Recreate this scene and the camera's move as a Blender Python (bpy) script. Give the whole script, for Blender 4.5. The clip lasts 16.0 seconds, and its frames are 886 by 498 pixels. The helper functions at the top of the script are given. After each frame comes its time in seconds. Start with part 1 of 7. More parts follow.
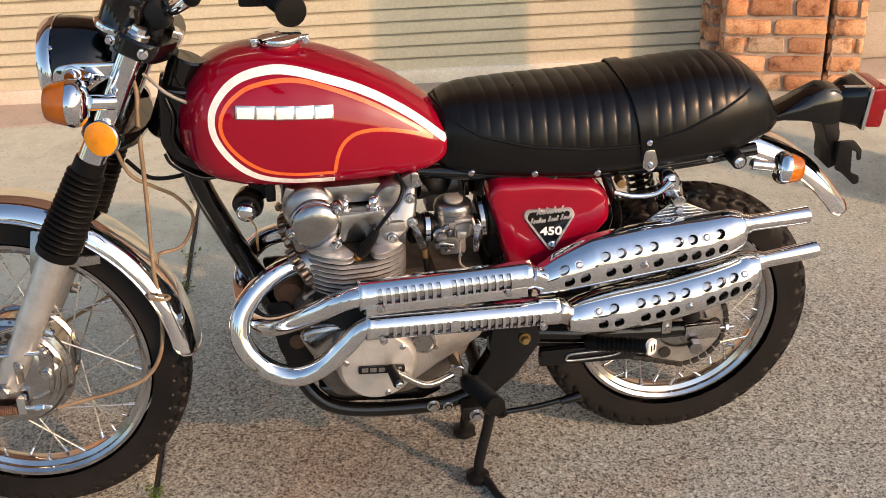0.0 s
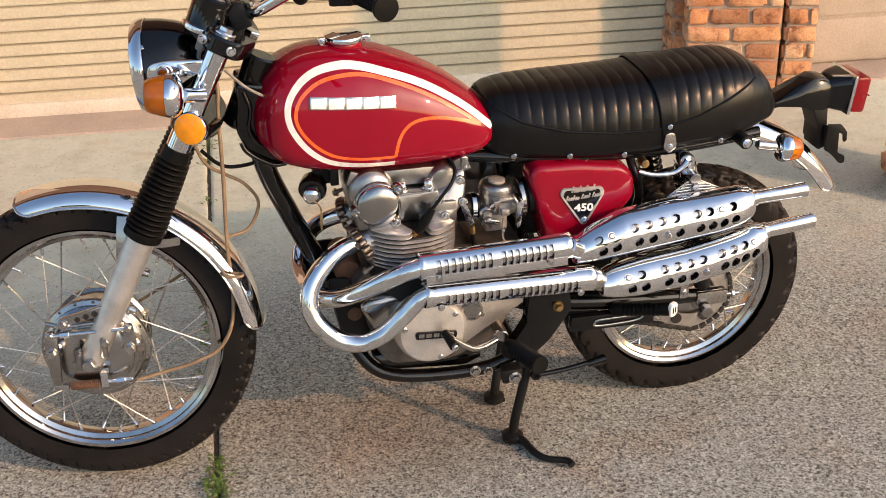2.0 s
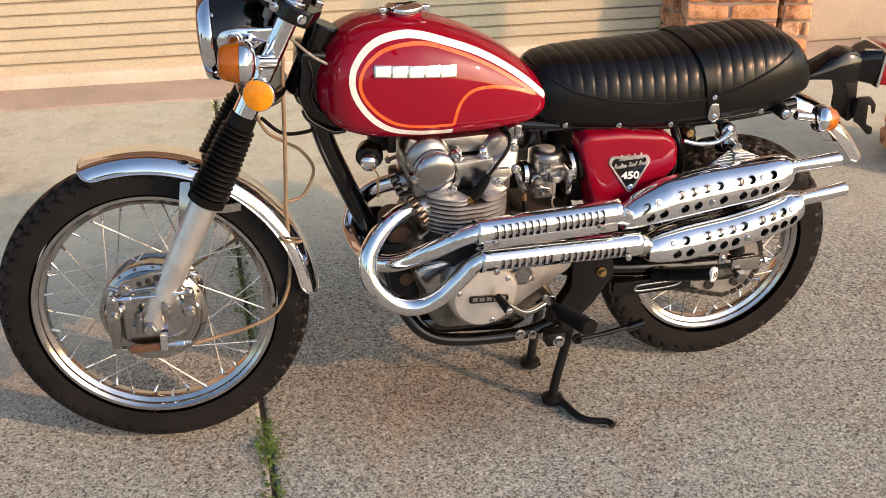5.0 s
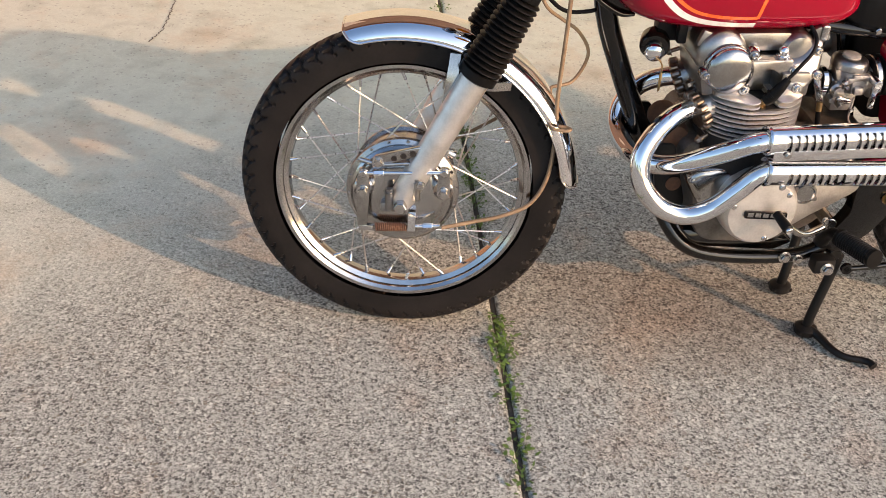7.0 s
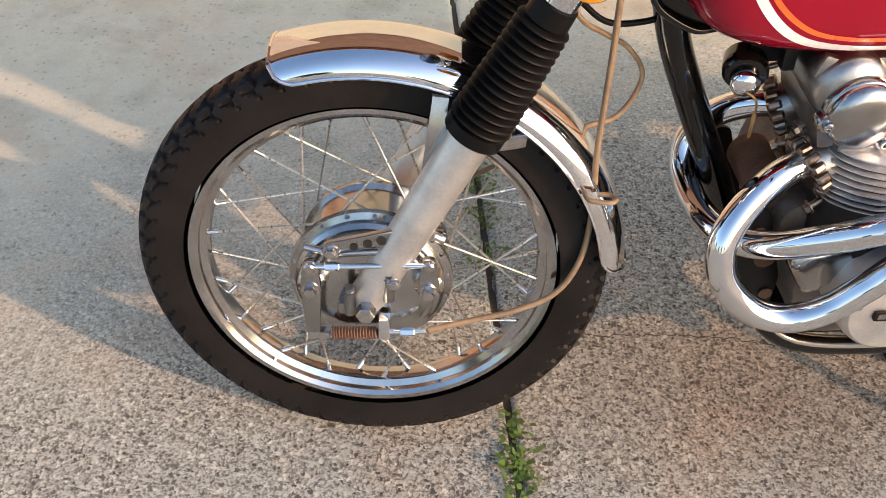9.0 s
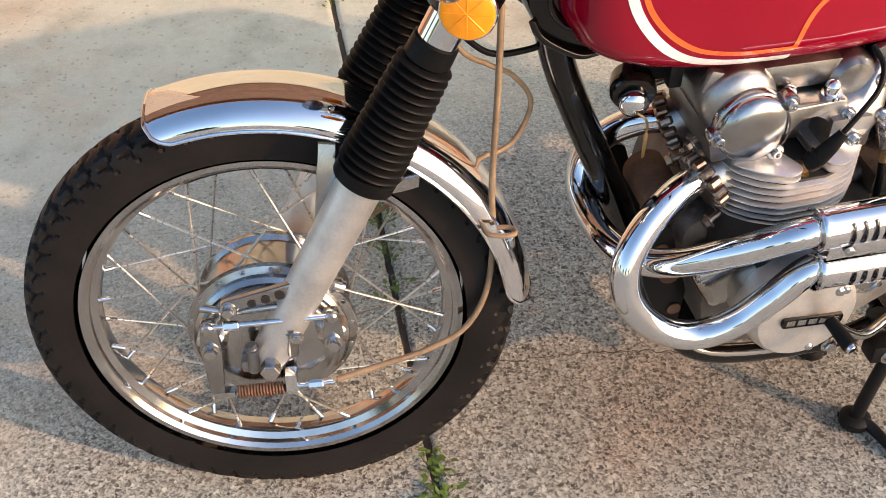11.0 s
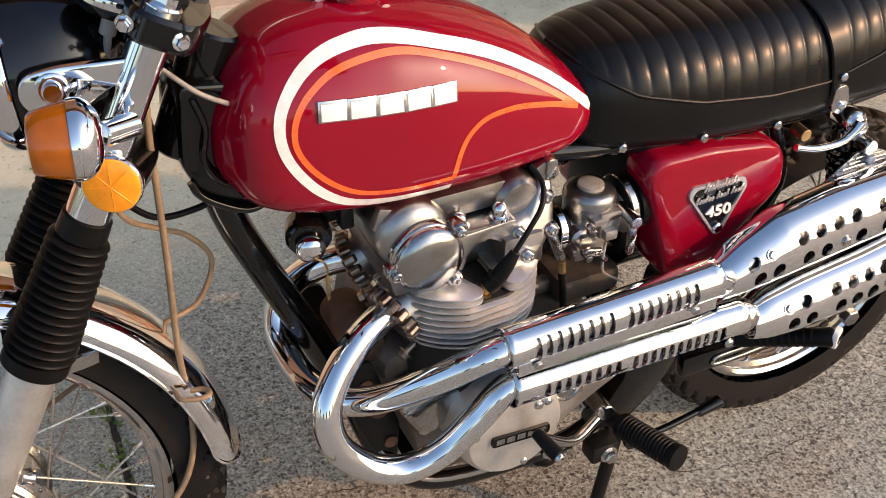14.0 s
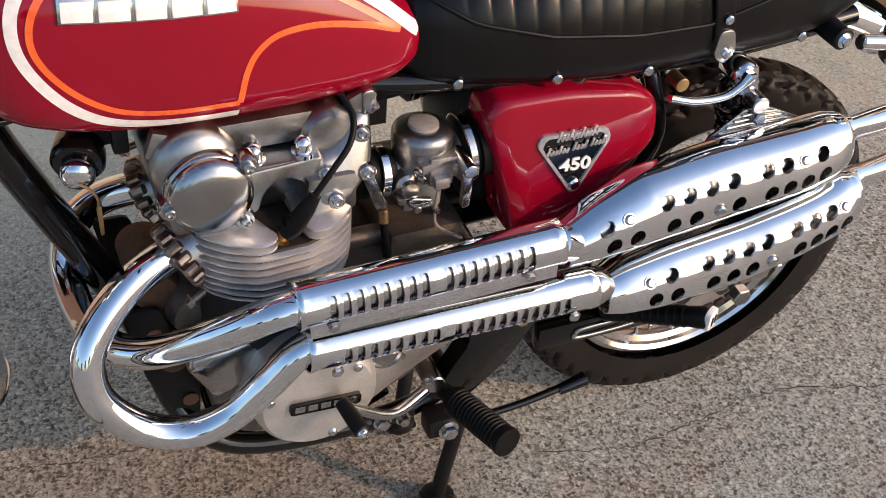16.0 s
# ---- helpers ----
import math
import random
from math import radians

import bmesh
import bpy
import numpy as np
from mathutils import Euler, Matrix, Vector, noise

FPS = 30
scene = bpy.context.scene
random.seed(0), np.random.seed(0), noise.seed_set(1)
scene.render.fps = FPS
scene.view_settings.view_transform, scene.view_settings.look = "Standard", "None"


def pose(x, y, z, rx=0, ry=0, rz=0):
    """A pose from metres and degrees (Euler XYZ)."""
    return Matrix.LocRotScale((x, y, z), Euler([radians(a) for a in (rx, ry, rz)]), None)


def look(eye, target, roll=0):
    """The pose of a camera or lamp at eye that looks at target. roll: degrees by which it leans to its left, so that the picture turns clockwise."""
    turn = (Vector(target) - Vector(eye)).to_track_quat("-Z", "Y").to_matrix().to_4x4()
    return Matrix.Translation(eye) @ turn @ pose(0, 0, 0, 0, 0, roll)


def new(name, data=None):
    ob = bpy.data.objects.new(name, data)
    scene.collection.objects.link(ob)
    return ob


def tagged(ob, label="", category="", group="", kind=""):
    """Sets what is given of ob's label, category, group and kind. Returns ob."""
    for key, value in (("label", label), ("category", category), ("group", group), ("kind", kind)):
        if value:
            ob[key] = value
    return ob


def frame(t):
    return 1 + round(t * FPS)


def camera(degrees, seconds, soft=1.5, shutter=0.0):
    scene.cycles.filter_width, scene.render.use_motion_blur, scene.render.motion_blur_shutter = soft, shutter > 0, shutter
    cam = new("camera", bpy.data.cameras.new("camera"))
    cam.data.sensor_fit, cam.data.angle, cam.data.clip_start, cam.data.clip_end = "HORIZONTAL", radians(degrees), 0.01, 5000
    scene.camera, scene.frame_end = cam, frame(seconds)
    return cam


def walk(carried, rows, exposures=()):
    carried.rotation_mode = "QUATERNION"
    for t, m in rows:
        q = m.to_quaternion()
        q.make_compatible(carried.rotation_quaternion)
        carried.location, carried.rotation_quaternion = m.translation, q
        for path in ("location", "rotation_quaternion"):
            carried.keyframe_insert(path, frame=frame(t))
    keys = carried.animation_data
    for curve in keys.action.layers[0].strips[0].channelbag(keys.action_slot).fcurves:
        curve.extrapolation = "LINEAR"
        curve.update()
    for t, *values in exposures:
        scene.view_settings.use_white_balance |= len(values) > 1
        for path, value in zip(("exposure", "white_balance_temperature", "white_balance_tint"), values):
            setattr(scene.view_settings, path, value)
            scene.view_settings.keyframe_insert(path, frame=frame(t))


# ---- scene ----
cam = camera(40.0, 16.0, 0.8)
SKY, SUNPOWER, SUNCOLOR = 0.15, 1.85, (1.0, 0.52, 0.27)
TURNED = -10.5
PATH = [
    (0, (0.8102, -2.1420, 1.7072), (0.8588, -0.3922, 0.7398), -2.44),
    (0.5, (0.6853, -2.2159, 1.7311), (0.7867, -0.4455, 0.8064), -2.70),
    (1, (0.5622, -2.2721, 1.7491), (0.7873, -0.5243, 0.8035), -3.87),
    (1.5, (0.5450, -2.3486, 1.7586), (0.8454, -0.6162, 0.8053), -2.90),
    (2, (0.5237, -2.3961, 1.7565), (0.7106, -0.6396, 0.8184), -1.69),
    (2.5, (0.4520, -2.4063, 1.7684), (0.6812, -0.6490, 0.8414), -1.23),
    (3, (0.3917, -2.4159, 1.7774), (0.6692, -0.6790, 0.8256), -1.17),
    (3.2, (0.3832, -2.4270, 1.7723), (0.6683, -0.6900, 0.8228), -0.86),
    (5.3, (0.2649, -2.4391, 1.7596), (0.5290, -0.7109, 0.7882), 0.00),
    (5.5, (0.2515, -2.4346, 1.7538), (0.4661, -0.7023, 0.7776), -0.24),
    (6, (0.2068, -2.4275, 1.7523), (0.3105, -0.6968, 0.7553), 0.49),
    (6.5, (0.1271, -2.3891, 1.7187), (0.1883, -0.6762, 0.6879), 0.57),
    (7, (0.0302, -2.2447, 1.6590), (0.0856, -0.5875, 0.5407), 2.35),
    (7.5, (0.1253, -1.9522, 1.6294), (0.1177, -0.3319, 0.4570), 1.20),
    (8, (0.1342, -1.6869, 1.5870), (0.0827, -0.1157, 0.3506), -0.76),
    (8.2, (0.1049, -1.5649, 1.5668), (0.0576, -0.0194, 0.2983), -0.71),
    (10.3, (0.1012, -1.2917, 1.5474), (0.2201, 0.1588, 0.1755), 1.97),
    (10.5, (0.1011, -1.2926, 1.5481), (0.2171, 0.1627, 0.1811), 1.50),
    (11, (0.1256, -1.2937, 1.5611), (0.2801, 0.1804, 0.2183), -1.09),
    (11.5, (0.1507, -1.2909, 1.5841), (0.4551, 0.2309, 0.3226), -0.38),
    (12, (0.1760, -1.3049, 1.6001), (0.5942, 0.2532, 0.4179), -0.02),
    (12.5, (0.2049, -1.3226, 1.6128), (0.6846, 0.2565, 0.4830), -0.04),
    (13, (0.2279, -1.3207, 1.6085), (0.7609, 0.2540, 0.4967), 0.59),
    (13.5, (0.2444, -1.3020, 1.6113), (0.7777, 0.2385, 0.4526), 0.88),
    (14, (0.2637, -1.2865, 1.5849), (0.7755, 0.2276, 0.3826), -0.70),
    (14.5, (0.3006, -1.2856, 1.5512), (0.8029, 0.2058, 0.3169), -1.30),
    (15, (0.3562, -1.2705, 1.5315), (0.8597, 0.2032, 0.2766), -0.47),
    (15.5, (0.4563, -1.2546, 1.5042), (0.9415, 0.2221, 0.2456), 1.99),
    (16, (0.5601, -1.2009, 1.4629), (1.0253, 0.2657, 0.1852), 2.77),
]
EXPOSURES = ((0, 0.83, 6500, 10), (3, 0.85, 6500, 10), (5.5, 0.91, 6450, 10), (7, 1.09, 6330, 10), (8, 1.14, 6250, 10), (10.5, 1.22, 6250, 10), (11.5, 1.17, 6300, 10), (12.5, 0.97, 6350, 10), (14.5, 0.84, 6250, 10), (16, 0.68, 5900, 10))
walk(cam, [(t, look(eye, target, roll)) for t, eye, target, roll in PATH], EXPOSURES)

# ---- world and sun ----
SUN = Vector((0.733, -0.552, 0.395)).normalized()
world = bpy.data.worlds.new("sky")
scene.world = world
world.use_nodes = True
wn = world.node_tree.nodes
sky = wn.new("ShaderNodeTexSky")
sky.sky_type, sky.sun_disc = "NISHITA", False
sky.sun_elevation = math.asin(SUN.z)
sky.sun_rotation = math.atan2(SUN.x, SUN.y)
sky.air_density, sky.dust_density, sky.ozone_density = 1.0, 2.0, 1.0
wn["Background"].inputs["Strength"].default_value = SKY
world.node_tree.links.new(sky.outputs[0], wn["Background"].inputs["Color"])
sun_data = bpy.data.lights.new("sun", "SUN")
sun_data.energy, sun_data.angle, sun_data.color = SUNPOWER, radians(0.8), SUNCOLOR
sun = new("sun", sun_data)
sun.matrix_world = look(SUN * 30, (0, 0, 0))


# ---- materials ----
def nodes_of(name):
    m = bpy.data.materials.new(name)
    m.use_nodes = True
    return m, m.node_tree.nodes, m.node_tree.links, m.node_tree.nodes["Principled BSDF"]


def ramp(nodes, links, source, stops):
    r = nodes.new("ShaderNodeValToRGB")
    e = r.color_ramp.elements
    while len(e) < len(stops):
        e.new(0.5)
    for k, (p, c) in zip(e, stops):
        k.position, k.color = p, (*c, 1) if len(c) == 3 else c
    links.new(source, r.inputs[0])
    return r.outputs[0]


def noise_tex(nodes, links, scale, detail=4, rough=0.55, stretch=None, kind="Object"):
    co = nodes.new("ShaderNodeTexCoord")
    out = co.outputs[kind]
    if stretch:
        mp = nodes.new("ShaderNodeMapping")
        mp.inputs["Scale"].default_value = stretch
        links.new(out, mp.inputs["Vector"])
        out = mp.outputs[0]
    n = nodes.new("ShaderNodeTexNoise")
    n.inputs["Scale"].default_value, n.inputs["Detail"].default_value, n.inputs["Roughness"].default_value = scale, detail, rough
    links.new(out, n.inputs["Vector"])
    return n.outputs["Fac"], out


def mix(nodes, links, fac, a, b, mode="MIX"):
    m = nodes.new("ShaderNodeMix")
    m.data_type, m.blend_type = "RGBA", mode
    for sock, v in ((m.inputs[0], fac), (m.inputs[6], a), (m.inputs[7], b)):
        if isinstance(v, (int, float)):
            sock.default_value = v
        elif isinstance(v, tuple):
            sock.default_value = (*v, 1)
        else:
            links.new(v, sock)
    return m.outputs[2]


def bump(nodes, links, bsdf, height, strength, dist=0.002):
    b = nodes.new("ShaderNodeBump")
    b.inputs["Strength"].default_value, b.inputs["Distance"].default_value = strength, dist
    links.new(height, b.inputs["Height"])
    links.new(b.outputs[0], bsdf.inputs["Normal"])


def surface(name, base, dark, rough=0.5, rough2=None, metal=0.0, scale=20, fine=160, relief=0.15, dist=0.001, coat=0.0, spec=0.5, random=0.0, grain=0.25):
    """A material with stains at one scale and grain at another."""
    m, n, l, b = nodes_of(name)
    big, _ = noise_tex(n, l, scale)
    small, _ = noise_tex(n, l, fine, 3)
    col = ramp(n, l, big, ((0.35, dark), (0.62, base)))
    col = mix(n, l, grain, col, ramp(n, l, small, ((0.35, tuple(c * 0.6 for c in base)), (0.65, tuple(min(1, c * 1.2) for c in base)))))
    if random:
        oi = n.new("ShaderNodeObjectInfo")
        hs = n.new("ShaderNodeHueSaturation")
        mr = n.new("ShaderNodeMapRange")
        mr.inputs["To Min"].default_value, mr.inputs["To Max"].default_value = 1 - random, 1 + random
        l.new(oi.outputs["Random"], mr.inputs[0])
        l.new(mr.outputs[0], hs.inputs["Value"])
        l.new(col, hs.inputs["Color"])
        col = hs.outputs[0]
    l.new(col, b.inputs["Base Color"])
    rr = n.new("ShaderNodeMapRange")
    rr.inputs["To Min"].default_value, rr.inputs["To Max"].default_value = rough, rough2 if rough2 is not None else rough + 0.12
    l.new(big, rr.inputs[0])
    l.new(rr.outputs[0], b.inputs["Roughness"])
    b.inputs["Metallic"].default_value = metal
    b.inputs["Specular IOR Level"].default_value = spec
    b.inputs["Coat Weight"].default_value, b.inputs["Coat Roughness"].default_value = coat, 0.025
    if relief:
        bump(n, l, b, small, relief, dist)
    return m


CHROME = surface("chrome", (0.80, 0.805, 0.815), (0.73, 0.735, 0.745), 0.015, 0.035, 1.0, 9, 90, 0.0, grain=0.03)
SATIN = surface("bright_satin_metal", (0.66, 0.645, 0.62), (0.52, 0.505, 0.48), 0.34, 0.42, 0.85, 30, 200, 0.0, grain=0.08)
FIN = surface("bright_fin_alloy", (0.74, 0.73, 0.71), (0.58, 0.57, 0.55), 0.36, 0.48, 0.9, 22, 240, 0.05, 0.0003, grain=0.12)
RIM_CHROME = surface("dulled_rim_chrome", (0.52, 0.515, 0.51), (0.42, 0.41, 0.40), 0.09, 0.17, 1.0, 14, 120, 0.0, grain=0.06)
CHROME_OLD = surface("worn_chrome", (0.60, 0.585, 0.565), (0.44, 0.42, 0.395), 0.12, 0.24, 1.0, 30, 200, 0.03, 0.0003, grain=0.15)
ALLOY = surface("aged_alloy", (0.39, 0.382, 0.37), (0.25, 0.242, 0.23), 0.26, 0.40, 1.0, 22, 240, 0.08, 0.0004, grain=0.15)
ALLOY_DULL = surface("dull_cast_alloy", (0.44, 0.425, 0.405), (0.30, 0.285, 0.265), 0.38, 0.54, 0.9, 30, 300, 0.2, 0.0005)
POLISHED = surface("polished_alloy", (0.47, 0.462, 0.448), (0.33, 0.32, 0.305), 0.14, 0.25, 1.0, 14, 200, 0.03, 0.0003, grain=0.12)
RED = surface("candy_red_paint", (0.228, 0.0020, 0.0155), (0.20, 0.0015, 0.0125), 0.4, 0.44, 0.0, 5, 400, 0.0, coat=0.9, spec=0.0, grain=0.06)
BLACK_PAINT = surface("gloss_black_paint", (0.003, 0.003, 0.003), (0.002, 0.002, 0.002), 0.10, 0.20, 0.0, 14, 120, 0.02, 0.0003, coat=0.4, spec=0.3)
BLACK_SATIN = surface("satin_black_metal", (0.007, 0.007, 0.007), (0.004, 0.004, 0.004), 0.38, 0.55, 0.0, 25, 200, 0.1, spec=0.25)
RUBBER = surface("black_rubber", (0.006, 0.006, 0.006), (0.004, 0.004, 0.004), 0.36, 0.48, 0.0, 12, 220, 0.12, 0.0006, spec=0.12)
TYRE = surface("tyre_rubber", (0.0125, 0.0108, 0.0102), (0.005, 0.0045, 0.0042), 0.42, 0.58, 0.0, 9, 160, 0.25, 0.0008, spec=0.2)
VINYL = surface("black_vinyl", (0.0045, 0.0045, 0.0045), (0.003, 0.003, 0.003), 0.24, 0.36, 0.0, 18, 420, 0.16, 0.0005, spec=0.24)
WHITE = surface("white_pinstripe_paint", (0.82, 0.81, 0.78), (0.78, 0.77, 0.73), 0.25, 0.3, 0.0, 10, 100, 0.0, coat=0.6)
ORANGE = surface("orange_pinstripe_paint", (0.80, 0.13, 0.02), (0.74, 0.11, 0.02), 0.25, 0.3, 0.0, 10, 100, 0.0, coat=0.6)
RUST = surface("rusty_steel", (0.16, 0.08, 0.045), (0.08, 0.045, 0.03), 0.6, 0.75, 0.3, 40, 260, 0.3)
HEATED = surface("heat_browned_steel", (0.34, 0.27, 0.21), (0.20, 0.15, 0.115), 0.25, 0.4, 1.0, 60, 220, 0.1)
BRASS = surface("brass_gilt", (0.45, 0.31, 0.14), (0.30, 0.19, 0.09), 0.3, 0.45, 1.0, 40, 200, 0.1)
CABLE = surface("aged_cable_sleeve", (0.24, 0.17, 0.10), (0.16, 0.11, 0.065), 0.45, 0.6, 0.0, 25, 150, 0.1)
CABLE_GREY = surface("grey_cable_sleeve", (0.30, 0.28, 0.25), (0.2, 0.19, 0.17), 0.45, 0.6, 0.0, 25, 150, 0.1)
# dark metal; also paints the darkness inside holes that are not cut
DARKHOLE = surface("dark_metal_and_hole_shade", (0.024, 0.022, 0.020), (0.014, 0.013, 0.012), 0.6, 0.7, 0.3, 30, 200, 0.2)
CASE = surface("dark_case_alloy", (0.17, 0.155, 0.14), (0.09, 0.08, 0.07), 0.42, 0.6, 0.7, 26, 240, 0.2, 0.0005)
SPOKE_STEEL = surface("spoke_steel", (0.66, 0.64, 0.60), (0.42, 0.38, 0.33), 0.22, 0.35, 1.0, 30, 200, 0.0)


def lens_material(name, colour, rough=0.12, clear=0.5):
    m, n, l, b = nodes_of(name)
    small, _ = noise_tex(n, l, 60, 2)
    l.new(ramp(n, l, small, ((0.3, tuple(c * 0.8 for c in colour)), (0.7, colour))), b.inputs["Base Color"])
    b.inputs["Roughness"].default_value = rough
    b.inputs["Transmission Weight"].default_value = clear
    b.inputs["Subsurface Weight"].default_value = 0.08
    b.inputs["Subsurface Radius"].default_value = (0.02, 0.008, 0.003)
    b.inputs["Coat Weight"].default_value = 0.3
    return m


AMBER = lens_material("amber_plastic", (0.70, 0.19, 0.001), 0.08)
AMBER_REFLECTOR = lens_material("amber_reflector", (1.0, 0.37, 0.005), 0.2, 0.1)
RED_LENS = lens_material("red_plastic", (0.36, 0.005, 0.010))
GLASS = nodes_of("headlight_glass")[0]
GLASS.node_tree.nodes["Principled BSDF"].inputs["Transmission Weight"].default_value = 1.0
GLASS.node_tree.nodes["Principled BSDF"].inputs["Roughness"].default_value = 0.05


def ground_material():
    """Weathered exposed-aggregate concrete: dark and pale chips in a grey paste, worn smooth and pale on the far side of one slab."""
    m, n, l, b = nodes_of("exposed_aggregate_concrete")
    big, co = noise_tex(n, l, 1.3, 5, 0.6)
    mid, _ = noise_tex(n, l, 7, 5, 0.6)
    wide, _ = noise_tex(n, l, 2.6, 5, 0.65)
    fine, _ = noise_tex(n, l, 330, 3)

    def op(kind, a, b2, c=None):
        q = n.new("ShaderNodeMath")
        q.operation = kind
        for k, v in enumerate((a, b2, c)):
            if v is None:
                continue
            if isinstance(v, (int, float)):
                q.inputs[k].default_value = v
            else:
                l.new(v, q.inputs[k])
        return q.outputs[0]

    # bends the chips out of round
    warp = n.new("ShaderNodeTexNoise")
    warp.inputs["Scale"].default_value, warp.inputs["Detail"].default_value = 190, 2.0
    l.new(co, warp.inputs["Vector"])
    vm = n.new("ShaderNodeVectorMath")
    vm.operation = "MULTIPLY_ADD"
    l.new(warp.outputs["Color"], vm.inputs[0])
    vm.inputs[1].default_value = (0.015, 0.015, 0.0)
    l.new(co, vm.inputs[2])

    def chips(scale, share, size):
        v = n.new("ShaderNodeTexVoronoi")
        v.inputs["Scale"].default_value = scale
        l.new(vm.outputs[0], v.inputs["Vector"])
        sep = n.new("ShaderNodeSeparateColor")
        l.new(v.outputs["Color"], sep.inputs[0])
        inside = ramp(n, l, v.outputs["Distance"], ((size, (1, 1, 1)), (size + 0.10, (0, 0, 0))))
        chosen = ramp(n, l, sep.outputs[0], ((share, (1, 1, 1)), (share + 0.02, (0, 0, 0))))
        return op("MULTIPLY", inside, chosen), sep

    paste = ramp(n, l, fine, ((0.3, (0.19, 0.186, 0.176)), (0.7, (0.34, 0.334, 0.316))))
    pale, tone_a = chips(140, 0.55, 0.44)
    dark, tone_b = chips(150, 0.34, 0.42)
    large, tone_c = chips(92, 0.13, 0.34)
    # ragged dark and pale grit at several sizes
    blot = n.new("ShaderNodeTexNoise")
    blot.inputs["Scale"].default_value, blot.inputs["Detail"].default_value, blot.inputs["Roughness"].default_value = 190, 3.0, 0.75
    l.new(co, blot.inputs["Vector"])
    paste = mix(n, l, 0.7, paste, ramp(n, l, blot.outputs["Fac"], ((0.37, (0.035, 0.033, 0.032)), (0.46, (0.19, 0.185, 0.174)), (0.53, (0.41, 0.40, 0.378)), (0.64, (0.62, 0.605, 0.57)))))
    col = mix(n, l, op("MULTIPLY", pale, 0.75), paste, ramp(n, l, tone_a.outputs[1], ((0.0, (0.38, 0.37, 0.345)), (0.6, (0.56, 0.545, 0.515)), (1.0, (0.76, 0.74, 0.70)))))
    col = mix(n, l, dark, col, ramp(n, l, tone_b.outputs[1], ((0.0, (0.030, 0.029, 0.029)), (0.6, (0.085, 0.08, 0.075)), (1.0, (0.19, 0.16, 0.13)))))
    col = mix(n, l, large, col, ramp(n, l, tone_c.outputs[1], ((0.0, (0.05, 0.05, 0.05)), (0.5, (0.10, 0.09, 0.085)), (1.0, (0.50, 0.47, 0.43)))))
    # pale, worn skin with faint stains and a few flecks showing through
    skin = ramp(n, l, mid, ((0.28, (0.47, 0.475, 0.41)), (0.52, (0.67, 0.675, 0.60)), (0.72, (0.57, 0.575, 0.505))))
    skin = mix(n, l, op("MULTIPLY", large, 0.3), skin, (0.10, 0.095, 0.09))
    xyz = n.new("ShaderNodeSeparateXYZ")
    l.new(co, xyz.inputs[0])
    far = op("MULTIPLY_ADD", wide, 1.1, xyz.outputs[1])
    slope = op("MULTIPLY_ADD", op("MINIMUM", xyz.outputs[0], 0.7), -0.55, far)
    shift = n.new("ShaderNodeMapRange")
    shift.inputs["From Min"].default_value, shift.inputs["From Max"].default_value = 0.65, 1.60
    l.new(slope, shift.inputs[0])
    col = mix(n, l, op("MULTIPLY", shift.outputs[0], 0.88), col, skin)
    col = mix(n, l, 0.12, col, ramp(n, l, big, ((0.3, (0.36, 0.33, 0.29)), (0.5, (0.32, 0.305, 0.28)), (0.7, (0.22, 0.22, 0.215)))))
    # faint reddish-brown patches
    col = mix(n, l, 0.6, col, ramp(n, l, wide, ((0.52, (1, 1, 1)), (0.70, (0.92, 0.70, 0.58)))), "MULTIPLY")
    # old oily, rust-tinged stain, ragged-edged; also paints in the shade under the motorcycle
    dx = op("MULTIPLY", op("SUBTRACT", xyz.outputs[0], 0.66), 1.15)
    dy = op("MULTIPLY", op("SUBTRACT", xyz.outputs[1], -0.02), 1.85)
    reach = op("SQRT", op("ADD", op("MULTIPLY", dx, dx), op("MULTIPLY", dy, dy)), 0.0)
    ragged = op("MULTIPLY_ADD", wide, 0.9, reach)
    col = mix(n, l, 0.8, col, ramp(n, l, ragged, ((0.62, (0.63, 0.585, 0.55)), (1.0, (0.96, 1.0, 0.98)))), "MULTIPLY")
    # the paste is a yellowish grey
    col = mix(n, l, 1.0, col, ramp(n, l, big, ((0.2, (0.96, 1.0, 0.955)), (0.8, (0.99, 1.03, 0.995)))), "MULTIPLY")
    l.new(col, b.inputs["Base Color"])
    b.inputs["Roughness"].default_value = 0.85
    b.inputs["Specular IOR Level"].default_value = 0.3
    bump(n, l, b, mix(n, l, 0.4, pale, fine), 0.6, 0.002)
    return m


GROUND = ground_material()
APRON = surface("smooth_stained_concrete", (0.46, 0.39, 0.32), (0.34, 0.29, 0.25), 0.8, 0.9, 0.0, 3, 120, 0.25, 0.002)
DOOR_PAINT = surface("cream_roller_door_paint", (0.60, 0.545, 0.40), (0.545, 0.49, 0.355), 0.42, 0.5, 0.0, 4, 120, 0.05)
RAIL_PAINT = surface("pale_door_rail_paint", (0.76, 0.70, 0.58), (0.66, 0.58, 0.46), 0.45, 0.55, 0.0, 6, 120, 0.05)


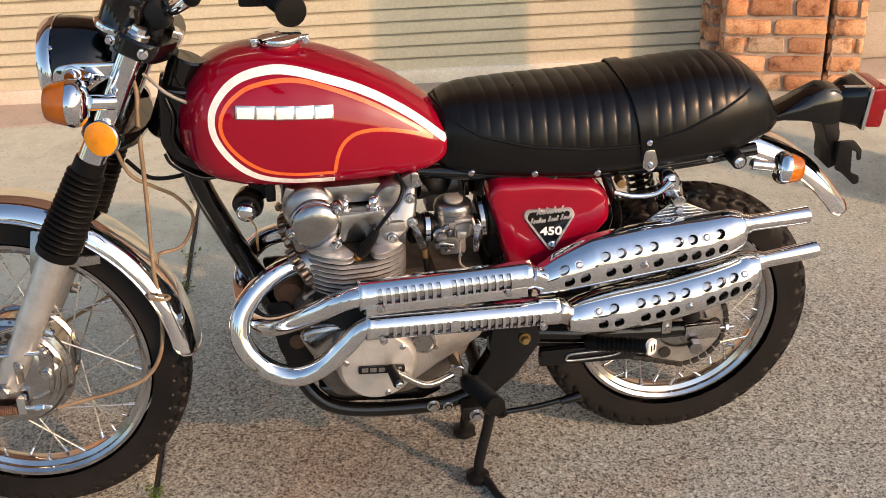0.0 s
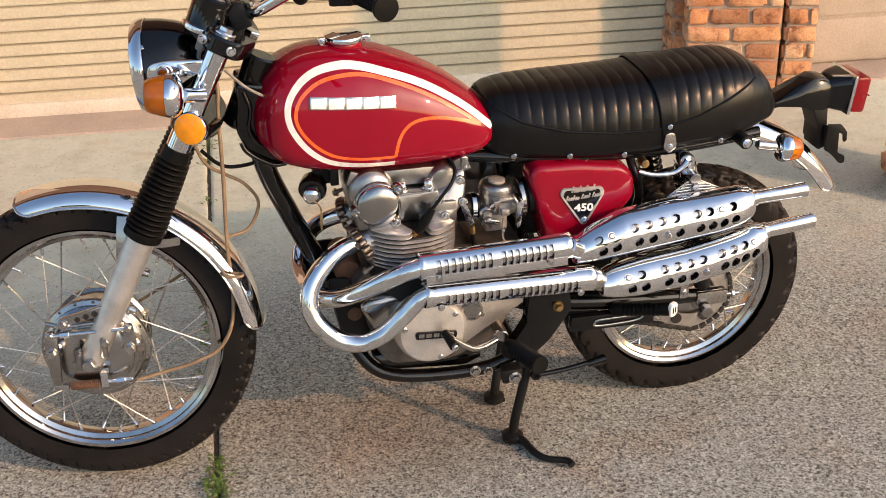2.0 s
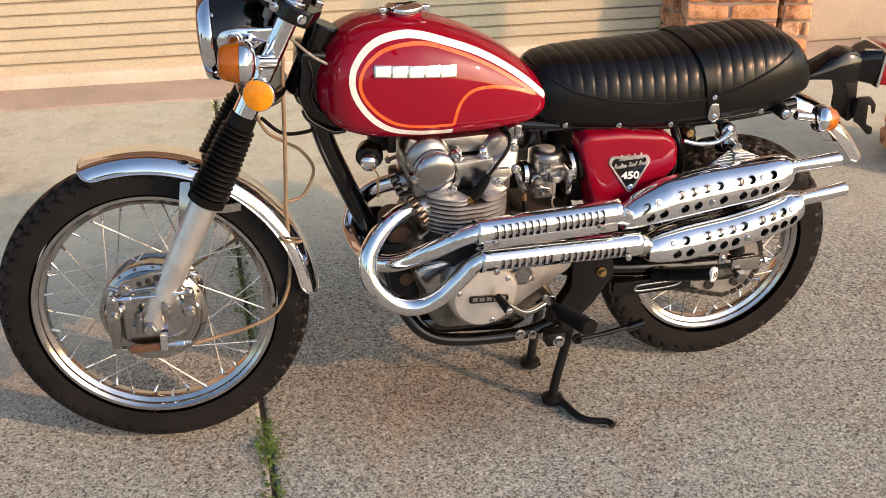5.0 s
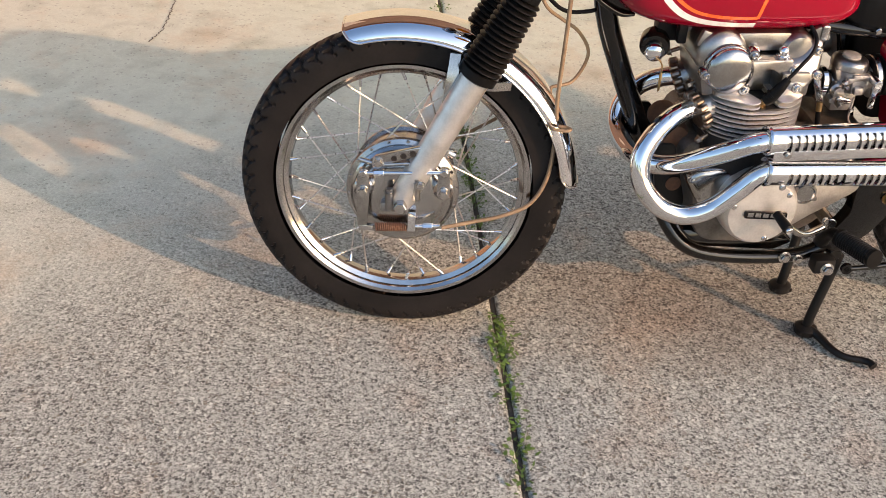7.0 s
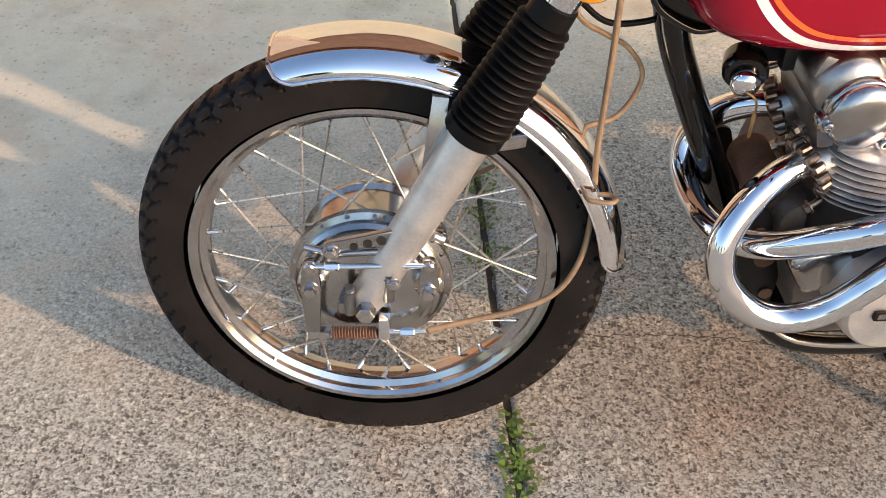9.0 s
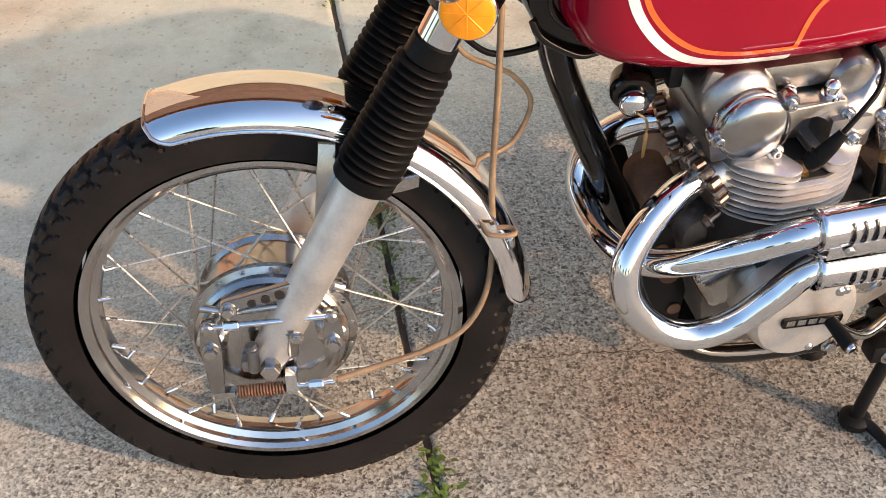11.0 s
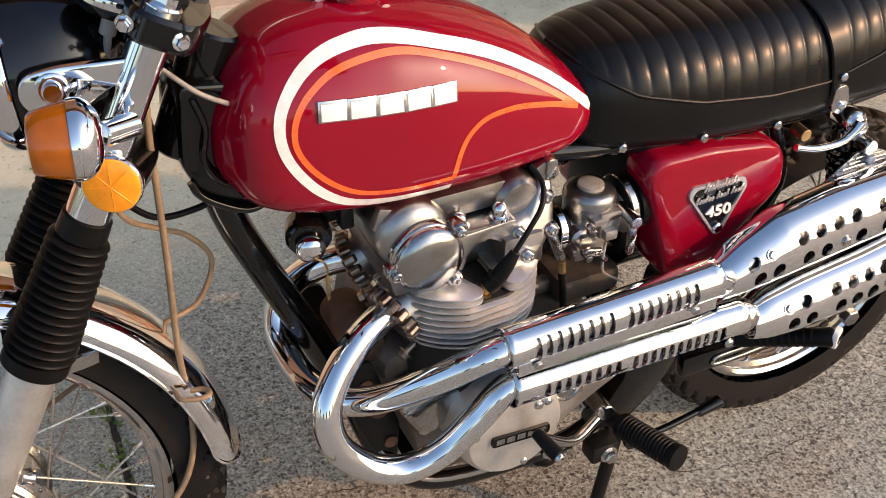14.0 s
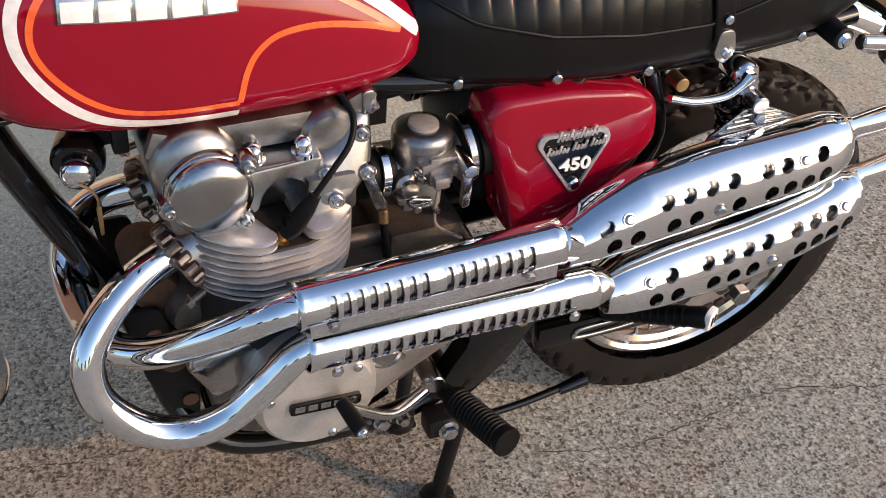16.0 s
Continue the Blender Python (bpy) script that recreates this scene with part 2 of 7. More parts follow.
def brick_material():
    """Tumbled clinker brick: peach faces with burnt brown patches, each brick of its own tone."""
    m, n, l, b = nodes_of("clinker_brick")
    oi = n.new("ShaderNodeObjectInfo")
    geo = n.new("ShaderNodeNewGeometry")
    spot = n.new("ShaderNodeTexNoise")
    spot.inputs["Scale"].default_value, spot.inputs["Detail"].default_value, spot.inputs["Roughness"].default_value = 17, 5, 0.62
    l.new(geo.outputs["Position"], spot.inputs["Vector"])
    grit = n.new("ShaderNodeTexNoise")
    grit.inputs["Scale"].default_value, grit.inputs["Detail"].default_value = 140, 4
    l.new(geo.outputs["Position"], grit.inputs["Vector"])
    tone = ramp(n, l, oi.outputs["Random"], ((0.0, (0.40, 0.20, 0.11)), (0.15, (0.66, 0.31, 0.14)), (0.45, (0.82, 0.46, 0.25)), (0.7, (0.76, 0.38, 0.18)), (0.88, (0.55, 0.40, 0.27)), (1.0, (0.85, 0.54, 0.33))))
    burnt = ramp(n, l, spot.outputs["Fac"], ((0.33, (0.36, 0.28, 0.25)), (0.45, (0.84, 0.78, 0.74)), (0.53, (1, 1, 1)), (0.68, (1.0, 1.08, 1.16))))
    col = mix(n, l, 1.0, tone, burnt, "MULTIPLY")
    col = mix(n, l, 0.45, col, ramp(n, l, grit.outputs["Fac"], ((0.32, (0.45, 0.42, 0.40)), (0.6, (1.05, 1.05, 1.05)))), "MULTIPLY")
    l.new(col, b.inputs["Base Color"])
    b.inputs["Roughness"].default_value = 0.85
    bump(n, l, b, mix(n, l, 0.5, spot.outputs["Fac"], grit.outputs["Fac"]), 0.6, 0.006)
    return m


BRICK = brick_material()
MORTAR = surface("sandy_mortar", (0.46, 0.37, 0.285), (0.33, 0.26, 0.20), 0.9, 0.95, 0.0, 20, 200, 0.5, 0.003)
RENDER = surface("tan_rendered_wall", (0.50, 0.43, 0.34), (0.41, 0.345, 0.27), 0.8, 0.9, 0.0, 4, 140, 0.3, 0.002)
LEAF = surface("weed_leaf", (0.10, 0.17, 0.030), (0.06, 0.11, 0.02), 0.5, 0.6, 0.0, 40, 200, 0.1, random=0.2)
DRY = surface("dry_grass", (0.32, 0.25, 0.13), (0.22, 0.17, 0.09), 0.7, 0.8, 0.0, 40, 200, 0.1)
DIRT = surface("dark_joint_soil", (0.07, 0.06, 0.05), (0.04, 0.035, 0.03), 0.95, 1.0, 0.0, 30, 150, 0.5)
FOLIAGE = surface("dark_foliage", (0.07, 0.10, 0.03), (0.035, 0.06, 0.018), 0.6, 0.7, 0.0, 3, 30, 0.2)
BARK = surface("bark", (0.16, 0.11, 0.07), (0.09, 0.065, 0.045), 0.9, 0.95, 0.0, 8, 60, 0.6, 0.01)
UPPER = surface("weathered_brown_brick", (0.17, 0.095, 0.06), (0.10, 0.058, 0.038), 0.85, 0.95, 0.0, 5, 60, 0.4, 0.006)
TILE = surface("terracotta_roof", (0.35, 0.15, 0.08), (0.25, 0.11, 0.06), 0.8, 0.9, 0.0, 6, 60, 0.3)


# ---- mesh helpers ----
def smooth_path(points, steps=8):
    """Catmull-Rom through the points."""
    p = [Vector(q) for q in points]
    p = [2 * p[0] - p[1]] + p + [2 * p[-1] - p[-2]]
    out = []
    for i in range(1, len(p) - 2):
        a, b, c, d = p[i - 1 : i + 3]
        for k in range(steps):
            t = k / steps
            out.append(0.5 * (2 * b + (c - a) * t + (2 * a - 5 * b + 4 * c - d) * t * t + (3 * b - a - 3 * c + d) * t**3))
    return out + [p[-2]]


def rings_mesh(bm, rings, close=True, caps=True):
    """A skin over rings of equally many points."""
    made = [[bm.verts.new(q) for q in r] for r in rings]
    n = len(made[0])
    for a, b in zip(made, made[1:]):
        for i in range(n if close else n - 1):
            j = (i + 1) % n
            bm.faces.new((a[i], a[j], b[j], b[i]))
    if caps and close:
        bm.faces.new(made[0][::-1])
        bm.faces.new(made[-1])
    return made


def tube(bm, points, radius, seg=14, smooth=6, caps=True):
    """A round tube along points; radius may be a list, one for each point."""
    n = len(points)
    path = smooth_path(points, smooth) if smooth > 1 and n > 2 else [Vector(q) for q in points]
    rr = radius if isinstance(radius, (list, tuple)) else [radius] * n
    rings, side = [], None
    for i, q in enumerate(path):
        d = (path[min(i + 1, len(path) - 1)] - path[max(i - 1, 0)]).normalized()
        if side is None:
            side = d.orthogonal().normalized()
        side = (side - d * side.dot(d)).normalized()
        up = d.cross(side)
        u = i / (len(path) - 1) * (n - 1)
        k = min(int(u), n - 2)
        r = rr[k] + (rr[k + 1] - rr[k]) * (u - k)
        rings.append([q + r * (math.cos(a) * side + math.sin(a) * up) for a in (2 * math.pi * s / seg for s in range(seg))])
    rings_mesh(bm, rings, caps=caps)
    return bm


def axis_matrix(origin, direction):
    """z goes along direction."""
    return Matrix.Translation(origin) @ Vector(direction).to_track_quat("Z", "Y").to_matrix().to_4x4()


def lathe(bm, profile, m, seg=32, caps=True):
    """profile: rows of radius and height along the z axis of m."""
    rings = [[m @ Vector((r * math.cos(a), r * math.sin(a), h)) for a in (2 * math.pi * s / seg for s in range(seg))] for r, h in profile]
    rings_mesh(bm, rings, caps=caps)
    return bm


def rod(bm, a, b, r, seg=12, r2=None):
    a, b = Vector(a), Vector(b)
    h = (b - a).length
    e = min(0.12 * min(r, r2 or r), h / 4)
    r2 = r if r2 is None else r2
    return lathe(bm, ((r - e, 0), (r, e), (r2, h - e), (r2 - e, h)), axis_matrix(a, b - a), seg)


def box(bm, size, m=None, bevel=0.003):
    """A bevelled box round the origin of m."""
    made = bmesh.ops.create_cube(bm, size=1.0)["verts"]
    bmesh.ops.scale(bm, vec=size, verts=made)
    if bevel:
        edges = list({e for v in made for e in v.link_edges})
        made = bmesh.ops.bevel(bm, geom=edges, offset=bevel, segments=2, affect="EDGES", profile=0.6)["verts"]
    if m is not None:
        bmesh.ops.transform(bm, matrix=m, verts=made)
    return bm


def slab(bm, outline, y0, y1, inset=0.006, rounds=2):
    """A plate with an outline in x and z, from y0 (near, rounded edge) to y1."""
    c = Vector((sum(p[0] for p in outline) / len(outline), sum(p[1] for p in outline) / len(outline)))
    rings = [[Vector((x, y1, z)) for x, z in outline]]
    for k in range(rounds + 1):
        a = k / rounds * math.pi / 2
        s = inset * (1 - math.cos(a))
        rings.append([])
        for x, z in outline:
            d = Vector((x, z)) - c
            f = max(0.0, 1 - s / max(d.length, 1e-6))
            rings[-1].append(Vector((c.x + d.x * f, y0 + (inset - inset * math.sin(a)) * (1 if y1 > y0 else -1), c.y + d.y * f)))
    rings_mesh(bm, rings)
    return bm


def round_outline(points, radius, steps=4):
    """Rounds the corners of a polygon in two dimensions."""
    out, n = [], len(points)
    for i in range(n):
        p, a, b = Vector(points[i]), Vector(points[i - 1]), Vector(points[(i + 1) % n])
        r = min(radius, (a - p).length * 0.45, (b - p).length * 0.45)
        s, e = p + (a - p).normalized() * r, p + (b - p).normalized() * r
        for k in range(steps + 1):
            t = k / steps
            q = s * (1 - t) ** 2 + p * 2 * t * (1 - t) + e * t * t
            out.append((q.x, q.y))
    return out


def finish(bm, sharp=38):
    bmesh.ops.recalc_face_normals(bm, faces=bm.faces)
    me = bpy.data.meshes.new("mesh")
    bm.to_mesh(me)
    bm.free()
    me.polygons.foreach_set("use_smooth", [True] * len(me.polygons))
    me.set_sharp_from_angle(angle=radians(sharp))
    return me


def islands(bm):
    """The faces of a bmesh in groups whose bounding boxes lie apart."""
    seen, groups = set(), []
    for f in bm.faces:
        if f in seen:
            continue
        todo, mine = [f], []
        seen.add(f)
        while todo:
            g = todo.pop()
            mine.append(g)
            for e in g.edges:
                for h in e.link_faces:
                    if h not in seen:
                        seen.add(h)
                        todo.append(h)
        co = np.array([v.co[:] for g in mine for v in g.verts])
        groups.append([mine, co.min(0), co.max(0)])
    merged = True
    while merged:
        merged = False
        for i in range(len(groups)):
            for j in range(i + 1, len(groups)):
                if (groups[i][1] <= groups[j][2] + 5e-4).all() and (groups[j][1] <= groups[i][2] + 5e-4).all():
                    a, b = groups[i], groups.pop(j)
                    groups[i] = [a[0] + b[0], np.minimum(a[1], b[1]), np.maximum(a[2], b[2])]
                    merged = True
                    break
            if merged:
                break
    return [g[0] for g in groups]


def part(name, bm, material, parent=None, label="", sharp=38, m=None, each=False):
    """Links a bmesh as one mesh object under a thing or a part; m places it within the thing. each: one object for each separate piece."""
    if m is not None:
        bm.transform(m)
    if each:
        bm.faces.ensure_lookup_table()
        for faces in islands(bm)[1:]:
            one = B()
            made = {v: one.verts.new(v.co) for v in {v for f in faces for v in f.verts}}
            for f in faces:
                one.faces.new([made[v] for v in f.verts])
            part(name, one, material, parent, label, sharp)
            for f in faces:
                bm.faces.remove(f)
        loose = [v for v in bm.verts if not v.link_faces]
        bmesh.ops.delete(bm, geom=loose, context="VERTS")
    me = finish(bm, sharp)
    me.materials.append(material)
    ob = new(name, me)
    if parent is not None:
        ob.parent = parent
    if label:
        ob["label"] = label
    return ob


def repeat(name, ob, m, parent):
    """Another part on the same mesh."""
    o = new(name, ob.data)
    o.parent = parent
    o.matrix_basis = m
    return o


def lerp(x, xs, ys):
    return float(np.interp(x, xs, ys))


def B():
    return bmesh.new()


def bolt(bm, at, direction, r=0.007, h=0.006):
    """A hexagon head on a washer."""
    m = axis_matrix(at, direction)
    lathe(bm, ((r * 1.35, 0), (r * 1.35, h * 0.25)), m, 16)
    lathe(bm, ((r, h * 0.25), (r, h * 0.9), (r * 0.85, h * 1.1)), m, 6)
    return bm


def screw(bm, at, direction, r=0.005, h=0.004):
    lathe(bm, ((r, 0), (r, h * 0.6), (r * 0.7, h)), axis_matrix(at, direction), 12)
    return bm


# ---- ground, garage and walls ----
def joint_x(y):
    return 0.222 - 0.060 * y


def fall(x, y):
    """The driveway's slight cross fall, dying out towards the apron and the street."""
    fade = max(0.0, min(1.0, (2.0 - y) / 0.9)) * max(0.0, min(1.0, (y + 4.0) / 1.5)) * max(0.0, min(1.0, (5.0 - abs(x)) / 2.5))
    return (0.013 - 0.0135 * max(-1.2, min(2.2, x))) * fade


def ground():
    """One sheet to the horizon, finer under the motorcycle, with a sunk slab joint."""
    bm = B()
    xs = [-2500, -300, -60, -15, -6, -4, -3] + [round(-2.4 + 0.05 * k, 4) for k in range(53)] + [None] + [round(0.5 + 0.05 * k, 4) for k in range(61)] + [4, 5, 7, 15, 60, 300, 2500]
    ys = [-2500, -300, -60, -15, -7, -5, -4] + [round(-3.4 + 0.05 * k, 4) for k in range(109)] + [2.052]
    rows = []
    for y in ys:
        j = joint_x(y) if -5 < y < 2.0 else joint_x(max(-5, min(2.0, y)))
        w = 0.0065
        row = []
        for x in xs:
            if x is None:
                for dx, dz in ((-w - 0.012, 0), (-w - 0.004, -0.001), (-w, -0.006), (-w * 0.8, -0.016), (w * 0.8, -0.016), (w, -0.006), (w + 0.004, -0.001), (w + 0.012, 0)):
                    jig = 0.003 * noise.noise(Vector((dx * 300, y * 12, 3))) if -4 < y < 2 else 0
                    row.append((j + dx + jig, y, dz + fall(j, y)))
            elif abs(x - j) > 0.03:
                row.append((x, y, fall(x, y) + (0.0022 * noise.noise(Vector((x * 2.2, y * 2.2, 0))) if abs(x) < 3 and y > -4 else 0)))
            else:
                row.append((x + (0.03 if x > j else -0.03), y, fall(x, y)))
        row.sort()
        rows.append([bm.verts.new(q) for q in row])
    for a, b in zip(rows, rows[1:]):
        for i in range(len(a) - 1):
            bm.faces.new((a[i], a[i + 1], b[i + 1], b[i]))
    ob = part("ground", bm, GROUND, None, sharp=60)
    return tagged(ob, "weathered exposed-aggregate concrete driveway with a weedy slab joint", "driveway", kind="structure")


ground_ob = ground()


def ribbon(bm, pts, widths, z):
    left, right = [], []
    for i, p in enumerate(pts):
        p = Vector((p[0], p[1], 0))
        a, b = Vector((*pts[max(i - 1, 0)][:2], 0)), Vector((*pts[min(i + 1, len(pts) - 1)][:2], 0))
        d = (b - a).normalized()
        nrm = Vector((-d.y, d.x, 0))
        left.append(bm.verts.new(p + nrm * widths[i] + Vector((0, 0, z + fall(p.x, p.y)))))
        right.append(bm.verts.new(p - nrm * widths[i] + Vector((0, 0, z + fall(p.x, p.y)))))
    for i in range(len(pts) - 1):
        bm.faces.new((left[i], left[i + 1], right[i + 1], right[i]))


def cracks():
    """Hairline cracks, as narrow strips of dark dirt lying in the concrete."""
    rng = random.Random(4)
    for line, w in ((((-0.783, 2.045), (-0.785, 1.90), (-0.780, 1.77), (-0.784, 1.65), (-0.780, 1.53), (-0.783, 1.41), (-0.81, 1.31)), 0.0028), (((0.30, 0.115), (0.41, 0.107), (0.52, 0.11), (0.66, 0.097), (0.80, 0.06)), 0.0016), (((1.10, -0.04), (1.26, -0.06), (1.40, -0.03), (1.55, -0.004), (1.78, -0.04), (2.1, -0.02)), 0.0015)):
        bm = B()
        path = smooth_path([(x, y, 0) for x, y in line], 14)
        pts = [(p.x + rng.uniform(-0.004, 0.004), p.y + rng.uniform(-0.004, 0.004)) for p in path]
        ribbon(bm, pts, [w * rng.uniform(0.25, 1.0) for _ in pts], 0.004)
        part("crack", bm, DIRT, ground_ob)


cracks()

WALL_Y = 2.263
bm = B()
box(bm, (30.0, 0.210, 0.12), pose(0, 2.150, -0.054 + 0.004), 0.006)
tagged(part("apron", bm, APRON), "smooth stained concrete strip before the garage door", "apron", kind="structure")
bm = B()
box(bm, (60.0, 40.0, 0.1), pose(0, 22.253, -0.05), 0)
tagged(part("pavement", bm, APRON), "concrete floor behind the garage front", "floor", kind="structure")


def garage_door():
    """A roller door of horizontal ribs with a pale bottom rail."""
    x0, x1, top, pitch = -0.885, 1.950, 1.93, 0.049
    bm = B()
    prof = []
    z = 0.062
    while z < top:
        prof += [(0.0, z), (-0.0015, z + pitch * 0.45), (-0.0015, z + pitch * 0.78), (-0.005, z + pitch * 0.85), (0.014, z + pitch * 0.87), (0.014, z + pitch * 0.95), (0.0, z + pitch * 0.985)]
        z += pitch
    n = 12
    cols = []
    for k in range(n + 1):
        x = x0 + (x1 - x0) * k / n
        cols.append([Vector((x, WALL_Y + d, zz)) for d, zz in prof])
    rings_mesh(bm, cols, close=False)
    ob = tagged(part("door_1", bm, DOOR_PAINT, sharp=25), "cream ribbed steel garage roller door, closed", "garage door", kind="structure")
    bm = B()
    box(bm, (x1 - x0, 0.028, 0.056), pose((x0 + x1) / 2, WALL_Y - 0.002, 0.036), 0.004)
    part("bottom_rail", bm, RAIL_PAINT, ob, "pale bottom rail")
    bm = B()
    box(bm, (x1 - x0, 0.02, 0.010), pose((x0 + x1) / 2, WALL_Y, 0.005), 0.002)
    part("rubber_seal", bm, RUBBER, ob)


garage_door()

PIECES = []


def brick_block(name, x0, x1, y0, y1, z1, seed, label, turn=0.0, pivot=(0, 0)):
    """A pier of clinker bricks: a mortar core, and each brick proud of it."""
    rng = random.Random(seed)
    bm = B()
    box(bm, (x1 - x0 - 0.011, y1 - y0 - 0.011, z1), pose((x0 + x1) / 2, (y0 + y1) / 2, z1 / 2), 0)
    core = tagged(part(name, bm, MORTAR), label, "brick pier", kind="structure")
    core.matrix_basis = pose(pivot[0], pivot[1], 0, 0, 0, turn) @ Matrix.Translation((-pivot[0], -pivot[1], 0))
    PIECES.append((core, x0, x1, y0, y1, z1, rng))
    return core


def lay_bricks():
    pitch, gap = 0.070, 0.0125
    meshes = []
    rng = random.Random(9)
    for v in range(7):
        bm = B()
        box(bm, (1, 1, 1), None, 0.13)
        for q in bm.verts:
            q.co += Vector((rng.uniform(-0.035, 0.035), rng.uniform(-0.04, 0.04), rng.uniform(-0.06, 0.06)))
        me = finish(bm, 50)
        me.materials.append(BRICK)
        meshes.append(me)
    for core, x0, x1, y0, y1, z1, rng in PIECES:
        k = 0
        while k * pitch < min(z1, 0.95):
            z = k * pitch + pitch / 2
            for face in ("front", "left"):
                a, b = (x0, x1) if face == "front" else (y0, y1)
                p = a if (k % 2) == (face == "front") else a + 0.085
                if p > a:
                    runs = [(a, p)]
                else:
                    runs = []
                while p < b - 0.02:
                    ln = rng.uniform(0.13, 0.19)
                    e = b if b - (p + ln) < 0.05 else p + ln
                    runs.append((p, e))
                    p = e
                for s, e in runs:
                    ob = new("brick", rng.choice(meshes))
                    ob.parent = core
                    proud = rng.uniform(-0.004, 0.005)
                    ln = e - s - gap
                    c = (s + e) / 2
                    jit = rng.uniform(-1.6, 1.6)
                    if face == "front":
                        ob.matrix_basis = pose(c, y0 + 0.045 - proud, z, rng.uniform(-1, 1), jit, rng.uniform(-1.5, 1.5)) @ Matrix.Diagonal((ln, 0.10, pitch - gap, 1))
                    else:
                        ob.matrix_basis = pose(x0 + 0.045 - proud, c, z, 0, rng.uniform(-1, 1), rng.uniform(-1.5, 1.5)) @ Matrix.Diagonal((0.10, ln, pitch - gap, 1))
            k += 1


PIER = (1.972, 2.045)
brick_block("wall_1", 1.972, 2.342, 2.045, 2.285, 2.6, 3, "pier of orange clinker bricks beside the garage door", -11, PIER)
brick_block("wall_2", 2.354, 2.476, 2.047, 2.285, 2.6, 5, "narrow return of orange clinker bricks", -11, PIER)
brick_block("wall_3", 2.412, 2.662, 0.965, 1.240, 2.6, 7, "free-standing pillar of orange clinker bricks", -5, (2.412, 0.965))
brick_block("wall_9", 1.952, 2.060, 2.165, 2.293, 2.6, 13, "brick door jamb beside the garage door")
brick_block("wall_4", -2.40, -0.893, 2.130, 2.293, 2.6, 11, "pier of orange clinker bricks at the far door jamb")


def tan_wall():
    """A rendered wall with shadow lines, behind the pillars."""
    bm = B()
    box(bm, (3.4, 0.15, 2.6), pose(4.185, 2.358, 1.3), 0.004)
    ob = tagged(part("wall_5", bm, RENDER), "tan rendered wall with horizontal joints", "wall", kind="structure")
    for k in range(6):
        bm = B()
        box(bm, (3.39, 0.012, 0.185), pose(4.185, 2.279, 0.10 + 0.20 * k), 0.006)
        part("board", bm, RENDER, ob)
    bm = B()
    box(bm, (4.8, 0.15, 2.6), pose(-4.81, 2.323, 1.3), 0.004)
    tagged(part("wall_6", bm, UPPER), "brown brick garage wall", "wall", kind="structure")
    bm = B()
    box(bm, (3.0, 0.20, 0.68), pose(0.53, 2.323, 2.27), 0.004)
    tagged(part("wall_7", bm, UPPER), "brown brick lintel over the garage door", "wall", kind="structure")
    bm = B()
    box(bm, (14.0, 0.22, 2.80), pose(0.0, 2.383, 4.005), 0.01)
    tagged(part("wall_8", bm, UPPER), "weathered brown brick upper storey over the garage", "wall", kind="structure")
    bm = B()
    box(bm, (14.6, 6.0, 0.14), pose(0.0, 4.60, 5.72, 6, 0, 0), 0.01)
    tagged(part("roof_1", bm, TILE), "terracotta house roof", "roof", kind="structure")


tan_wall()


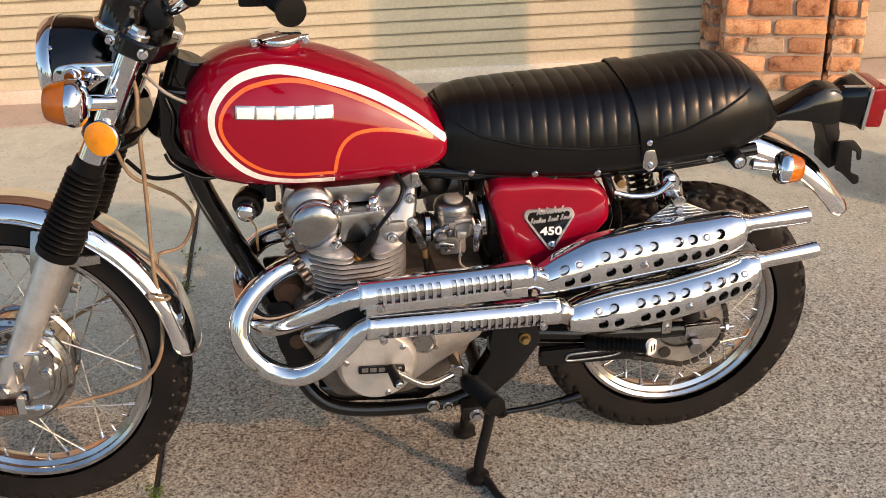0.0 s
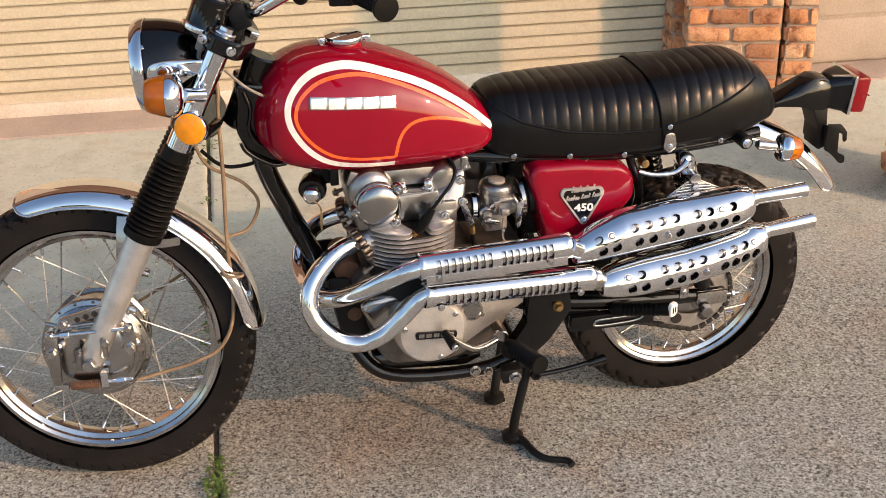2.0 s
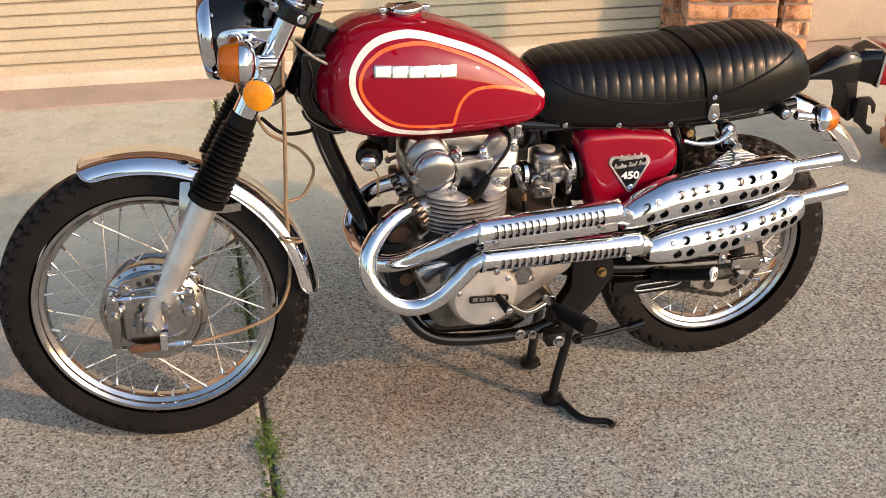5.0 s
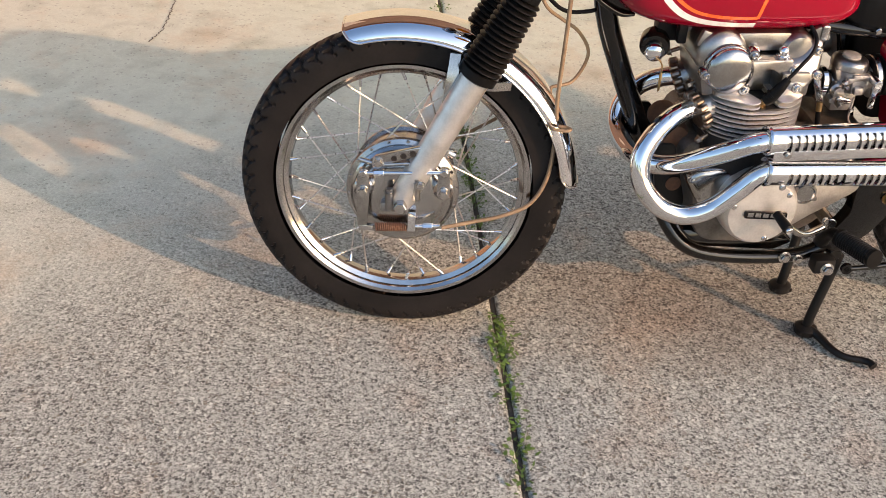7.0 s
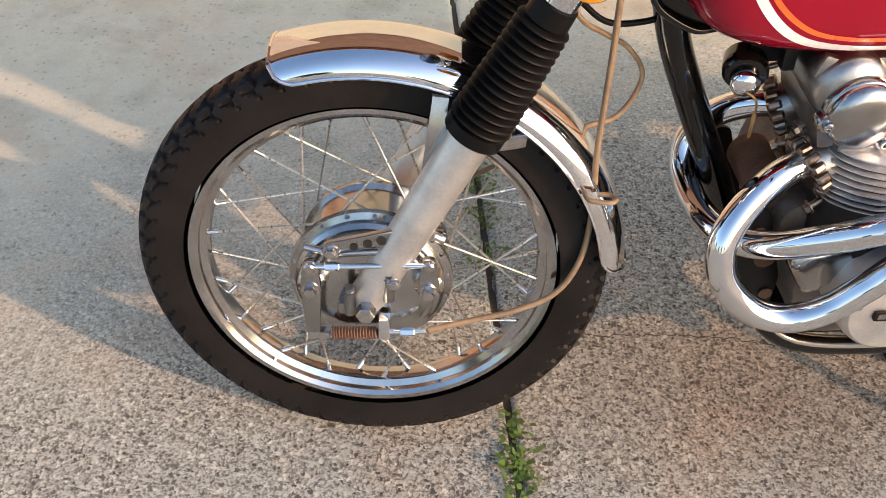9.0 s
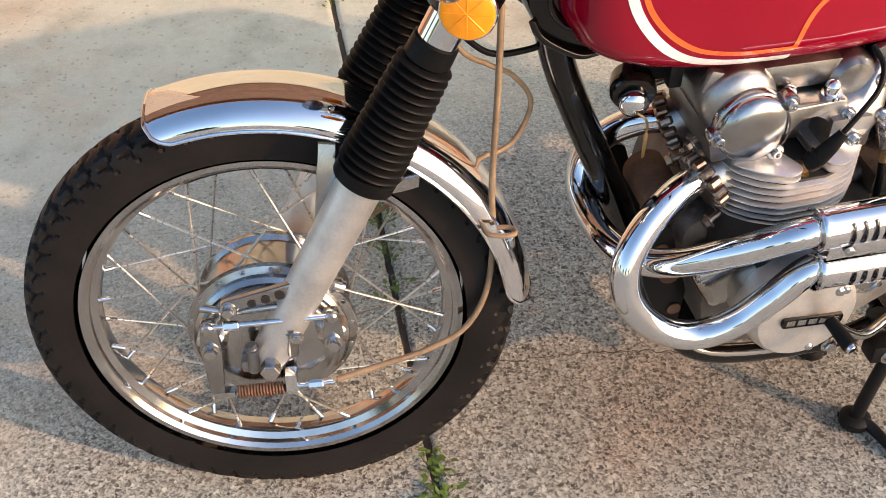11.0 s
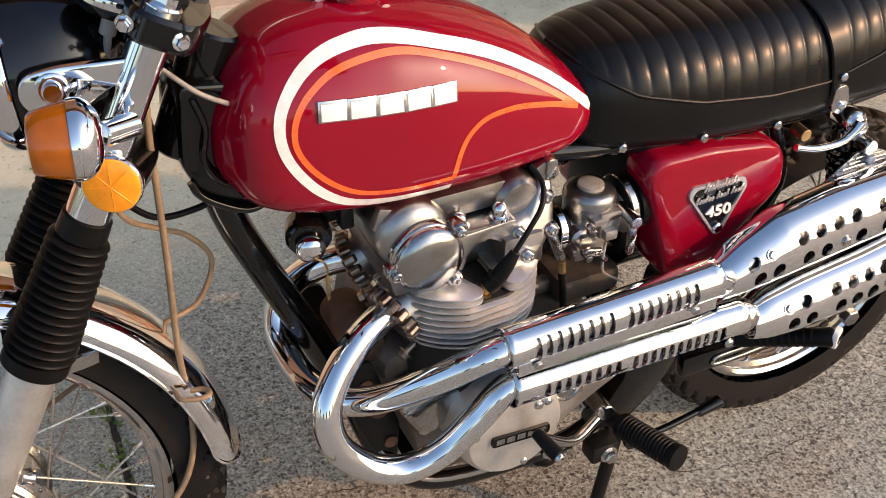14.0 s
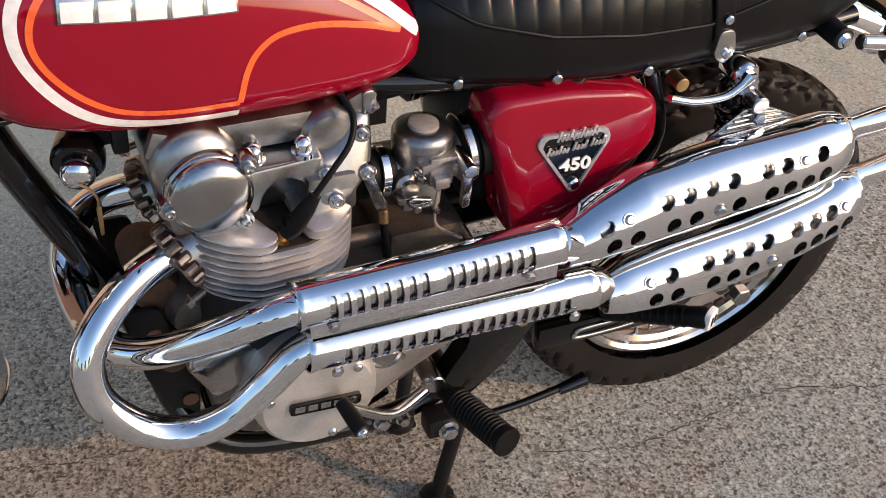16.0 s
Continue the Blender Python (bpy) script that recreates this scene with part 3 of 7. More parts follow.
def weeds():
    """Tufts of small weeds and dry grass in the slab joint."""
    rng = random.Random(21)
    spots = [(-0.10, 26, 0.020), (-0.17, 46, 0.030), (-0.21, 34, 0.026), (-0.29, 16, 0.018), (-0.35, 22, 0.02), (-0.43, 8, 0.014), (-0.50, 26, 0.022), (-0.58, 14, 0.02), (0.30, 20, 0.022), (0.42, 30, 0.03), (0.52, 34, 0.032), (0.62, 24, 0.028), (0.76, 26, 0.028), (0.95, 10, 0.02), (1.35, 10, 0.02), (1.68, 14, 0.025), (1.84, 26, 0.032), (1.95, 16, 0.028)]
    for y, count, size in spots:
        bm = B()
        for _ in range(count):
            px = joint_x(y) + rng.gauss(0, 0.007)
            py = y + rng.gauss(0, 0.020)
            h = size * rng.uniform(0.3, 1.0)
            lean = Vector((rng.gauss(0, 0.7), rng.gauss(0, 0.7), 1)).normalized()
            stem = Vector((px, py, -0.012 + fall(px, py)))
            top = stem + lean * (h + 0.012)
            ln, wd = rng.uniform(0.008, 0.017), rng.uniform(0.0025, 0.0055)
            yaw = rng.uniform(0, 6.28)
            d = Vector((math.cos(yaw), math.sin(yaw), rng.uniform(-0.2, 0.5)))
            sd = d.cross(Vector((0, 0, 1))).normalized()
            c = [top, top + d * ln * 0.35 + sd * wd, top + d * ln * 0.8 + sd * wd * 0.6 + Vector((0, 0, 0.001)), top + d * ln, top + d * ln * 0.8 - sd * wd * 0.6 + Vector((0, 0, 0.001)), top + d * ln * 0.35 - sd * wd]
            bm.faces.new([bm.verts.new(q) for q in c])
            w = 0.0006
            a = [stem + sd * w, stem - sd * w, top - sd * w, top + sd * w]
            bm.faces.new([bm.verts.new(q) for q in a])
        tagged(part("weed_tuft", bm, LEAF, sharp=180), "small green weeds growing in the slab joint", "weed", group="weeds in the joint", kind="stuff")
    bm = B()
    for _ in range(420):
        y = rng.uniform(-1.2, 2.02)
        stem = Vector((joint_x(y) + rng.gauss(0, 0.005), y, -0.014 + fall(joint_x(y), y)))
        d = Vector((rng.gauss(0, 0.6), rng.gauss(0, 1.0), rng.uniform(0.1, 0.8))).normalized()
        h = rng.uniform(0.008, 0.03)
        s = d.cross(Vector((0, 0, 1))).normalized() * 0.0008
        bm.faces.new([bm.verts.new(q) for q in (stem + s, stem - s, stem + d * h)])
    tagged(part("dry_grass", bm, DRY, sharp=180), "dry grass blades and litter along the slab joint", "grass", kind="stuff")
    bm = B()
    rings = []
    for k in range(121):
        y = -3.4 + 5.445 * k / 120
        rings.append([Vector((joint_x(y) + dx, y, z + fall(joint_x(y), y) + 0.003 * noise.noise(Vector((dx * 100, y * 20, 5))))) for dx, z in ((-0.0065, -0.010), (0, -0.008), (0.0065, -0.010))])
    rings_mesh(bm, rings, close=False)
    tagged(part("joint_soil", bm, DIRT), "dark soil in the slab joint", "soil", kind="stuff")


weeds()


def surroundings():
    """The street side: a row of trees, to close the place."""
    rng = random.Random(33)
    for x, y, h in ((-14, -20, 4.2), (-7, -24, 4.6), (1, -27, 4.0), (-22, -12, 5.0), (-26, -2, 5.0), (9, -30, 3.6)):
        tree = tagged(new("tree"), "leafy street tree across the driveway", "tree", group="street trees")
        tree.location = (x, y, 0)
        bm = B()
        tube(bm, ((0, 0, -0.1), (0.1, 0, h * 0.25), (0.0, 0.1, h * 0.55), (0.2, 0, h * 0.85)), [0.24, 0.18, 0.12, 0.04], 10, 4)
        for q in range(6):
            a = q * 1.05
            tube(bm, ((0.05, 0, h * (0.3 + 0.07 * q)), (0.9 * math.cos(a), 0.9 * math.sin(a), h * (0.45 + 0.06 * q)), (1.7 * math.cos(a), 1.7 * math.sin(a), h * (0.55 + 0.06 * q))), [0.08, 0.05, 0.02], 8, 3)
        part("trunk", bm, BARK, tree)
        vs, fs = [], []
        for _ in range(1500):
            d = Vector((rng.gauss(0, 1), rng.gauss(0, 1), rng.gauss(0, 1))).normalized() * rng.uniform(0.55, 1.0)
            c = Vector((d.x * h * 0.33, d.y * h * 0.33, h * 0.64 + d.z * h * 0.36))
            c += Vector((noise.noise(c * 0.7), noise.noise(c * 0.7 + Vector((9, 0, 0))), noise.noise(c * 0.7 + Vector((0, 9, 0))))) * 0.8
            a, b = Vector((rng.gauss(0, 1), rng.gauss(0, 1), rng.gauss(0, 0.6))).normalized(), Vector((rng.gauss(0, 1), rng.gauss(0, 1), rng.gauss(0, 1))).normalized()
            b = (b - a * a.dot(b)).normalized()
            s = rng.uniform(0.16, 0.34)
            i = len(vs)
            vs += [c - a * s, c + b * s * 0.45, c + a * s, c - b * s * 0.45]
            fs.append((i, i + 1, i + 2, i + 3))
        me = bpy.data.meshes.new("mesh")
        me.from_pydata([tuple(v) for v in vs], [], fs)
        me.materials.append(FOLIAGE)
        crown = new("crown", me)
        crown.parent = tree


surroundings()


# ---- motorcycle: front wheel and fork ----
bike = tagged(new("motorcycle"), "red and black vintage scrambler motorcycle parked on its centre stand", "motorcycle")
bike.matrix_basis = pose(-0.0088, -0.0644, 0.0212, 0.46, 1.12, 6.78) @ Matrix.Scale(1.016, 4)

RAKE = Vector((math.sin(radians(26.4)), 0, math.cos(radians(26.4))))
AXLE = Vector((0.015, 0.0, 0.331))
HEAD = AXLE + Vector((0.048, 0, -0.025))
STEER = Matrix.Translation(HEAD + Vector((0.002, -0.008, 0.005))) @ Matrix.Rotation(radians(TURNED), 4, RAKE) @ Matrix.Translation(-HEAD)
UNSTEER = STEER.inverted()


def along(d, y=0.0, out=0.0):
    """A place on the fork's line, d metres up from the axle; out: ahead of the line."""
    return AXLE + RAKE * d + Vector((0, y, 0)) + Vector((-RAKE.z, 0, RAKE.x)) * out


def tyre_mesh(bm, centre, r, w, seg, blocks, tread):
    """A tyre with a treaded crown; tread gives the depth of the grooves."""
    prof = []
    rim = r - 0.78 * w
    for k in range(33):
        a = math.pi * (k / 32 - 0.5)
        y = math.sin(a)
        prof.append((rim + (r - rim) * abs(math.cos(a)) ** 0.62, 0.5 * w * math.copysign(abs(y) ** 0.72, y) * (0.78 + 0.22 * math.cos(a * 0.9)), k))
    rings = []
    for s in range(seg):
        u = s / seg
        a = 2 * math.pi * u
        pts = []
        for rr, y, k in prof:
            c = abs(k - 16)
            deep = 0.0
            if c < 12:
                phase = (u * blocks + (0.5 if k > 16 else 0) + 0.10 * abs(c % 6 - 3)) % 1.0
                cut = phase < 0.19 or c in (4, 8) and phase < 0.6
                deep = tread if cut else 0.0
            # grooves cut square to the crown, so that the shoulder lugs stand out sideways too
            lean = math.pi * (k / 32 - 0.5)
            rr -= deep * math.cos(lean)
            pts.append(centre + Vector((rr * math.cos(a), y - deep * math.sin(lean), rr * math.sin(a))))
        rings.append(pts)
    made = [[bm.verts.new(q) for q in p] for p in rings]
    for i in range(seg):
        x, z = made[i], made[(i + 1) % seg]
        for k in range(len(prof) - 1):
            bm.faces.new((x[k], x[k + 1], z[k + 1], z[k]))
    return bm


def rim_mesh(bm, centre, r, w, seg=96):
    prof = [(r, -w / 2), (r + 0.002, -w / 2 - 0.002), (r + 0.001, -w / 2 - 0.005), (r - 0.006, -w / 2 - 0.005), (r - 0.012, -w / 2), (r - 0.013, -w * 0.36), (r - 0.022, -w * 0.26), (r - 0.026, 0)]
    prof += [(q, -h) for q, h in prof[-2::-1]]
    prof += [(r - 0.004, w * 0.3), (r - 0.012, 0), (r - 0.004, -w * 0.3)]
    rings = []
    for s in range(seg):
        a = 2 * math.pi * s / seg
        rings.append([centre + Vector((q * math.cos(a), h, q * math.sin(a))) for q, h in prof])
    rings_mesh(bm, rings + [rings[0]], caps=False)
    bmesh.ops.remove_doubles(bm, verts=bm.verts, dist=1e-6)
    return bm


def spokes(parent, centre, r_hub, y_hub, r_rim, place, count=36):
    """Laced spokes with nipples, one object each on one mesh."""
    bm = B()
    tube(bm, ((0, 0, 0), (0, 0, 1)), 0.0017, 8, 1)
    first = None
    nip = None
    for i in range(count):
        a = 2 * math.pi * i / count + 0.05
        side = -1 if i % 2 else 1
        cross = (1 if (i // 2) % 2 else -1) * radians(52)
        p = centre + Vector((r_hub * math.cos(a + cross), side * y_hub, r_hub * math.sin(a + cross)))
        q = centre + Vector((r_rim * math.cos(a), side * 0.006, r_rim * math.sin(a)))
        m = axis_matrix(p, q - p) @ Matrix.Diagonal((1, 1, (q - p).length, 1))
        if first is None:
            first = part("spoke", bm, SPOKE_STEEL, parent)
            first.matrix_basis = place @ m
            bn = B()
            lathe(bn, ((0.0022, -0.020), (0.0034, -0.018), (0.0036, -0.004), (0.0048, -0.001), (0.0048, 0.003)), Matrix.Identity(4), 10)
            nip = part("nipple", bn, CHROME, parent)
            nip.matrix_basis = place @ axis_matrix(q, q - p)
        else:
            repeat("spoke", first, place @ m, parent)
            repeat("nipple", nip, place @ axis_matrix(q, q - p), parent)


def front_wheel():
    bm = B()
    m = axis_matrix(AXLE, (0, 1, 0))
    lathe(bm, ((0.030, -0.075), (0.098, -0.072), (0.103, -0.066), (0.103, -0.058), (0.112, -0.054), (0.114, -0.048), (0.108, -0.040), (0.100, -0.034), (0.098, 0.020), (0.104, 0.026), (0.104, 0.032), (0.060, 0.045), (0.030, 0.060)), m, 64)
    hub = part("front_wheel", bm, POLISHED, bike, "spoked front wheel with a polished drum brake hub", m=STEER)
    part("tyre", tyre_mesh(B(), AXLE, 0.3310, 0.087, 464, 58, 0.0055), TYRE, hub, "treaded black rubber tyre", m=STEER, sharp=40)
    part("rim", rim_mesh(B(), AXLE, 0.2570, 0.052), RIM_CHROME, hub, "polished chrome rim", m=STEER)
    spokes(hub, AXLE, 0.096, 0.040, 0.237, STEER)
    # brake plate with its levers
    bm = B()
    lathe(bm, ((0.020, -0.092), (0.060, -0.091), (0.078, -0.088), (0.083, -0.084), (0.084, -0.079), (0.0895, -0.079), (0.093, -0.077), (0.094, -0.070)), m, 72)
    plate = part("brake_plate", bm, POLISHED, hub, "cast brake plate", m=STEER)
    bm = B()
    for k in range(18):
        a = 2 * math.pi * (k + 0.3) / 18
        lathe(bm, ((0.0042, 0), (0.0042, 0.0015), (0.003, 0.003)), axis_matrix(AXLE + Vector((0.107 * math.cos(a), -0.054, 0.107 * math.sin(a))), (0, -1, 0)), 10)
    part("spoke_head", bm, CHROME_OLD, hub, m=STEER, each=True)
    # torque arm with its row of holes
    bm = B()
    slab(bm, round_outline(((-0.046, 0.402), (-0.042, 0.426), (0.060, 0.456), (0.064, 0.438)), 0.010), -0.106, -0.098, 0.002)
    arm = part("torque_arm", bm, POLISHED, plate, "polished arm with a row of holes", m=STEER)
    # near-black discs on the arm, painting in the shade of its holes
    bm = B()
    for u, r in ((0.36, 0.0055), (0.56, 0.0060), (0.76, 0.0065)):
        p = Vector((-0.034, -0.1065, 0.414)) + Vector((0.091, 0, 0.030)) * u
        lathe(bm, ((r, 0), (r, 0.0012), (r * 0.75, 0.0012), (r * 0.72, 0.0004), (0.0005, 0.0004)), axis_matrix(p, (0, -1, 0)), 20)
    part("arm_hole_disc", bm, DARKHOLE, arm, m=STEER, each=True)
    bm = B()
    bolt(bm, (-0.032, -0.106, 0.415), (0, -1, 0), 0.008, 0.008)
    part("arm_bolt", bm, CHROME_OLD, arm, m=STEER)
    for x, z, top, low in ((-0.060, 0.354, 0.402, 0.272), (0.098, 0.358, 0.412, 0.345)):
        bm = B()
        lathe(bm, ((0.020, 0.0), (0.020, 0.022), (0.016, 0.026), (0.012, 0.034)), axis_matrix((x, -0.078, z), (0, -1, 0)), 24)
        bolt(bm, (x, -0.112, z), (0, -1, 0), 0.009, 0.010)
        part("brake_cam", bm, CHROME_OLD, plate, m=STEER)
        bm = B()
        slab(bm, round_outline(((x - 0.009, top), (x + 0.009, top), (x + 0.014, z + 0.005), (x + 0.009, low), (x - 0.009, low), (x - 0.014, z + 0.005)), 0.008), -0.112, -0.103, 0.002)
        part("brake_lever", bm, POLISHED, plate, m=STEER)
        bm = B()
        lathe(bm, ((0.008, 0), (0.008, 0.006), (0.006, 0.008)), axis_matrix((x, -0.112, top - 0.009), (0, -1, 0)), 16)
        part("clevis_pin", bm, CHROME_OLD, plate, m=STEER)
    bm = B()
    tube(bm, ((-0.060, -0.112, 0.393), (0.098, -0.112, 0.403)), 0.0040, 10, 1)
    rod(bm, (-0.040, -0.112, 0.3943), (-0.020, -0.112, 0.3956), 0.0065, 6)
    part("brake_rod", bm, CHROME, plate, m=STEER)
    bm = B()
    tube(bm, ((-0.068, -0.098, 0.415), (-0.03, -0.099, 0.408), (0.03, -0.098, 0.412), (0.07, -0.090, 0.405)), 0.0055, 10, 5)
    part("plate_rib", bm, POLISHED, plate, m=STEER)
    bm = B()
    pts = []
    for k in range(15 * 10 + 1):
        a = 2 * math.pi * k / 10
        pts.append(Vector((-0.034 + 0.062 * k / 150, -0.106 + 0.0075 * math.cos(a), 0.272 + 0.004 * k / 150 + 0.0075 * math.sin(a))))
    tube(bm, pts, 0.0020, 6, 1)
    part("return_spring", bm, RUST, plate, "small rusty return spring", m=STEER)
    bm = B()
    box(bm, (0.016, 0.018, 0.036), pose(0.038, -0.106, 0.288), 0.003)
    rod(bm, (0.036, -0.106, 0.278), (0.095, -0.108, 0.284), 0.004)
    rod(bm, (0.060, -0.107, 0.280), (0.080, -0.108, 0.282), 0.006, 6)
    part("cable_stop", bm, CHROME, plate, m=STEER, each=True)
    bm = B()
    box(bm, (0.030, 0.014, 0.012), pose(-0.052, -0.106, 0.272), 0.003)
    part("lever_clevis", bm, CHROME_OLD, plate, m=STEER)
    bm = B()
    rod(bm, AXLE + Vector((0, -0.118, 0)), AXLE + Vector((0, -0.138, 0)), 0.013, 6)
    rod(bm, AXLE + Vector((0, -0.095, 0)), AXLE + Vector((0, 0.135, 0)), 0.009, 16)
    rod(bm, AXLE + Vector((0, 0.06, 0)), AXLE + Vector((0, 0.075, 0)), 0.02, 16)
    part("axle", bm, CHROME_OLD, hub, m=STEER)


front_wheel()


def gaiter_profile(length, r0, r1, rings):
    prof = [(r0 - 0.006, -0.004), (r0 + 0.001, 0.0), (r0 + 0.001, 0.016), (r0 - 0.003, 0.018)]
    h0 = 0.018
    step = (length - 0.03 - h0) / rings
    for k in range(rings):
        r = r0 + (r1 - r0) * k / rings
        for f, d in ((0.0, -0.0075), (0.14, -0.006), (0.30, 0.0005), (0.42, 0.0030), (0.5, 0.0036), (0.58, 0.0030), (0.70, 0.0005), (0.86, -0.006)):
            prof.append((r + d, h0 + (k + f) * step))
    prof += [(r1 - 0.004, length - 0.03), (r1 - 0.002, length - 0.028), (r1 - 0.003, length - 0.004), (r1 - 0.008, length)]
    return prof


def fork():
    base = part("front_fork", rod(B(), along(0.62), along(0.80), 0.024, 24), BLACK_PAINT, bike, "telescopic fork with ribbed black rubber gaiters", m=STEER)
    for side in (-1, 1):
        y = 0.092 * side
        bm = B()
        m = axis_matrix(along(-0.012, y), RAKE)
        lathe(bm, ((0.010, -0.004), (0.023, 0.0), (0.0265, 0.02), (0.0265, 0.10), (0.0285, 0.22), (0.0295, 0.31), (0.0295, 0.325)), m, 28)
        part("fork_leg", bm, FIN, base, "bare alloy lower leg", m=STEER)
        bm = B()
        rod(bm, along(0.0, y - 0.03 * 0), along(0.0, y) + Vector((0, 0.012 * side, 0)), 0.022, 20)
        for dx, dz in ((-0.023, 0.004), (0.030, 0.030)):
            rod(bm, AXLE + Vector((dx, y - 0.02, dz - 0.02)), AXLE + Vector((dx, y - 0.02, dz + 0.022)), 0.008, 12)
            bolt(bm, AXLE + Vector((dx, y - 0.02, dz + 0.020)), (0, -0.3, 1), 0.007, 0.008)
        box(bm, (0.055, 0.034, 0.020), pose(0.002, y, AXLE.z - 0.013), 0.006)
        part("axle_clamp", bm, ALLOY, base, m=STEER)
        bm = B()
        lathe(bm, gaiter_profile(0.205, 0.0380, 0.0305, 14), axis_matrix(along(0.298, y), RAKE), 36)
        part("gaiter", bm, RUBBER, base, "ribbed black rubber gaiter", m=STEER)
        bm = B()
        lathe(bm, ((0.0245, 0.490), (0.0245, 0.555), (0.0215, 0.558), (0.0215, 0.725), (0.018, 0.727)), axis_matrix(along(0, y), RAKE), 28)
        part("fork_shroud", bm, CHROME, base, "chrome fork tube", m=STEER)
        bm = B()
        rod(bm, along(0.742, y), along(0.752, y), 0.021, 24)
        lathe(bm, ((0.014, 0.752), (0.014, 0.760), (0.008, 0.762)), axis_matrix(along(0, y), RAKE), 6)
        part("fork_cap", bm, CHROME, base, m=STEER)
        bm = B()
        bolt(bm, along(0.06, y - 0.032, -0.012), (0, -1, 0), 0.007, 0.006)
        box(bm, (0.020, 0.012, 0.018), Matrix.Translation(along(0.135, y, -0.034)), 0.004)
        rod(bm, along(0.135, y, -0.030), along(0.135, y, -0.046), 0.009, 10)
        part("drain_bolt", bm, CHROME_OLD, base, m=STEER, each=True)
    bm = B()
    for d, w in ((0.555, 0.24), (0.728, 0.250)):
        t = Matrix.Translation(along(d, 0, -0.012)) @ Matrix.Rotation(radians(26.4), 4, "Y")
        slab_pts = round_outline(((-0.040, -w / 2), (0.025, -w / 2), (0.050, -0.05), (0.050, 0.05), (0.025, w / 2), (-0.040, w / 2), (-0.052, 0.05), (-0.052, -0.05)), 0.025)
        rings = [[t @ Vector((x * f, y * f, h)) for x, y in slab_pts] for h, f in ((-0.017, 0.96), (-0.012, 1), (0.012, 1), (0.017, 0.96))]
        rings_mesh(bm, rings)
    part("fork_yoke", bm, BLACK_PAINT, base, m=STEER)
    bm = B()
    for s in (-1, 1):
        bolt(bm, along(0.728, 0.122 * s, -0.022), (0.3, s, 0), 0.007, 0.010)
        bolt(bm, along(0.728, 0.118 * s, 0.034), (-0.3, s, 0), 0.007, 0.010)
    rod(bm, along(0.72, 0, -0.046), along(0.752, 0, -0.046), 0.018, 6)
    part("yoke_bolt", bm, CHROME, base, m=STEER, each=True)
    return base


fork_ob = fork()


def mudguard(name, centre, r, a0, a1, w, flare, m, label):
    """A mudguard with a broad crown, steep sides and rolled edges between two angles about an axle; its corners are trimmed round."""
    bm = B()
    steps = 120
    arc = radians(abs(a1 - a0)) * r

    def skin(k, u, lift=0.0):
        a = radians(a0 + (a1 - a0) * k / steps)
        end = min(1.0, min(k, steps - k) / steps * arc / 0.032)
        q = radians(86) * u * (0.50 + 0.50 * math.sqrt(1 - (1 - end) ** 2))
        y = math.copysign(abs(math.sin(q)) ** 0.80, q) * w / 2
        h = r - flare - 0.004 + (flare + 0.004) * math.cos(q) ** 0.74 + lift
        return centre + Vector((h * math.cos(a), y * (1 + lift * 6), h * math.sin(a)))

    rings = []
    for k in range(steps + 1):
        ring = [skin(k, j / 14 - 1) for j in range(29)]
        ring += [skin(k, 1 - j / 14, -0.0022) for j in range(29)]
        rings.append(ring)
    rings_mesh(bm, rings)
    for s in (-1, 1):
        tube(bm, [skin(k, s) for k in range(steps + 1)], 0.0026, 8, 1)
    for k in (0, steps):
        tube(bm, [skin(k, j / 12 - 1) for j in range(25)], 0.0022, 8, 1)
    return part(name, bm, CHROME, bike, label, m=m)


fender = mudguard("front_mudguard", AXLE, 0.353, 111, 4, 0.118, 0.036, STEER, "chrome front mudguard")


def front_stays():
    bm = B()
    for s in (-1, 1):
        for a0, w, d in ((73, 0.022, 0.19), (50, 0.018, 0.272)):
            a = radians(a0)
            p = AXLE + Vector((0.312 * math.cos(a), 0.0585 * s, 0.312 * math.sin(a)))
            q = along(d, 0.070 * s, 0.004)
            ax = (q - p).normalized()
            across = ax.cross(Vector((0, 1, 0))).normalized()
            rings = []
            for k in range(9):
                t = k / 8
                c = p + (q - p) * t + Vector((0, 0.010 * s * math.sin(math.pi * t), 0))
                h = w * (0.5 + 0.12 * t)
                rings.append([c + across * h + Vector((0, 0.002, 0)), c - across * h + Vector((0, 0.002, 0)), c - across * h * 0.92 - Vector((0, 0.004, 0)), c + across * h * 0.92 - Vector((0, 0.004, 0))])
            rings_mesh(bm, rings)
    part("mudguard_stay", bm, POLISHED, fender, "bright steel stay", m=STEER, each=True)
    bm = B()
    for a0 in (52.5, 73.6):
        a = radians(a0)
        d = Vector((0.55 * math.cos(a), -1, 0.55 * math.sin(a)))
        lathe(bm, ((0.0055, -0.002), (0.0055, 0.001), (0.0045, 0.0028), (0.002, 0.0038), (0.0004, 0.004)), axis_matrix(AXLE + Vector((0.332 * math.cos(a), -0.050, 0.332 * math.sin(a))), d), 16)
    part("rivet", bm, CHROME, fender, m=STEER, each=True)
    bm = B()
    a = radians(28)
    p = AXLE + Vector((0.340 * math.cos(a), -0.056, 0.340 * math.sin(a)))
    tube(bm, (p + Vector((-0.020, -0.002, 0.004)), p + Vector((-0.016, -0.018, 0.003)), p + Vector((-0.004, -0.022, 0.002)), p + Vector((0.014, -0.022, 0.001)), p + Vector((0.021, -0.014, 0.001)), p + Vector((0.014, -0.005, 0.001)), p + Vector((-0.002, -0.005, 0.002))), 0.0034, 10, 5)
    part("cable_clip", bm, CABLE, fender, m=STEER)


front_stays()


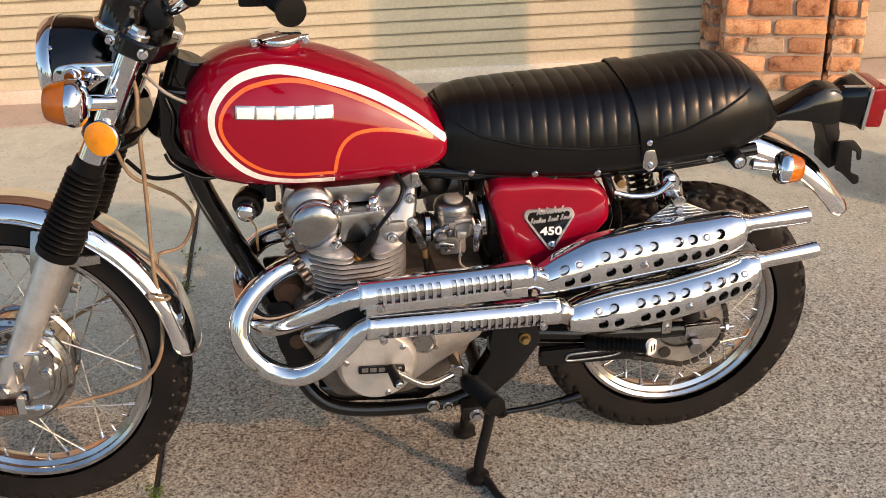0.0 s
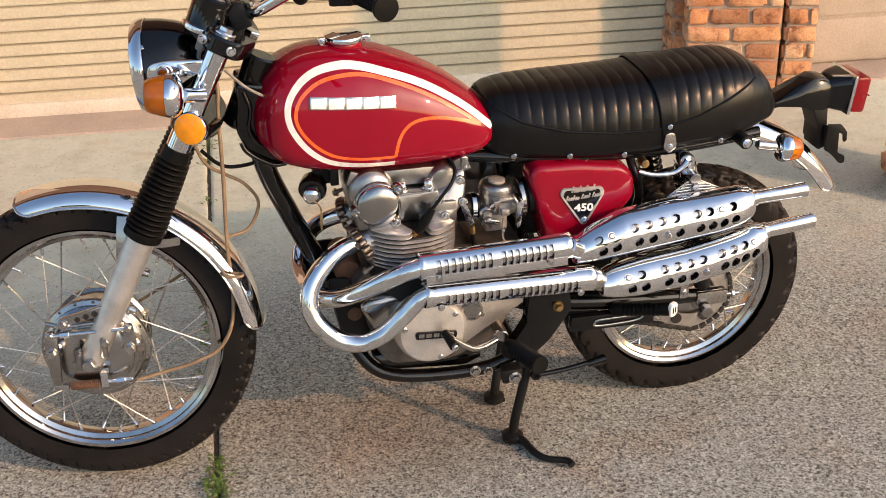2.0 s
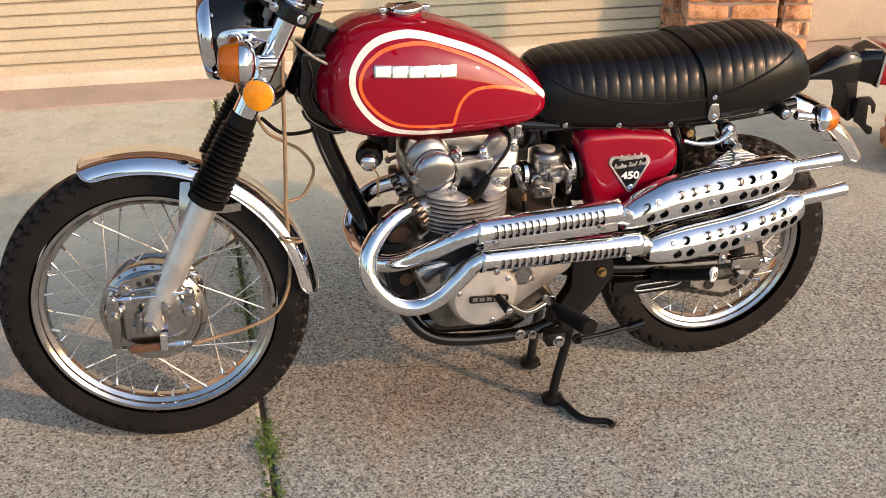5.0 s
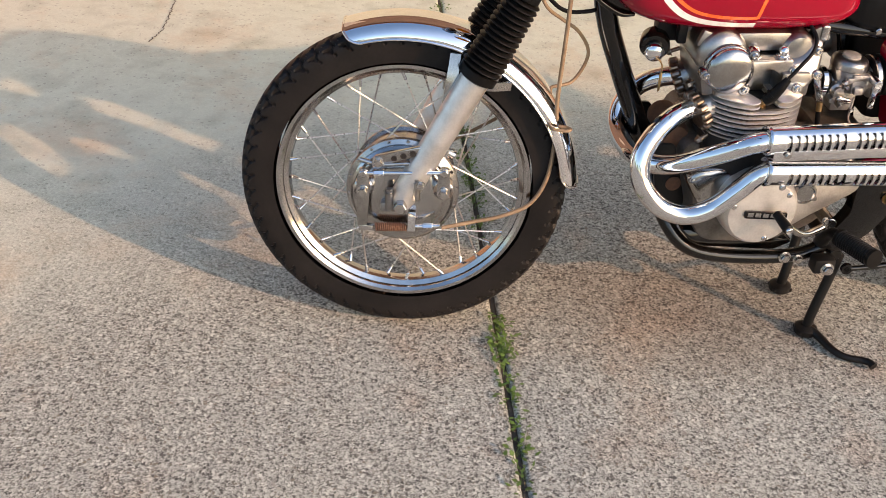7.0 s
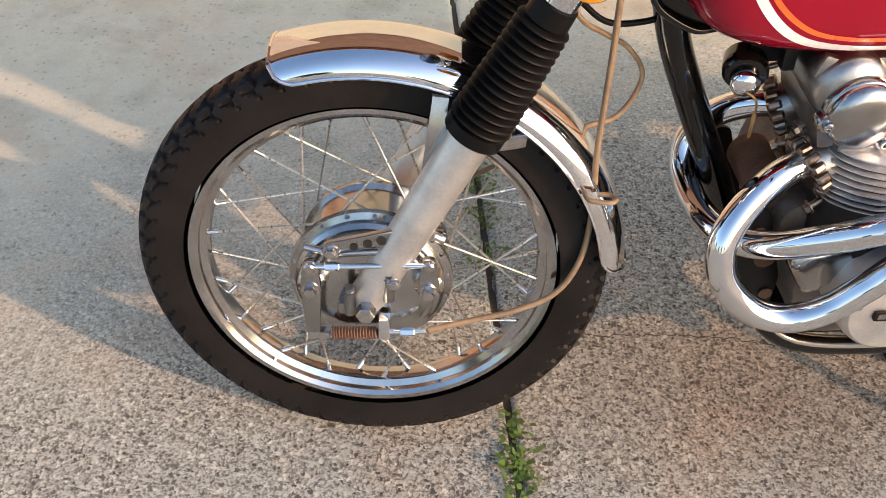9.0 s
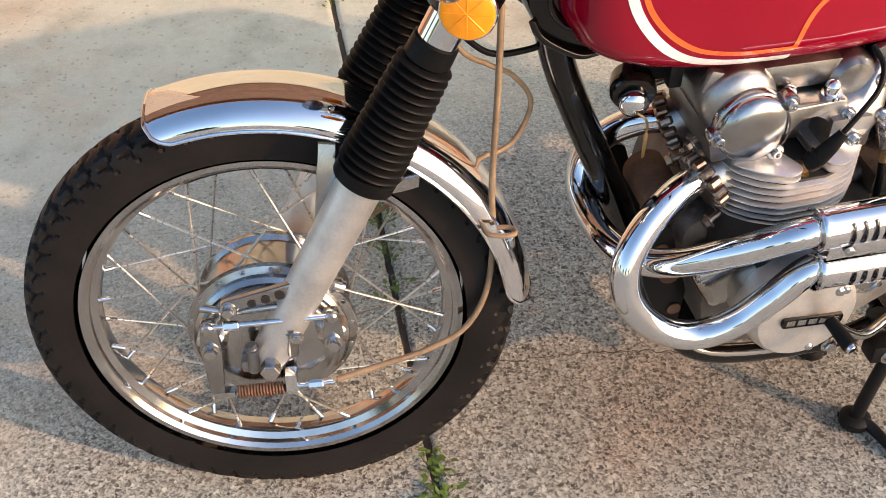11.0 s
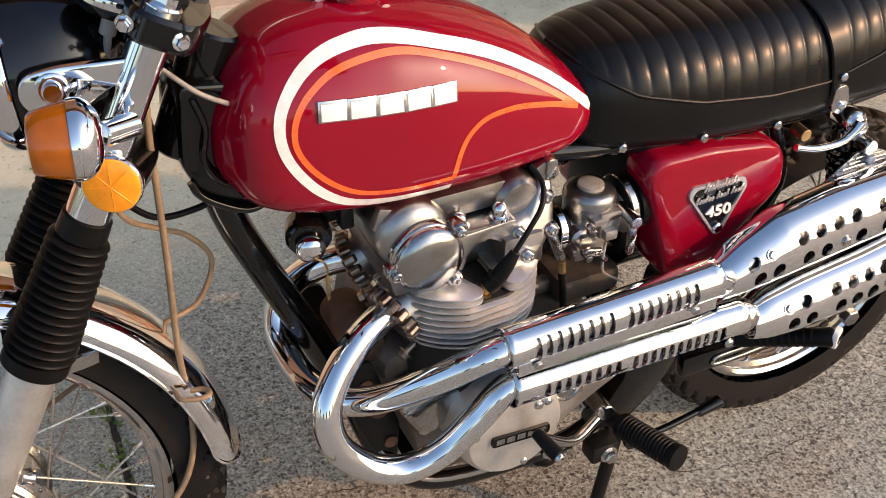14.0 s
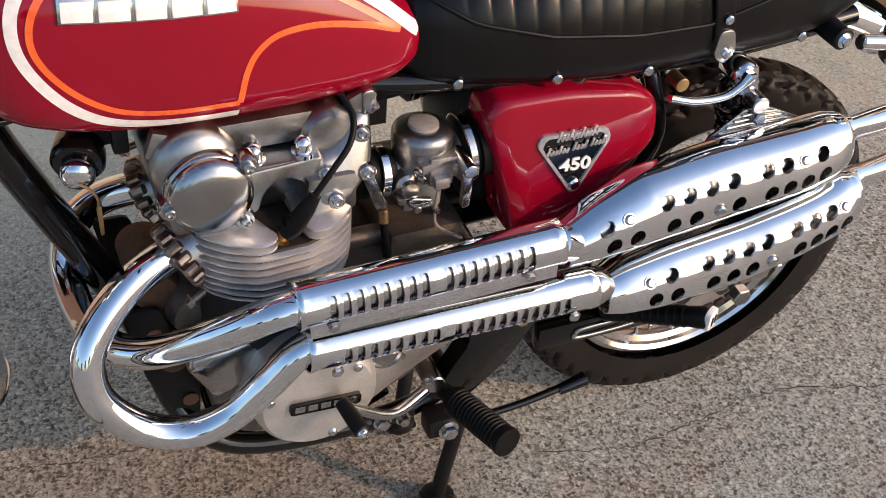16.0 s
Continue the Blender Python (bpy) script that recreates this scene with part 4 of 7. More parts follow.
def headlight():
    ax = (STEER.to_3x3() @ Vector((-1, 0, -0.06))).normalized()
    c = Vector((0.217, 0.033, 0.921))
    m = axis_matrix(c, ax) @ Matrix.Scale(1.03, 4)
    shell = part("headlight", lathe(B(), ((0.012, -0.104), (0.035, -0.097), (0.056, -0.082), (0.071, -0.060), (0.0805, -0.034), (0.0865, -0.006), (0.0888, 0.022)), m, 56), BLACK_PAINT, bike, "gloss black headlight shell with a chrome rim")
    part("headlight_rim", lathe(B(), ((0.0892, 0.023), (0.0908, 0.024), (0.0918, 0.027), (0.0912, 0.034), (0.0888, 0.042), (0.0850, 0.048), (0.0800, 0.047), (0.0790, 0.040)), m, 64, caps=False), CHROME, shell, "chrome rim")
    part("lens", lathe(B(), ((0.080, 0.045), (0.074, 0.050), (0.055, 0.055), (0.028, 0.058), (0.004, 0.059)), m, 56), GLASS, shell, "clear glass lens")
    part("reflector_bowl", lathe(B(), ((0.078, 0.040), (0.070, 0.020), (0.050, 0.0), (0.02, -0.012), (0.004, -0.014)), m, 48, caps=False), CHROME, shell)
    bm = B()
    for a in (40, 130, 250):
        v = m.to_3x3() @ Vector((math.cos(radians(a)), math.sin(radians(a)), 0))
        screw(bm, c + v * 0.090 + ax * 0.022, v, 0.0045, 0.004)
    part("rim_screw", bm, CHROME, shell, each=True)
    # chrome ears from the fork
    for s in (-1, 1):
        bm = B()
        pts = ((0.150, 0.030), (0.168, 0.008), (0.195, 0.002), (0.245, 0.035), (0.285, 0.045), (0.287, 0.062), (0.190, 0.062), (0.158, 0.056))
        out = [(x, z + 0.878) for x, z in pts]
        slab(bm, round_outline(out, 0.016), s * 0.102, s * 0.094, 0.003)
        part("headlight_bracket", bm, CHROME, shell, "chrome bracket", m=STEER @ Matrix.Translation((0.042, 0, 0.014)))
        bm = B()
        p = STEER @ Vector((0.228, s * 0.102, 0.933))
        lathe(bm, ((0.017, 0), (0.017, 0.004), (0.015, 0.005), (0.0105, 0.005), (0.0105, 0.012), (0.009, 0.014)), axis_matrix(p, (STEER.to_3x3() @ Vector((0, s, 0)))), 24)
        part("mount_bolt", bm, CHROME, shell)


headlight()


def indicator(name, root, stem_dir, length, lens_dir, m, label, size=1.0):
    """A round turn signal on a chrome stem."""
    root, sd, ld = Vector(root), Vector(stem_dir).normalized(), Vector(lens_dir).normalized()
    head = root + sd * length
    body = part(name, lathe(B(), ((0.012, 0.000), (0.027, 0.003), (0.036, 0.009), (0.0402, 0.016), (0.0415, 0.022), (0.0408, 0.030)), axis_matrix(head - ld * 0.018 * size, ld) @ Matrix.Scale(size, 4), 40), CHROME, bike, label, m=m)
    bm = B()
    rod(bm, root, head - sd * 0.012 - ld * 0.006, 0.0135 * size, 24)
    part("stem", bm, CHROME, body, m=m)
    bm = B()
    prof = [(0.0385, 0.008), (0.0395, 0.014), (0.0375, 0.026), (0.0345, 0.040), (0.0315, 0.0495), (0.0285, 0.0530), (0.018, 0.0550), (0.004, 0.0555)]
    lathe(bm, prof, axis_matrix(head - ld * 0.002 * size, ld) @ Matrix.Scale(size, 4), 48)
    part("lens", bm, AMBER, body, "amber plastic lens", m=m)
    return body


for s in (-1, 1):
    near_root, near_head = UNSTEER @ Vector((0.282, -0.122, 0.907)), UNSTEER @ Vector((0.228, -0.155, 0.923))
    flip = Vector((1, -s, 1))
    indicator("front_indicator", near_root * flip, (near_head - near_root) * flip, (near_head - near_root).length, (-1, 0, 0.03), STEER, "chrome front turn signal with an amber lens")

for s in (-1, 1):
    rp = along(0.556, 0.092 * s + 0.026 * s, -0.008)
    dr = Vector((-0.25, s, 0.05)).normalized()
    rb = part("side_reflector", lathe(B(), ((0.020, -0.012), (0.029, -0.010), (0.0325, -0.004), (0.0325, 0.004), (0.0310, 0.006)), axis_matrix(rp, dr), 40), CHROME, bike, "round amber side reflector on the fork", m=STEER)
    bm = B()
    lathe(bm, ((0.0305, 0.003), (0.0302, 0.008), (0.028, 0.0095), (0.004, 0.0105)), axis_matrix(rp, dr), 40)
    for k in range(4):
        a = math.pi * k / 4
        v = axis_matrix((0, 0, 0), dr).to_3x3() @ Vector((math.cos(a), math.sin(a), 0))
        tube(bm, (rp + dr * 0.0097 - v * 0.027, rp + dr * 0.0108, rp + dr * 0.0097 + v * 0.027), 0.0006, 6, 3)
    part("reflector", bm, AMBER_REFLECTOR, rb, "amber reflector", m=STEER)


def instruments():
    for s in (-1, 1):
        c = UNSTEER @ Vector((0.297, -0.032, 0.994))
        c.y *= -s
        ax = Vector((0.36, 0, 0.93)).normalized()
        m = axis_matrix(c, ax)
        body = part("instrument", lathe(B(), ((0.020, -0.006), (0.036, -0.002), (0.0435, 0.008), (0.0445, 0.012)), m, 48), BLACK_PAINT, bike, "round instrument with black body and chrome band", m=STEER)
        part("body", lathe(B(), ((0.0430, 0.010), (0.0420, 0.016), (0.0400, 0.020), (0.0395, 0.062), (0.0405, 0.066), (0.0415, 0.070), (0.0415, 0.078), (0.038, 0.081)), m, 48), BLACK_PAINT, body, "black body", m=STEER)
        part("band", lathe(B(), ((0.0425, 0.009), (0.0462, 0.011), (0.0470, 0.016), (0.0462, 0.021), (0.0410, 0.023)), m, 48, caps=False), CHROME, body, "chrome band", m=STEER)
        part("glass", lathe(B(), ((0.0375, 0.0805), (0.036, 0.083), (0.004, 0.084)), m, 40), BLACK_PAINT, body, m=STEER)
        bm = B()
        rod(bm, c - ax * 0.004, c - ax * 0.030, 0.009, 16)
        tube(bm, (c - ax * 0.02, c - ax * 0.07 + Vector((0.004, 0, 0)), Vector((0.255, 0.03 * s, 0.90)), Vector((0.275, 0.02 * s, 0.84))), 0.0045, 10, 6)
        part("drive_cable", bm, CABLE_GREY, body, m=STEER)


instruments()


def handlebar():
    near = [(0.385, -0.045, 1.035), (0.405, -0.085, 1.052), (0.455, -0.125, 1.090), (0.505, -0.170, 1.120), (0.540, -0.240, 1.126), (0.562, -0.310, 1.129), (0.584, -0.404, 1.134)]
    un = [UNSTEER @ Vector(p) for p in near]
    far = [Vector((p.x, -p.y, p.z)) for p in un]
    path = un[::-1] + [(un[0] + far[0]) / 2] + far
    bar = part("handlebar", tube(B(), path, 0.0112, 20, 6), CHROME, bike, "chrome scrambler handlebar with black rubber grips", m=STEER)
    for end, nxt in ((un[-1], un[-3]), (far[-1], far[-3])):
        d = (end - nxt).normalized()
        h = 0.118
        prof = [(0.0155, 0), (0.0165, 0.004)]
        for k in range(16):
            prof += [(0.0165, 0.010 + k * 0.0058), (0.0150, 0.0115 + k * 0.0058), (0.0150, 0.0140 + k * 0.0058)]
        prof += [(0.017, h - 0.012), (0.0225, h - 0.009), (0.0235, h - 0.004), (0.0225, h), (0.005, h + 0.001)]
        bm = B()
        lathe(bm, prof, axis_matrix(end - d * h, d), 32)
        part("grip", bm, RUBBER, bar, "ribbed black rubber grip", m=STEER)
        bm = B()
        s = -1 if end.y < 0 else 1
        rod(bm, end - d * (h + 0.052), end - d * (h + 0.004), 0.021, 20)
        box(bm, (0.045, 0.030, 0.034), Matrix.Translation(end - d * (h + 0.03) + Vector((-0.014, 0, -0.008))), 0.006)
        part("switch_housing", bm, BLACK_SATIN, bar, m=STEER)
        bm = B()
        root = end - d * (h + 0.065) + Vector((-0.030, 0, -0.004))
        tip = UNSTEER @ Vector((0.445, -0.388, 1.160))
        if s > 0:
            tip = Vector((tip.x, -tip.y, tip.z))
        tube(bm, (root, (root * 0.5 + tip * 0.5) + Vector((-0.02, 0, 0.006)), tip), [0.009, 0.007, 0.006], 12, 6)
        part("lever", bm, POLISHED, bar, "alloy lever", m=STEER)
        bm = B()
        bmesh.ops.create_uvsphere(bm, u_segments=20, v_segments=12, radius=0.0135, matrix=Matrix.Translation(tip))
        part("lever_ball", bm, RUBBER, bar, "black rubber lever tip", m=STEER)
    for y in (-0.045, 0.045):
        bm = B()
        box(bm, (0.036, 0.034, 0.050), pose(0.372, y, 1.022, 0, -20, 0), 0.006)
        rod(bm, (0.362, y, 0.985), (0.370, y, 1.05), 0.016, 20)
        bolt(bm, (0.362, y, 1.046), (-0.3, 0, 1), 0.006, 0.008)
        bolt(bm, (0.390, y, 1.036), (-0.3, 0, 1), 0.006, 0.008)
        part("bar_clamp", bm, BLACK_SATIN, bar, m=STEER)


handlebar()


# ---- motorcycle: tank and seat ----
TANK_X = (0.378, 0.386, 0.404, 0.436, 0.48, 0.53, 0.58, 0.645, 0.710, 0.775, 0.828, 0.863, 0.880)
TANK_TOP = (0.838, 0.870, 0.901, 0.929, 0.945, 0.950, 0.946, 0.930, 0.904, 0.868, 0.828, 0.795, 0.772)
TANK_LOW = (0.790, 0.762, 0.737, 0.719, 0.707, 0.700, 0.697, 0.696, 0.696, 0.699, 0.708, 0.729, 0.754)
TANK_W = (0.035, 0.072, 0.096, 0.113, 0.122, 0.126, 0.128, 0.126, 0.121, 0.113, 0.105, 0.090, 0.055)


def soft_lerp(x, xs, ys):
    """Interpolates with a little smoothing between the stations."""
    return sum(lerp(x + d, xs, ys) * w for d, w in ((-0.014, 0.25), (0, 0.5), (0.014, 0.25)))


def tank_section(x):
    t, b, w = (soft_lerp(x, TANK_X, q) for q in (TANK_TOP, TANK_LOW, TANK_W))
    return t, b, b + (t - b) * 0.42, w


def tank_side(x, z, lift=0.0):
    """The y of the tank's near side."""
    t, b, c, w = tank_section(x)
    up = z > c
    q = abs((z - c) / ((t - c) if up else (c - b)))
    p = 2.5 if up else 3.6
    y = w * max(0.0, 1 - min(1.0, q) ** p) ** (1 / p)
    return -y - lift


def tank():
    bm = B()
    rings = []
    for i in range(61):
        x = 0.378 + 0.502 * i / 60
        t, b, c, w = tank_section(x)
        ring = []
        for k in range(64):
            a = 2 * math.pi * k / 64
            s, co = math.sin(a), math.cos(a)
            p = 2.5 if s > 0 else 3.6
            rad = (abs(co) ** p + abs(s) ** p) ** (-1 / p)
            ring.append(Vector((x, w * rad * co, c + rad * s * ((t - c) if s > 0 else (c - b)))))
        rings.append(ring)
    rings_mesh(bm, rings)
    ob = part("fuel_tank", bm, RED, bike, "deep red teardrop fuel tank with white and orange stripes", sharp=60)
    bm = B()
    rod(bm, (0.39, -0.0, 0.735), (0.405, 0, 0.735), 0.02)
    part("front_mount", bm, BLACK_SATIN, ob)

    def stripe(name, pts, half, mat, closed=False):
        line = smooth_path([(x, 0, z) for x, z in pts], 7)
        left, right = [], []
        b2 = B()
        rows = []
        for i, p in enumerate(line):
            a, b = line[max(i - 1, 0)], line[min(i + 1, len(line) - 1)]
            d = (b - a).normalized()
            n = Vector((-d.z, 0, d.x))
            row = []
            for f in (-1, -0.33, 0.33, 1):
                q = p + n * half * f
                row.append(b2.verts.new((q.x, tank_side(q.x, q.z, 0.0007), q.z)))
            rows.append(row)
        for a, b in zip(rows, rows[1:]):
            for k in range(3):
                b2.faces.new((a[k], a[k + 1], b[k + 1], b[k]))
        return part(name, b2, mat, ob, sharp=60)

    white = ((0.858, 0.772), (0.816, 0.810), (0.767, 0.846), (0.704, 0.882), (0.630, 0.911), (0.575, 0.926), (0.530, 0.927), (0.490, 0.917), (0.462, 0.897), (0.443, 0.868), (0.440, 0.835), (0.452, 0.802), (0.478, 0.768), (0.512, 0.743), (0.555, 0.730), (0.610, 0.724), (0.648, 0.723))
    stripe("white_stripe", white, 0.0060, WHITE)
    orange = ((0.832, 0.784), (0.786, 0.818), (0.726, 0.856), (0.660, 0.888), (0.595, 0.910), (0.545, 0.912), (0.505, 0.904), (0.475, 0.885), (0.458, 0.860), (0.455, 0.832), (0.468, 0.803), (0.495, 0.774), (0.530, 0.753), (0.580, 0.743), (0.648, 0.740))
    stripe("orange_stripe", orange, 0.0034, ORANGE)
    stripe("orange_stripe", ((0.648, 0.740), (0.656, 0.775), (0.670, 0.799), (0.695, 0.813), (0.737, 0.813), (0.790, 0.800), (0.832, 0.784)), 0.0034, ORANGE)
    # badge: a plain white raised bar shape for each letter block
    t0, t1 = Vector((0.482, 0, 0.857)), Vector((0.651, 0, 0.845))
    d = (t1 - t0).normalized()
    up = Vector((-d.z, 0, d.x))
    b2, b3 = B(), B()
    ln = (t1 - t0).length
    n = 5
    for k in range(n):
        c = t0 + d * (ln * (k + 0.5) / n) + up * 0.011
        y = tank_side(c.x, c.z)
        nrm = Vector((0, -1, -(tank_side(c.x, c.z + 0.004) - tank_side(c.x, c.z - 0.004)) / 0.008 * -1))
        tilt = math.degrees(math.atan2(tank_side(c.x, c.z + 0.01) - tank_side(c.x, c.z - 0.01), 0.02))
        yaw = math.degrees(math.atan2(tank_side(c.x + 0.01, c.z) - tank_side(c.x - 0.01, c.z), 0.02))
        m = pose(c.x, y - 0.0025, c.z, -tilt, 4.0, yaw)
        box(b2, (ln / n - 0.0045, 0.005, 0.0200), m, 0.0012)
        box(b3, (ln / n + 0.001, 0.003, 0.0250), pose(c.x, y - 0.0005, c.z, -tilt, 4.0, yaw), 0.001)
    badge = part("tank_badge", b3, CHROME_OLD, ob, "raised tank badge with white blocks")
    part("badge_block", b2, WHITE, badge, "white enamel blocks", each=True)
    # filler cap
    c = Vector((0.572, 0.0, 0.940))
    bm = B()
    lathe(bm, ((0.036, 0.0), (0.036, 0.010), (0.034, 0.014)), Matrix.Translation(c), 40)
    part("filler_neck", bm, RED, ob)
    bm = B()
    lathe(bm, ((0.038, 0.012), (0.041, 0.014), (0.042, 0.019), (0.040, 0.024), (0.028, 0.028), (0.004, 0.029)), Matrix.Translation(c), 48)
    cap = part("filler_cap", bm, CHROME, ob, "chrome hinged filler cap")
    bm = B()
    for s in (-1, 1):
        box(bm, (0.020, 0.016, 0.012), pose(c.x + s * 0.043, c.y - 0.004, c.z + 0.016), 0.003)
        rod(bm, (c.x + s * 0.046, c.y - 0.018, c.z + 0.014), (c.x + s * 0.046, c.y + 0.010, c.z + 0.014), 0.006, 12)
    part("hinge", bm, CHROME, cap, each=True)


tank()


def seat():
    xs = (0.832, 0.845, 0.87, 0.92, 1.00, 1.10, 1.20, 1.30, 1.38, 1.43, 1.475, 1.505, 1.522)
    top = (0.790, 0.815, 0.831, 0.837, 0.839, 0.840, 0.844, 0.853, 0.858, 0.853, 0.830, 0.788, 0.742)
    low = (0.720, 0.708, 0.698, 0.692, 0.686, 0.680, 0.681, 0.687, 0.692, 0.706, 0.718, 0.722, 0.724)
    wid = (0.060, 0.080, 0.098, 0.113, 0.125, 0.131, 0.133, 0.132, 0.127, 0.116, 0.099, 0.073, 0.036)
    # height of the welt between the pleated top and the plain skirt
    welt_x = (0.832, 0.87, 0.92, 1.01, 1.12, 1.21, 1.30, 1.365, 1.43, 1.50)
    welt_z = (0.832, 0.806, 0.779, 0.757, 0.745, 0.745, 0.766, 0.792, 0.820, 0.845)
    n = 300
    rings = []

    def section(x, k, seg=60):
        t, b, w = (soft_lerp(x, xs, q) for q in (top, low, wid))
        a = 2 * math.pi * k / seg
        s, co = math.sin(a), math.cos(a)
        c = b + (t - b) * 0.30
        p = 3.0 if s > 0 else 5.0
        rad = (abs(co) ** p + abs(s) ** p) ** (-1 / p)
        return Vector((x, w * rad * co * (1.0 if s < 0 else 1 - 0.06 * s), c + rad * s * ((t - c) if s > 0 else (c - b))))

    for i in range(n + 1):
        x = 0.832 + 0.690 * i / n
        ring = []
        for k in range(60):
            p = section(x, k)
            z_welt = lerp(x, welt_x, welt_z)
            if p.z > z_welt - 0.003 and 0.862 < x < 1.46:
                ph = ((x - 0.862 + 0.10 * abs(p.y) ** 1.5) / 0.0262) % 1.0
                v = 0.5 - 0.5 * math.cos(2 * math.pi * ph)
                blend = min(1.0, max(0.0, (p.z - z_welt) / 0.012))
                centre = Vector((x, 0, 0.74))
                out = (p - centre).normalized()
                p += out * (0.0026 * v ** 0.16 - 0.0022) * blend
            ring.append(p)
        rings.append(ring)
    bm = B()
    rings_mesh(bm, rings)
    ob = part("seat", bm, VINYL, bike, "long black vinyl dual seat with pleated top", sharp=70)
    for side in (-1, 1):
        pts = []
        for i in range(40):
            x = 0.840 + 0.60 * i / 39
            z = lerp(x, welt_x, welt_z)
            best = min((section(x, k) for k in range(60)), key=lambda q: abs(q.z - z) + (10 if q.y * side < 0 else 0))
            t, b, w = (soft_lerp(x, xs, q) for q in (top, low, wid))
            c = b + (t - b) * 0.30
            q = min(1.0, max(0.0, (z - c) / (t - c)))
            y = w * (1 - q**3.0) ** (1 / 3.0) * (1 - 0.06 * q)
            pts.append(Vector((x, side * (y + 0.001), z)))
        part("welt", tube(B(), pts, 0.0026, 8, 1), VINYL, ob, "stitched welt")
    # grab strap over the seat with its buckles
    b2 = B()
    rows = []
    for k in range(-2, 33):
        a = math.pi * (k / 30)
        row = []
        for dx in (-0.014, -0.012, 0.012, 0.014):
            x = 1.232 + dx - 0.02 * math.sin(max(0, min(math.pi, a)))
            t, b, w = (soft_lerp(x, xs, q) for q in (top, low, wid))
            c = b + (t - b) * 0.30
            s, co = math.sin(a), math.cos(a)
            p = 3.0 if s > 0 else 5.0
            rad = (abs(co) ** p + abs(s) ** p) ** (-1 / p)
            lift = 0.0042 if abs(dx) < 0.013 else 0.002
            q = Vector((x, (w + lift) * rad * co, c + rad * s * ((t - c + lift) if s > 0 else (c - b))))
            row.append(b2.verts.new(q))
        rows.append(row)
    for a, b in zip(rows, rows[1:]):
        for k in range(3):
            b2.faces.new((a[k], a[k + 1], b[k + 1], b[k]))
    strap = part("strap", b2, VINYL, ob, "black vinyl grab strap")
    for side in (-1, 1):
        bm = B()
        out = round_outline(((1.223, 0.738), (1.243, 0.738), (1.251, 0.706), (1.236, 0.690), (1.219, 0.704)), 0.008)
        slab(bm, out, side * 0.1405, side * 0.130, 0.002)
        part("buckle_plate", bm, CHROME_OLD, strap, "metal strap plate")
        bm = B()
        screw(bm, (1.235, side * 0.1405, 0.707), (0, side, 0), 0.006, 0.005)
        screw(bm, (1.231, side * 0.138, 0.752), (0, side, 0), 0.0062, 0.005)
        part("strap_stud", bm, CHROME, strap, each=True)
        bm = B()
        for x, z in ((0.901, 0.707), (1.017, 0.703), (1.136, 0.696), (1.355, 0.704)):
            w = soft_lerp(x, xs, wid)
            screw(bm, (x, side * (w - 0.0005), z), (0, side, 0), 0.0068, 0.005)
        part("stud", bm, CHROME_OLD, ob, "round metal stud", each=True)


seat()


